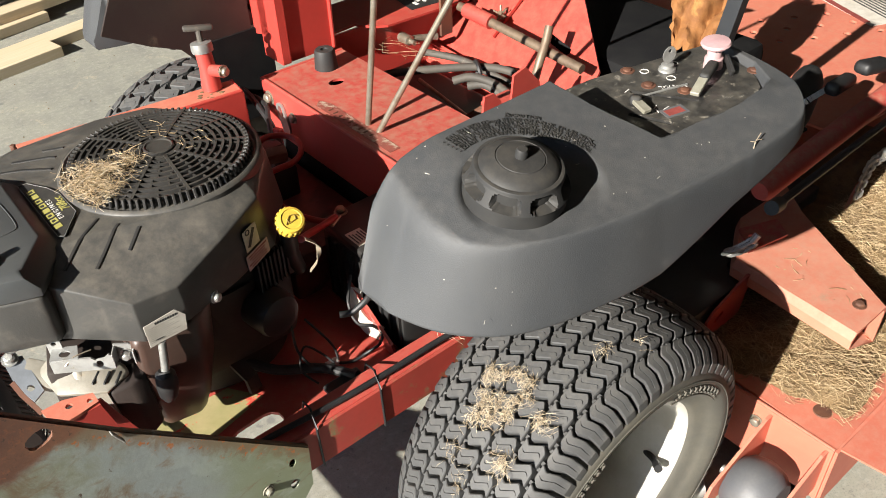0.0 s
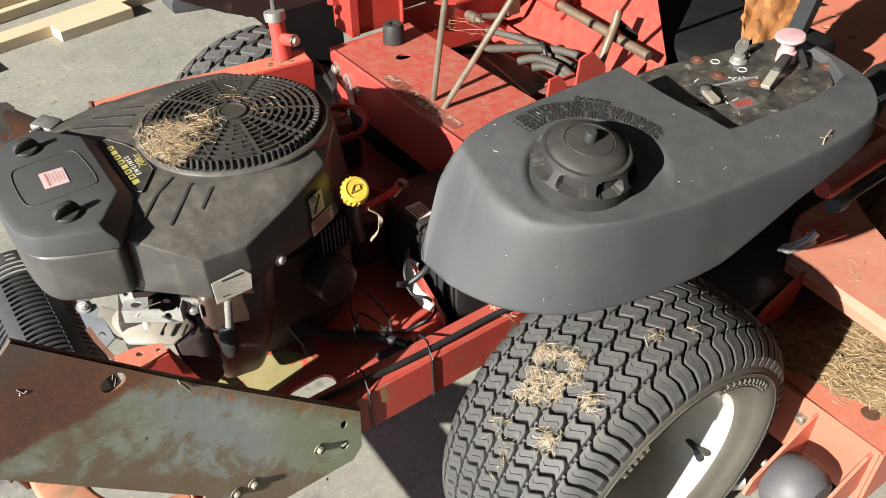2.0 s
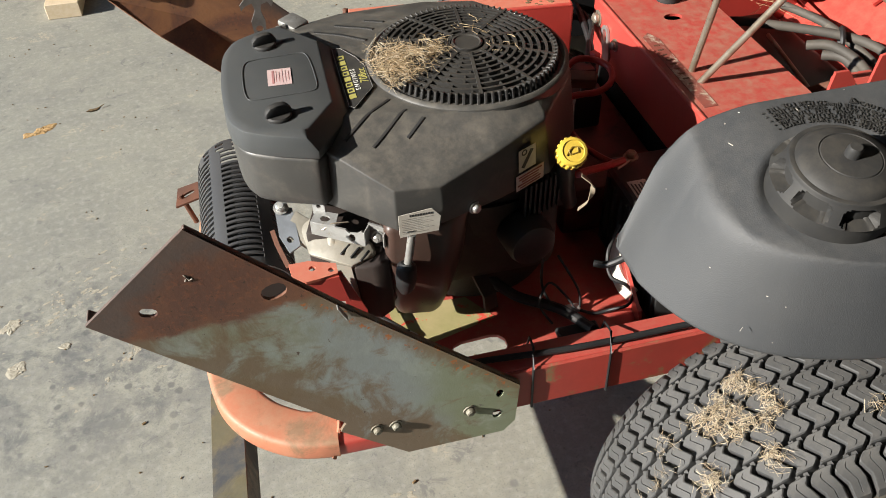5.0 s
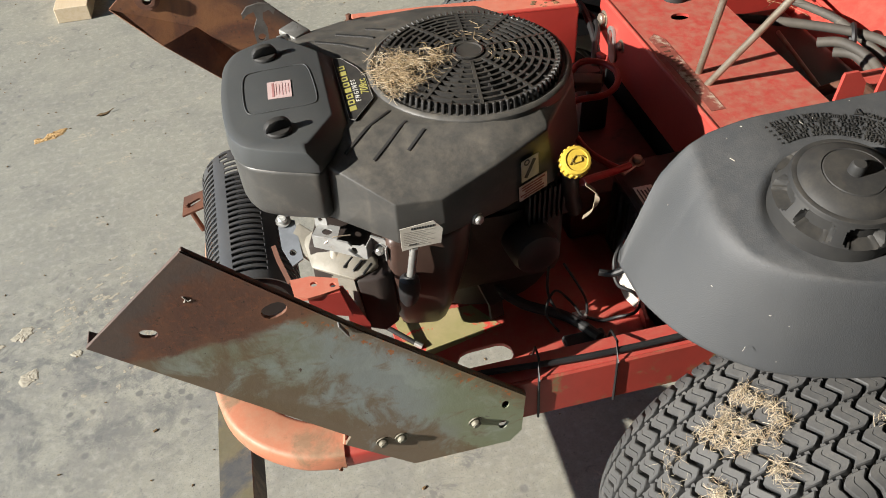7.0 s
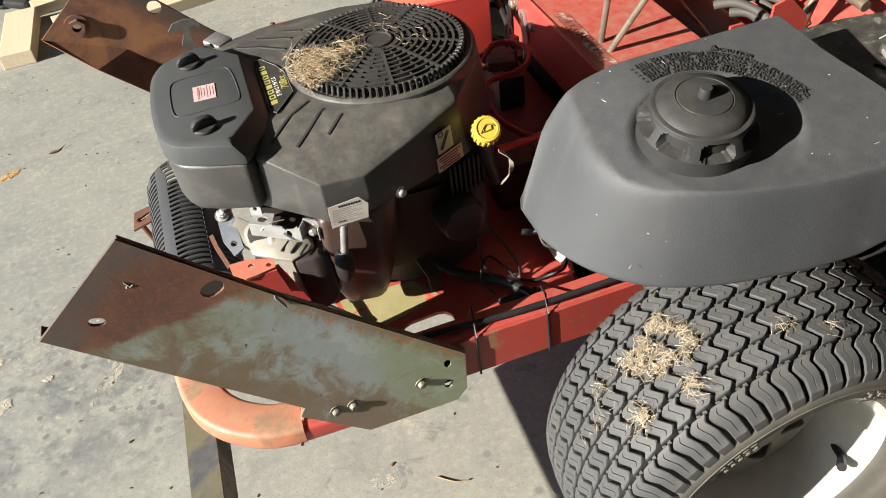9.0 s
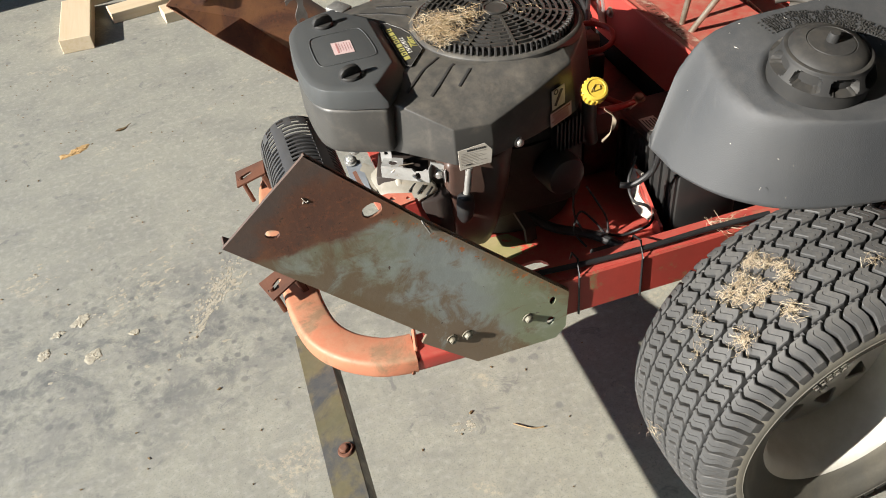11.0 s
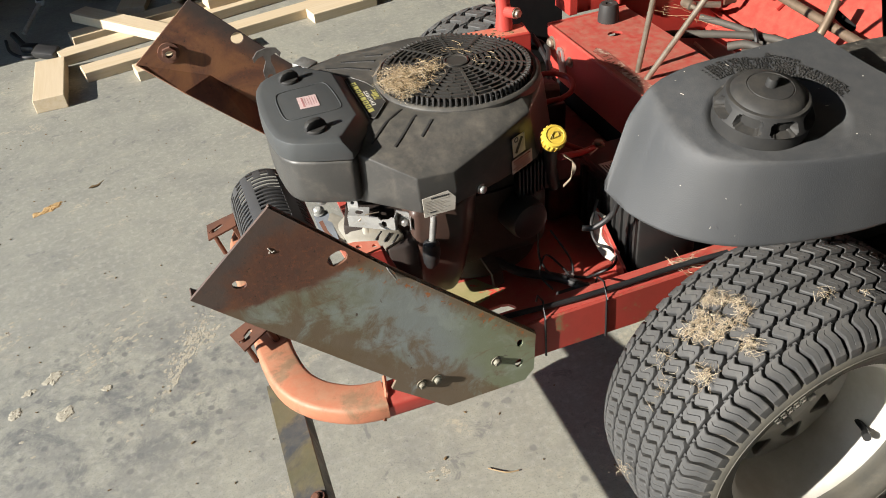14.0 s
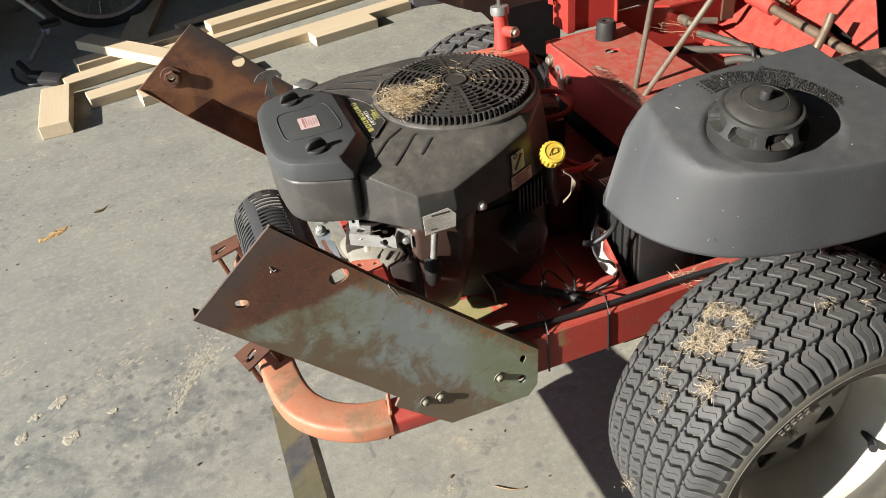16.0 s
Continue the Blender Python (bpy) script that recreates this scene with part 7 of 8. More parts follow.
tube(b, [(0.489, 0.824, 0.607), (0.56, 0.80, 0.6)], 0.008, 10)
part("shelf_stud", b, steel_rod, shelf)
b = span(bmesh.new(), (0.30, 0.20, 0.30), (0.70, 0.86, 0.40), 0.01, 1)
part("transmission_guard", b, black_steel, mower, "dark guard deep in the frame")
b = span(bmesh.new(), (0.308, 0.43, 0.402), (0.525, 0.845, 0.545), 0.02, 2)
part("hydraulic_pump", b, black_steel, mower, "black pump housing in the shade below the hoses")
# out of sight, added to keep stray light off the floor below
part("transaxle", span(bmesh.new(), (0.0, 0.30, 0.16), (0.34, 0.82, 0.38), 0.03, 2), shade_black, mower, "unseen black drive housing, added to block light under the frame")
# pan and seat box coloured black to read as shade even in sun
part("belly_pan", span(bmesh.new(), (0.345, 0.14, 0.404), (1.12, 0.925, 0.412), 0.002, 1), shade_black, mower, "shade-black pan below the seat")
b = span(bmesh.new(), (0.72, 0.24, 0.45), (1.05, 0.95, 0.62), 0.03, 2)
part("seat_box", b, shade_black, mower, "seat box coloured near-black to read as shade")
# steering lever and foot platform ahead of the tank
b = sweep(bmesh.new(), [(0.715, 0.165, 0.70), (0.72, 0.160, 0.756), (0.72, 0.13, 0.93)], [(-0.014, -0.011), (0.014, -0.011), (0.014, 0.011), (-0.014, 0.011)], up=(1, 0, 0))
part("steering_lever", b, surface("dark_grey_tube", (0.03, 0.034, 0.038), None, 0.45), mower, "dark grey square steering lever", smooth=0)
pan_holes = [ring(1.44 + 0.085 * i, 0.42 - 0.05 * i + 0.08 * j, 0.011, 10) for i in range(4) for j in range(3)]
b = prism(bmesh.new(), Matrix.Translation((0, 0, 0.43)), [(1.10, 0.05), (2.1, 0.0), (2.1, 0.95), (1.10, 0.95)], 0.006, pan_holes)
pan = part("foot_platform", b, orange_paint, mower, "faded orange-red foot platform with drilled holes", smooth=0)
b = prism(bmesh.new(), Matrix.Translation((0, 0, 0.4365)), [(1.70, 0.30), (1.98, 0.18), (2.08, 0.42), (1.80, 0.54)], 0.001)
sticker = part("safety_sticker", b, label_white, pan, "white safety sticker with rows of print", smooth=0)
b = bmesh.new()
for i in range(8):
    box(b, pose(1.80 + 0.02 * i, 0.34 + 0.012 * i, 0.438, 0, 0, 66), (0.2 - 0.03 * (i % 3), 0.006, 0.0005))
part("fine_print", b, ink_dark, sticker, smooth=0)
b = box(bmesh.new(), pose(1.76, 0.42, 0.4382, 0, 0, 66), (0.22, 0.02, 0.0005))
part("red_stripe", b, ink_red, sticker, smooth=0)
b = tube(bmesh.new(), [(0.705, 0.016, 0.488), (0.715, 0.016, 0.488), (1.35, 0.045, 0.49)], 0.024, 16, taper=[0.75, 1.0, 1.0])
part("lift_tube", b, dirty_red_paint, mower, "red tube in the shade below the tank")
b = tube(bmesh.new(), [(0.63, -0.05, 0.516), (1.30, 0.0, 0.47)], 0.008, 10)
tube(b, [(0.625, -0.052, 0.523), (0.665, -0.046, 0.511)], 0.014, 12)
part("control_rod", b, black_steel, mower)
b = lathe(bmesh.new(), pose(1.02, 0.13, 0.53, 0, 80, 20), [(0.03, -0.09), (0.034, -0.06), (0.034, 0.06), (0.026, 0.09)], 18)
box(b, pose(1.11, 0.092, 0.545, 0, 12, 10), (0.14, 0.034, 0.03), 0.012, 3)
box(b, pose(1.20, 0.072, 0.565, 0, 10, -6), (0.10, 0.04, 0.03), 0.012, 3)
grip = part("height_lever", b, black_rubber, mower, "black rubber grip with white marks")
b = bmesh.new()
for i in range(7):
    box(b, pose(0.97 + 0.016 * i, 0.098, 0.548, 40, 0, 10 * (i % 3)), (0.0016, 0.012, 0.02))
part("grip_mark", b, ink_white, grip, smooth=0)

# -- cutting deck ahead of the tyre --
b = bmesh.new()
prism(b, Matrix.Translation((0, 0, 0.195)), [(0.512, -0.33), (0.535, 0.1), (0.535, 1.1), (1.75, 1.1), (1.75, -0.12), (1.2, -0.36)], 0.005)
span(b, (0.507, -0.33, 0.06), (0.513, 1.1, 0.199))
deck = part("deck_shell", b, orange_paint, mower, "sun-faded orange-red mower deck", smooth=0)
b = tube(bmesh.new(), [(0.512, -0.33, 0.196), (0.512, 0.3, 0.196)], 0.005, 10)
part("rolled_edge", b, orange_paint, deck)
b = prism(bmesh.new(), Matrix.Translation((0, -0.331, 0)) @ FACE, [(0.508, 0.05), (0.92, 0.05), (0.92, 0.225), (0.508, 0.2)], 0.006)
part("deck_side", b, orange_paint, deck, smooth=0)
b = prism(bmesh.new(), Matrix.Translation((0, 0, 0.203)), [(0.54, -0.55), (0.93, -0.55), (0.93, -0.337), (0.513, -0.337)], 0.004)
part("discharge_chute", b, orange_paint, deck, "faded red discharge chute", smooth=0)
b = bmesh.new()
rings = []
for x0, y, w in ((0.650, -0.25, 0.127), (0.672, 0.02, 0.265), (0.80, 0.095, 0.20)):
    rings.append([(x0, y, 0.296), (x0 + 0.001, y, 0.316), (x0 + 0.013, y, 0.33), (x0 + w - 0.008, y, 0.33), (x0 + w, y, 0.322), (x0 + w, y, 0.235)])
inner = [[(x + (0.006 if k < 3 else -0.006), y, z - (0.006 if 0 < k < 5 else 0)) for k, (x, y, z) in enumerate(rg)] for rg in rings]
skin(b, [inner[2], inner[1], inner[0], rings[0], rings[1], rings[2]], caps=False)
bmesh.ops.recalc_face_normals(b, faces=b.faces)
arm = part("deck_arm", b, bleached_paint, deck, "broad folded hanger arm on the deck", smooth=20)
# black block added where only deep shade lies between tank and deck
b = prism(bmesh.new(), Matrix.Translation((0, 0, 0.20)), [(0.44, -0.010), (0.655, -0.010), (0.70, 0.045), (1.1, 0.065), (1.1, 0.6), (0.44, 0.6)], 0.095, r=0.004)
part("belt_cover", b, black_steel, deck, "added black block in place of the deep shade below the tank")
b = prism(bmesh.new(), upright(-0.018), [(0.545, 0.225), (0.66, 0.225), (0.685, 0.318), (0.665, 0.326), (0.56, 0.285), (0.545, 0.27)], 0.005, [slot(0.585, 0.262, 0.03, 0.010, 30)])
part("hanger_plate", b, red_paint, deck, "red slotted hanger plate in the shade", smooth=0)
part("arm_bolt", bolt(bmesh.new(), Matrix.Translation((0.735, -0.215, 0.331)), 0.0095, 0.006), rust_steel, arm)
for y in (-0.205, -0.316):
    m = Matrix.Translation((0, y, 0)) @ FACE
    b = prism(bmesh.new(), m, [(0.51, 0.085), (0.51, 0.192), (0.49, 0.192), (0.34, 0.125), (0.325, 0.095), (0.345, 0.075)], 0.006)
    part("roller_fork", b, orange_paint, deck, smooth=0)
b = lathe(bmesh.new(), pose(0.405, -0.316 + 0.006, 0.105, -90, 0, 0), [(0.012, 0.006), (0.045, 0.008), (0.058, 0.022), (0.064, 0.045), (0.064, 0.058), (0.058, 0.082), (0.045, 0.096), (0.012, 0.098)], 40)
part("anti_scalp_roller", b, grey_roller, deck, "scuffed dark grey plastic roller")
b = tube(bmesh.new(), [(0.405, -0.335, 0.105), (0.405, -0.19, 0.105)], 0.009, 12)
part("roller_axle", b, zinc, deck)
b = tube(bmesh.new(), [(0.35, -0.19, 0.10), (0.16, -0.02, 0.05)], 0.02, 14)
part("gauge_pipe", b, zinc, deck)
b = bolt(bmesh.new(), pose(0.507, -0.185, 0.155, 0, -90, 0), 0.0105, 0.009)
part("deck_bolt", b, steel_rod, deck)
b = lathe(bmesh.new(), Matrix.Translation((0.575, -0.268, 0.2001)), [(0.017, 0.0), (0.016, 0.002), (0.0, 0.002)], 20)
part("deck_plug", b, rust_steel, deck)
b = prism(bmesh.new(), Matrix.Translation((0, -0.02, 0)) @ pose(0, 0, 0, 90, 0, 14), [(0.56, 0.2), (0.68, 0.2), (0.70, 0.29), (0.66, 0.31), (0.60, 0.25)], 0.006)
part("hanger_lug", b, red_paint, deck, smooth=0)
b = prism(bmesh.new(), Matrix.Translation((1.10, 0.0, 0.2)) @ pose(0, 0, 0, 90, 0, 10), [(-0.07, 0.0), (0.08, 0.0), (0.08, 0.10), (0.05, 0.105), (-0.03, 0.04), (-0.06, 0.03)], 0.006, [slot(0.03, 0.05, 0.05, 0.014, 40)])
part("hanger_lug", b, orange_paint, deck, smooth=0)


def chain(parent, points, r=0.013, wire=0.0035):
    pts = smooth_path(points, 4)
    for i, (p, q) in enumerate(zip(pts, pts[1:])):
        d = q - p
        m = frame3((p + q) / 2, d, Vector((0.2, 0.9, 0.3)) if i % 2 else Vector((0.7, -0.4, 0.6)))
        line = [(m @ Vector((x, y, 0))) for x, y in slot(0, 0, d.length + 2.6 * wire + r * 0.5, r * 1.3, 0, 5)]
        part("link", tube(bmesh.new(), line, wire, 6, closed=True), zinc, parent)


lift_chain = part("lift_chain", tube(bmesh.new(), [(1.07, -0.055, 0.46), (1.079, -0.05, 0.44)], 0.008, 8), zinc, mower, "short grey steel lift chain")
chain(lift_chain, [(1.079, -0.050, 0.44), (1.100, -0.028, 0.40), (1.115, -0.017, 0.35), (1.131, -0.009, 0.29)])
short_chain = part("lift_chain", tube(bmesh.new(), [(0.685, -0.012, 0.410), (0.675, -0.008, 0.395)], 0.008, 8), zinc, mower)
chain(short_chain, [(0.678, -0.008, 0.392), (0.666, 0.008, 0.372), (0.662, 0.030, 0.352)], 0.012, 0.0042)
b = prism(bmesh.new(), Matrix.Translation((0.745, 0.012, 0.362)) @ pose(0, 0, 0, 12, -6, -20), [(-0.045, -0.028), (0.05, -0.022), (0.055, 0.022), (-0.03, 0.03)], 0.006, [ring(-0.02, 0.0, 0.008, 14)])
part("hanger_plate", b, dirty_red_paint, mower)

# ---- dry grass: loose blades lying on the machine ----
def blades(bm, count, place, length, width, spread=0.35, seed=1):
    """Bent three-sided blades. place(random) gives a spot and its upward way."""
    rnd = random.Random(seed)
    verts, faces = [], []
    for _ in range(count):
        spot, up = place(rnd)
        spot, up = Vector(spot), Vector(up).normalized()
        a = rnd.uniform(0, 2 * math.pi)
        side = up.orthogonal().normalized()
        flat = side * math.cos(a) + up.cross(side) * math.sin(a)
        d = (flat + up * rnd.gauss(0.05, spread)).normalized()
        l, w = rnd.uniform(*length), width * rnd.uniform(0.6, 1.3)
        bend = (up.cross(d) * rnd.gauss(0, 0.45) + up * rnd.gauss(0, 0.2)) * l
        pts = [spot - d * l / 2, spot + bend * 0.45, spot + d * l / 2]
        u, v = d.orthogonal().normalized(), d.cross(d.orthogonal()).normalized()
        start = len(verts)
        for i, p in enumerate(pts):
            k = w * (1.0 if i < 2 else 0.55)
            for j in range(3):
                t = 2.094 * j
                verts.append(p + u * (k * math.cos(t)) + v * (k * 0.6 * math.sin(t)))
        for i in range(2):
            for j in range(3):
                s = start + 3 * i
                faces.append((s + j, s + (j + 1) % 3, s + 3 + (j + 1) % 3, s + 3 + j))
        faces.append((start + 2, start + 1, start))
        faces.append((start + 6, start + 7, start + 8))
    me = bpy.data.meshes.new("tmp")
    me.from_pydata([tuple(v) for v in verts], [], faces)
    bm.from_mesh(me)
    bpy.data.meshes.remove(me)
    return bm


def on_screen(rnd):
    while True:
        x, y = (rnd.gauss(-0.352, 0.021), rnd.gauss(0.434, 0.027)) if rnd.random() < 0.8 else (rnd.uniform(-0.36, -0.275), rnd.gauss(0.448, 0.011))
        dx, dy = x - FAN.x, y - FAN.y
        r = math.hypot(dx, dy)
        if 0.02 < r < 0.146 and dx < -0.01 and abs(dy + 0.020) < 0.36 * abs(dx) + 0.020 and noise.noise((x * 55, y * 55, 1.7)) > -0.22 - 3 * (abs(dx) - 0.05):
            return (x, y, dome(r) + rnd.uniform(0.001, 0.012)), UP


solid("grass_clippings", blades(bmesh.new(), 420, on_screen, (0.008, 0.028), 0.00036, 0.4, 43), straw_pale, "pale dry grass blades on top of the clump on the fan screen", "grass", kind="stuff", smooth=0)
solid("grass_clippings", blades(bmesh.new(), 900, on_screen, (0.006, 0.026), 0.0003, 0.4, 3), straw, "clump of dry grass clippings on the fan screen", "grass", kind="stuff", smooth=0)


def screen_strays(rnd):
    a, r = rnd.choice((rnd.gauss(0.95, 0.35), rnd.gauss(-0.3, 0.3), rnd.gauss(2.2, 0.5))), rnd.uniform(0.035, 0.075)
    return (FAN.x + r * math.cos(a), FAN.y + r * math.sin(a), dome(r) + rnd.uniform(0.0, 0.004)), UP


solid("grass_clippings", blades(bmesh.new(), 26, screen_strays, (0.01, 0.035), 0.0004, 0.15, 4), straw, "stray dry grass on the fan screen", "grass", kind="stuff", smooth=0)


def on_tyre(x, y, spread_x, spread_y, lift=0.008):
    def place(rnd):
        px, py = rnd.gauss(x, spread_x), rnd.gauss(y, spread_y)
        reach = max(0.0, (TYRE_R + 0.001) ** 2 - (px - HUB.x) ** 2)
        up = Vector((px - HUB.x, 0, math.sqrt(reach)))
        return Vector((px, py, HUB.z + math.sqrt(reach))) + up.normalized() * rnd.uniform(0.0, lift), up
    return place


for x, y, sx, sy, n, seed in ((-0.050, -0.135, 0.006, 0.008, 70, 12), (-0.108, -0.124, 0.006, 0.009, 90, 13), (-0.130, -0.052, 0.006, 0.007, 24, 14), (-0.205, -0.085, 0.007, 0.008, 26, 15), (0.072, -0.128, 0.008, 0.006, 22, 16), (-0.150, -0.080, 0.008, 0.004, 24, 17), (-0.036, -0.026, 0.004, 0.004, 16, 19), (0.120, -0.150, 0.006, 0.006, 10, 20)):
    solid("straw_tuft", blades(bmesh.new(), n, on_tyre(x, y, sx, sy), (0.006, 0.024), 0.00034, 0.16, seed), straw_pale, "pale straw scraps lying on the tyre tread", "straw", "straw tufts on the tyre", kind="stuff", smooth=0)
MAT_OF_STRAW = [(-0.092, -0.050), (-0.084, -0.070), (-0.070, -0.088), (-0.076, -0.058), (-0.062, -0.064), (-0.058, -0.086), (-0.066, -0.044), (-0.046, -0.034), (-0.034, -0.048), (-0.020, -0.066), (-0.024, -0.086), (-0.040, -0.096)]


def straw_mat(rnd):
    x, y = rnd.choice(MAT_OF_STRAW)
    return on_tyre(x, y, 0.006, 0.006, 0.009)(rnd)


solid("straw_tuft", blades(bmesh.new(), 680, straw_mat, (0.004, 0.02), 0.00036, 0.16, 11), straw_pale, "matted clump of pale straw lying on the tyre tread", "straw", "straw tufts on the tyre", kind="stuff", smooth=0)


def heap_height(x, y):
    edge = ease(0.53, 0.62, x + 0.25 * (y + 0.15) + 0.03 * noise.noise((x * 18, y * 18, 2.2))) * ease(-0.34, -0.27, y - 0.1 * (x - 0.6))
    return 0.19 + 0.012 * noise.noise((x * 23, y * 23, 0.8)) * edge + 0.055 * edge * (0.7 + 0.6 * noise.noise((x * 7, y * 7, 0.3))) + 0.05 * ease(0.85, 1.15, x) * edge


b = bmesh.new()
nx, ny = 46, 30
vs = [[b.verts.new((0.53 + 0.95 * i / nx, -0.335 + 0.5 * j / ny, heap_height(0.53 + 0.95 * i / nx, -0.335 + 0.5 * j / ny) + 0.0005)) for j in range(ny + 1)] for i in range(nx + 1)]
for i in range(nx):
    for j in range(ny):
        b.faces.new((vs[i][j], vs[i + 1][j], vs[i + 1][j + 1], vs[i][j + 1]))


def on_deck(rnd):
    while True:
        x, y = rnd.uniform(0.54, 1.42), rnd.uniform(-0.33, 0.01)
        h = heap_height(x, y)
        if h > 0.192 + 0.010 * rnd.random():
            return (x, y, h + rnd.uniform(0.0, 0.012)), (0, 0, 1)


solid("cut_grass", b, straw_dark, "heap of dry cut grass matted on the mower deck", "grass", kind="stuff")
solid("loose_straw", blades(bmesh.new(), 9500, on_deck, (0.012, 0.05), 0.0005, 0.3, 21), straw, "loose dry straw strewn over the mower deck", "straw", kind="stuff", smooth=0)


def rail_litter(rnd):
    return (rnd.gauss(0.035, 0.018), rnd.gauss(0.135, 0.010), 0.466 + rnd.uniform(0, 0.012)), UP


solid("grass_clippings", blades(bmesh.new(), 46, rail_litter, (0.012, 0.04), 0.00045, 0.5, 31), straw_pale, "dry grass caught on the side rail", "grass", kind="stuff", smooth=0)


def arm_litter(rnd):
    return (rnd.uniform(0.72, 0.84), rnd.uniform(-0.22, -0.05), 0.3315), UP


solid("grass_clippings", blades(bmesh.new(), 14, arm_litter, (0.02, 0.05), 0.0007, 0.03, 32), straw, "single dry blades on the deck arm", "grass", kind="stuff", smooth=0)


def seat_litter(rnd):
    return (rnd.uniform(0.4, 0.5), rnd.uniform(0.72, 0.85), 0.60 + rnd.uniform(0, 0.01)), UP


solid("grass_clippings", blades(bmesh.new(), 14, seat_litter, (0.03, 0.09), 0.0004, 0.1, 33), straw, "long dry blades behind the cross beam", "grass", kind="stuff", smooth=0)
rnd = random.Random(8)
b = bmesh.new()
for i in range(85):
    x, y = rnd.uniform(-0.17, 0.40), rnd.uniform(-0.16, 0.07)
    z = tank_height(x, y, True)
    if math.hypot(x - CAP.x, y - CAP.y) < 0.09 or (x > 0.13 and y > -0.13):
        continue
    l = rnd.choice((0.0009, 0.0011, 0.0014, 0.0018, 0.006))
    box(b, pose(x, y, z + 0.0008, 0, 0, rnd.uniform(0, 180)), (l, 0.0005, 0.0005))
solid("straw_specks", b, label_white, "tiny pale straw specks on the grey tank", "straw", kind="stuff", smooth=0)
tx, ty = 0.268, -0.1765
tz = tank_height(tx, ty, True) + 0.002
b = tube(bmesh.new(), [(tx - 0.008, ty - 0.002, tz - 0.006), (tx, ty + 0.002, tz + 0.004), (tx + 0.017, ty + 0.006, tz + 0.008)], 0.0008, 6)
tube(b, [(tx, ty + 0.002, tz + 0.004), (tx - 0.006, ty + 0.005, tz + 0.006)], 0.0007, 6)
tube(b, [(tx + 0.004, ty + 0.003, tz + 0.005), (tx + 0.013, ty + 0.001, tz + 0.003)], 0.0006, 6)
solid("twig", b, old_paper, "small grey-brown forked twig on the grey tank", "twig", smooth=30)

# ---- orange suede glove ahead of the controls ----
GLOVE_FOOT, GLOVE_TOP = (0.850, 0.312, 0.638), (0.985, 0.365, 0.800)
GLOVE_WAY = Vector((-0.45, 0.85, 0.10)).normalized()
GLOVE_OUT = (Vector(GLOVE_TOP) - Vector(GLOVE_FOOT)).cross(GLOVE_WAY).normalized()
b = bmesh.new()
nu, nv = 40, 28
grid = []
for i in range(nu + 1):
    u = i / nu
    spine = Vector(GLOVE_FOOT).lerp(Vector(GLOVE_TOP), u)
    row = []
    for j in range(nv + 1):
        v = j / nv - 0.5
        wide = 0.046 + 0.018 * math.sin(3.0 * u)
        finger = 0.028 * abs(math.sin(3 * math.pi * (v + 0.5))) * max(0.0, 1 - 5 * u)
        fold = 0.013 * math.sin(15 * v + 5.0 * u) * (0.5 + u) + 0.022 * noise.noise((5 * u, 5 * v, 0.4)) + 0.010 * noise.noise((14 * u, 9 * v, 1.4))
        p = spine + GLOVE_WAY * (v * 2 * wide) + GLOVE_OUT * (fold + 0.05 * (0.25 - v * v)) + (Vector(GLOVE_FOOT) - Vector(GLOVE_TOP)).normalized() * (finger - 0.02 * (4 * v * v))
        row.append(b.verts.new(p))
    grid.append(row)
for i in range(nu):
    for j in range(nv):
        b.faces.new((grid[i][j], grid[i][j + 1], grid[i + 1][j + 1], grid[i + 1][j]))
bmesh.ops.recalc_face_normals(b, faces=b.faces)
bmesh.ops.solidify(b, geom=b.faces[:], thickness=0.006)
solid("work_glove", b, orange_suede, "crumpled orange suede work glove on the seat box", "glove", smooth=60)

# ---- lumber in the shade line ----
def board(start, end, width, height, base, group="boards on the floor", label="pale pine board lying on the concrete"):
    p, q = Vector((*start, 0)), Vector((*end, 0))
    b = box(bmesh.new(), Matrix.Translation((0, 0, height / 2)), ((q - p).length, width, height), 0.002, 1)
    ob = new("timber", finish("timber", b, sawn_pine, 30))
    m = frame3(((p.x + q.x) / 2, (p.y + q.y) / 2, base), q - p, UP)
    ob.matrix_world = m
    return tagged(ob, label, "board", group)


board((-1.186, 2.41), (-1.180, 2.79), 0.115, 0.055, 0.0, label="short pale pine block lying apart on the concrete")
board((-1.15, 2.86), (0.30, 3.20), 0.092, 0.042, 0.0)
board((-1.06, 2.64), (0.42, 2.93), 0.092, 0.042, 0.0)
board((-0.86, 2.54), (-0.40, 2.62), 0.092, 0.042, 0.0)
board((-1.10, 3.05), (0.6, 3.42), 0.092, 0.042, 0.0)
board((-0.50, 3.06), (0.75, 3.33), 0.092, 0.042, 0.042, label="pale pine board stacked on other boards")
board((-0.09, 2.745), (0.215, 2.80), 0.092, 0.042, 0.0, label="short pale pine offcut on the concrete")
board((-1.05, 3.235), (-0.655, 2.725), 0.092, 0.042, 0.042, label="pale pine board laid across the others")
board((-0.83, 3.28), (-0.66, 3.95), 0.13, 0.03, 0.0, label="brown pine board in the shade")
board((-0.62, 3.20), (0.6, 3.62), 0.13, 0.042, 0.0)

# ---- bicycle in the shade ----
bike = thing("bicycle", (-1.2, 3.55, 0.0), "red bicycle standing in the garage shade", "bicycle")
way = Vector((-0.40, -0.10, 0)).normalized()
side = Vector((way.y, -way.x, 0)).normalized()
if side.y > 0:
    side = -side
axle = Vector((-0.90, 3.56, 0.34))
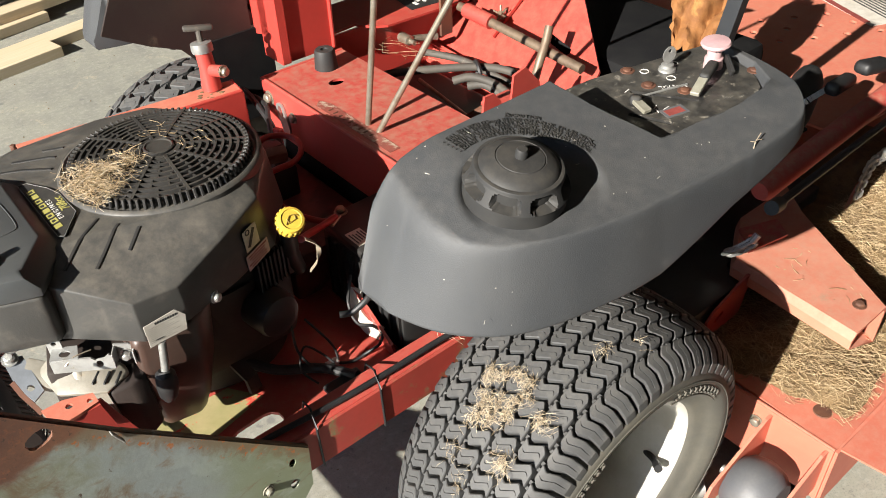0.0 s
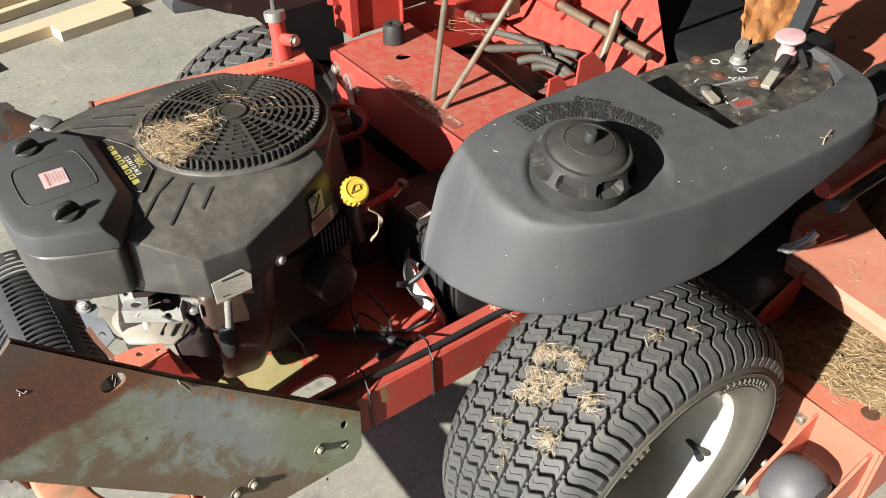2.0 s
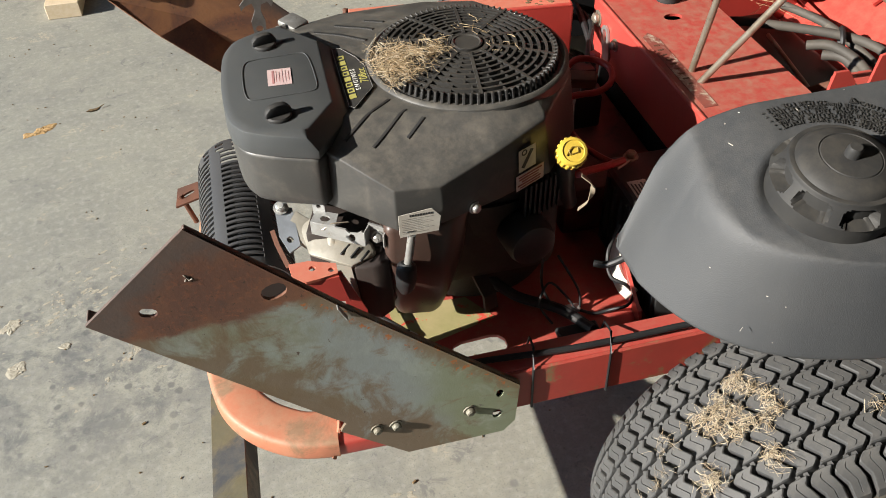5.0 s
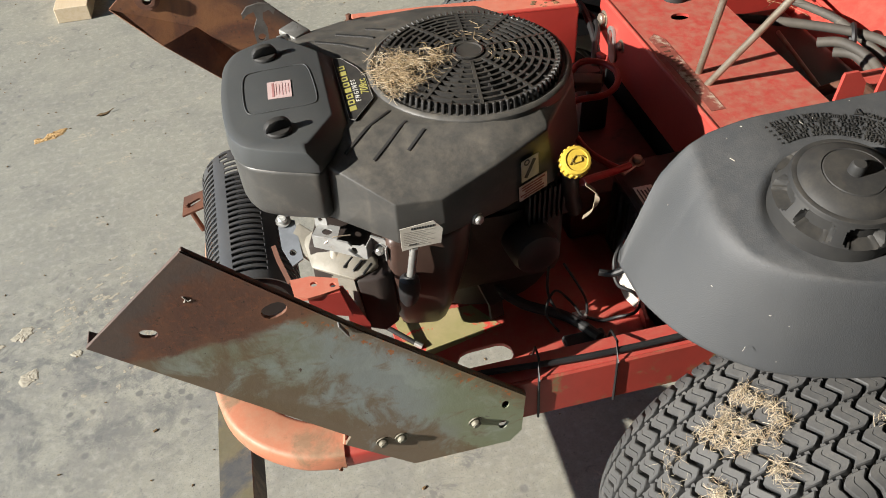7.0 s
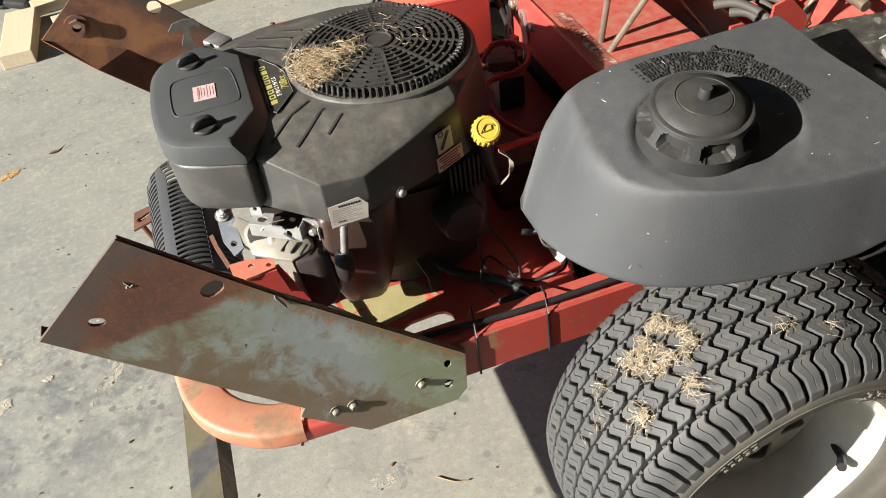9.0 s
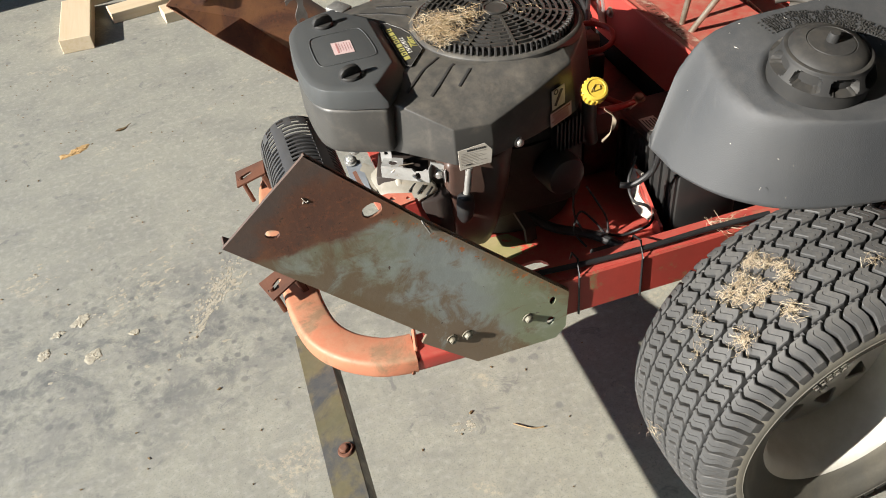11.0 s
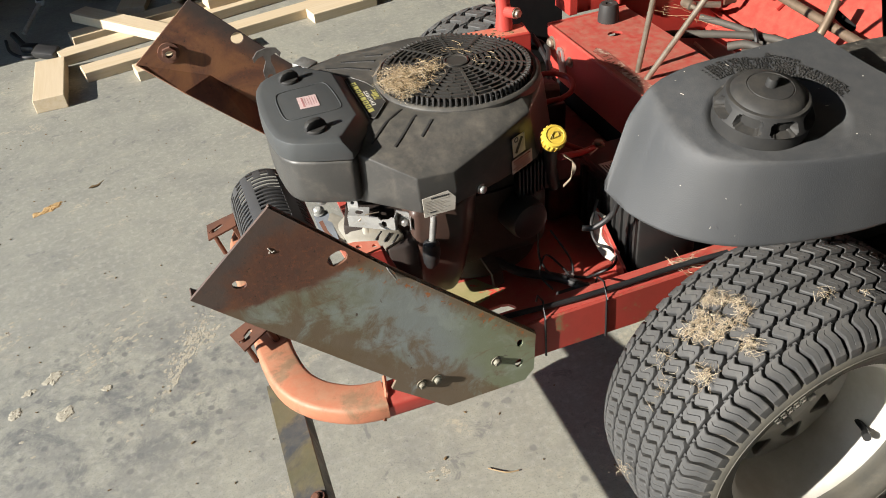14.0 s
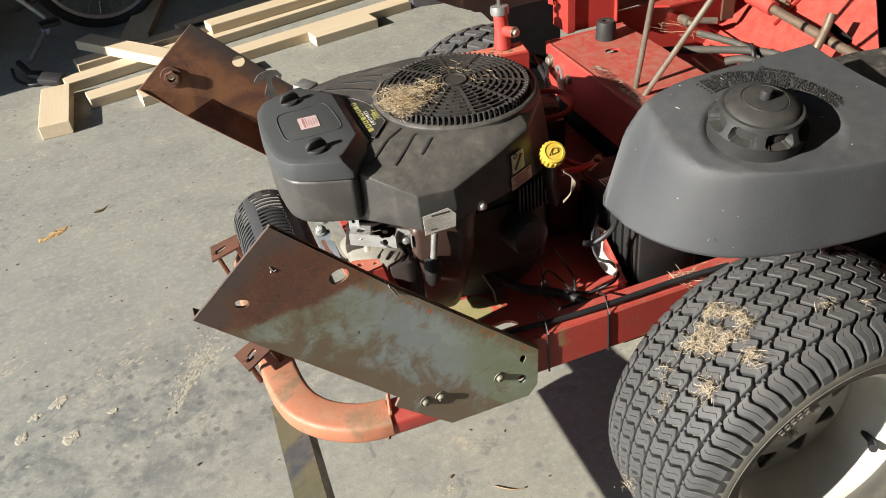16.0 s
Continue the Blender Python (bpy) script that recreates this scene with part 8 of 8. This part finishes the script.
for k, hub_at in enumerate((axle, axle + way * 1.05)):
    m = frame3(hub_at, way, side)
    wheel = part("wheel", donut(bmesh.new(), m, 0.315, 0.025, 64, 10), black_rubber, bike)
    part("rim", lathe(bmesh.new(), m, [(0.278, -0.01), (0.293, -0.012), (0.293, 0.012), (0.278, 0.01), (0.278, -0.01)], 64, close=False), zinc, wheel)
    b = lathe(bmesh.new(), m, [(0.02, -0.04), (0.02, 0.04)], 14)
    for i in range(28):
        a = 2 * math.pi * i / 28
        tube(b, [m @ Vector((0.02 * math.cos(a + 0.5), 0.02 * math.sin(a + 0.5), 0.02 if i % 2 else -0.02)), m @ Vector((0.28 * math.cos(a), 0.28 * math.sin(a), 0))], 0.001, 4)
    part("spokes", b, zinc, wheel)
crank = axle + way * 0.42 + Vector((0, 0, -0.05))
head, seat_top = axle + way * 0.88 + Vector((0, 0, 0.5)), axle + way * 0.25 + Vector((0, 0, 0.5))
for p, q, r in ((crank, head, 0.019), (crank, seat_top, 0.016), (seat_top, head, 0.016), (axle, crank, 0.010), (axle, seat_top, 0.008), (head, axle + way * 1.05, 0.014)):
    part("frame_tube", tube(bmesh.new(), [p, q], r, 12), red_bike, bike)
b = lathe(bmesh.new(), frame3(crank + side * 0.05, way, side), [(0.085, -0.002), (0.09, 0.0), (0.085, 0.002), (0.05, 0.002)], 40)
part("chainring", b, black_steel, bike)
arm_end = crank + side * 0.085 + Vector((0.1, 0, -0.13))
part("crank_arm", tube(bmesh.new(), [crank + side * 0.07, arm_end], 0.011, 10), zinc, bike)
b = box(bmesh.new(), frame3(arm_end + side * 0.06 + Vector((0, 0, -0.01)), way, UP), (0.09, 0.075, 0.022), 0.006, 2)
part("pedal", b, black_rubber, bike)
b = tube(bmesh.new(), smooth_path([axle + side * 0.05, axle + side * 0.055 + Vector((-0.03, 0, -0.1)), axle + side * 0.05 + Vector((-0.06, 0, -0.19))], 4), 0.014, 8)
part("derailleur", b, black_steel, bike)
b = tube(bmesh.new(), [crank + side * 0.05 + Vector((0, 0, -0.088)), axle + side * 0.05 + Vector((0, 0, -0.03))], 0.005, 6)
part("chain", b, black_steel, bike)
part("saddle", box(bmesh.new(), frame3(seat_top + Vector((0, 0, 0.15)), way, UP), (0.25, 0.13, 0.05), 0.02, 3), black_rubber, bike)
part("seat_post", tube(bmesh.new(), [seat_top, seat_top + Vector((0, 0, 0.14))], 0.013, 10), zinc, bike)
b = tube(bmesh.new(), [head + Vector((0, 0, 0.12)) - side * 0.3, head + Vector((0, 0, 0.12)) + side * 0.3], 0.012, 10)
tube(b, [head, head + Vector((0, 0, 0.12))], 0.014, 10)
part("handlebar", b, black_steel, bike)
# pedal and cranks of a second set lying on the floor beside it
b = tube(bmesh.new(), [(-1.30, 3.22, 0.03), (-1.21, 3.36, 0.10)], 0.011, 10)
lathe(b, pose(-1.205, 3.37, 0.105, 60, 0, 0), [(0.02, -0.012), (0.02, 0.012)], 14)
solid("crank_arm", b, zinc, "loose silver bicycle crank arm on the floor", "crank arm")
b = box(bmesh.new(), pose(-1.20, 2.93, 0.035, 20, 0, -40), (0.12, 0.06, 0.035), 0.01, 2)
box(b, pose(-1.27, 3.03, 0.03, 0, 0, -35), (0.07, 0.05, 0.03), 0.008, 2)
tube(b, smooth_path([(-1.34, 3.18, 0.05), (-1.30, 3.1, 0.02), (-1.26, 3.02, 0.03)], 5), 0.014, 8)
tube(b, smooth_path([(-1.38, 3.2, 0.02), (-1.36, 3.08, 0.012), (-1.3, 2.98, 0.012), (-1.24, 2.97, 0.012)], 5), 0.007, 8)
solid("bicycle_pedal", b, black_rubber, "black bicycle pedal and gear parts on the floor", "pedal")

# ---- small things on the concrete ----
b = prism(bmesh.new(), pose(-1.055, 1.757, 0.001, 4, 8, 25), [(-0.022, 0.0), (-0.008, 0.007), (0.008, 0.004), (0.026, 0.010), (0.010, -0.004), (-0.006, -0.005)], 0.003)
tube(b, [(-1.04, 1.762, 0.005), (-1.025, 1.772, 0.008)], 0.0012, 5)
solid("dead_leaf", b, straw_dark, "small dark curled leaf on the concrete", "leaf")


def crust(bm, x, y, r, seed, stretch=1.0, turn=0.0, high=0.0022):
    """A thin ragged crumb-edged patch of dried dust, cracked on top."""
    n, rings_of = 30, 5
    c, q = math.cos(turn), math.sin(turn)
    rows = []
    for k in range(rings_of + 1):
        f = 1.0 - k / rings_of
        row = []
        for i in range(n):
            a = 2 * math.pi * i / n
            reach = r * f * (0.78 + 0.5 * noise.noise((1.1 * math.cos(a) + seed, 1.1 * math.sin(a), 0.4)) + 0.22 * noise.noise((4.3 * math.cos(a), 4.3 * math.sin(a) + seed, 1.9)))
            reach = max(reach, 0.0006)
            u, v = reach * stretch * math.cos(a), reach * math.sin(a)
            z = 0.0002 if k == 0 else high * (0.45 + 0.9 * abs(noise.noise((u * 160 + seed, v * 160, 3.1))))
            row.append((x + c * u - q * v, y + q * u + c * v, z))
        rows.append(row)
    return skin(bm, rows)


sand = surface("dried_dust_crust", (0.4, 0.365, 0.285), (0.33, 0.3, 0.23), 0.85, large=70, fine=400, bump=0.6, depth=0.0012)
heap_mat = surface("orange_sawdust", (0.46, 0.3, 0.13), (0.36, 0.22, 0.09), 0.85, large=70, fine=400, bump=0.6, depth=0.0012)
solid("sawdust_pile", crust(crust(bmesh.new(), -1.195, 1.69, 0.026, 4.0, 1.7, 0.5, 0.004), -1.235, 1.672, 0.016, 9.0, 1.6, 0.2, 0.003), heap_mat, "small orange heap of sawdust on the concrete", "sawdust", smooth=0)
for i, (x, y, r, stretch, turn) in enumerate(((-1.155, 0.750, 0.024, 1.2, 0.3), (-1.272, 0.800, 0.022, 1.1, 0.8), (-1.188, 0.886, 0.026, 1.4, 0.9), (-1.240, 0.860, 0.015, 1.5, 0.2), (-1.065, 0.795, 0.014, 1.2, 0.5))):
    solid("dust_crust", crust(bmesh.new(), x, y, r, 3.7 * i, stretch, turn), sand, "ragged pale crust of dried dust on the concrete", "dried dust", "dust crusts on the floor", smooth=0)
b = bmesh.new()
rnd = random.Random(61)
for cx, cy, sx, sy, turn, n in ((-0.872, 0.815, 0.075, 0.010, 0.95, 190), (-0.845, 0.90, 0.06, 0.013, 0.9, 160), (-0.80, 0.88, 0.03, 0.02, 0.9, 60), (-1.06, 0.93, 0.05, 0.03, 0.4, 70), (-1.0, 1.02, 0.06, 0.03, 0.5, 40), (-1.3, 1.1, 0.06, 0.03, 0.3, 40), (-0.42, 0.24, 0.014, 0.01, 0.0, 20), (-1.05, 0.76, 0.16, 0.08, 0.0, 60)):
    for _ in range(n):
        u, v = rnd.gauss(0, sx), rnd.gauss(0, sy)
        crust(b, cx + u * math.cos(turn) - v * math.sin(turn), cy + u * math.sin(turn) + v * math.cos(turn), rnd.choice((0.001, 0.0014, 0.002, 0.003, 0.005)), rnd.uniform(0, 50), rnd.uniform(0.8, 2.6), turn, 0.0007)
solid("sawdust", b, sand, "pale sawdust smeared over the concrete", "sawdust", kind="stuff", smooth=0)
rnd = random.Random(77)
b = bmesh.new()
for i in range(260):
    x, y = rnd.uniform(-1.6, 0.4), rnd.uniform(-0.1, 2.9)
    box(b, pose(x, y, 0.001, 0, 0, rnd.uniform(0, 180)), (rnd.uniform(0.002, 0.006), rnd.uniform(0.0015, 0.003), 0.002))
for x, y in ((-0.401, 0.271), (-0.894, 0.539)):
    box(b, pose(x, y, 0.0015, 0, 0, 30), (0.009, 0.005, 0.003), 0.001, 1)
solid("grit", b, straw_dark, "dark crumbs of grit on the concrete", "grit", kind="stuff", smooth=0)
b = tube(bmesh.new(), smooth_path([(-0.33, 0.21, 0.003), (-0.30, 0.185, 0.004), (-0.275, 0.18, 0.003)], 5), 0.0015, 5)
solid("dry_stem", b, straw, "thin dry stem on the concrete", "stem")
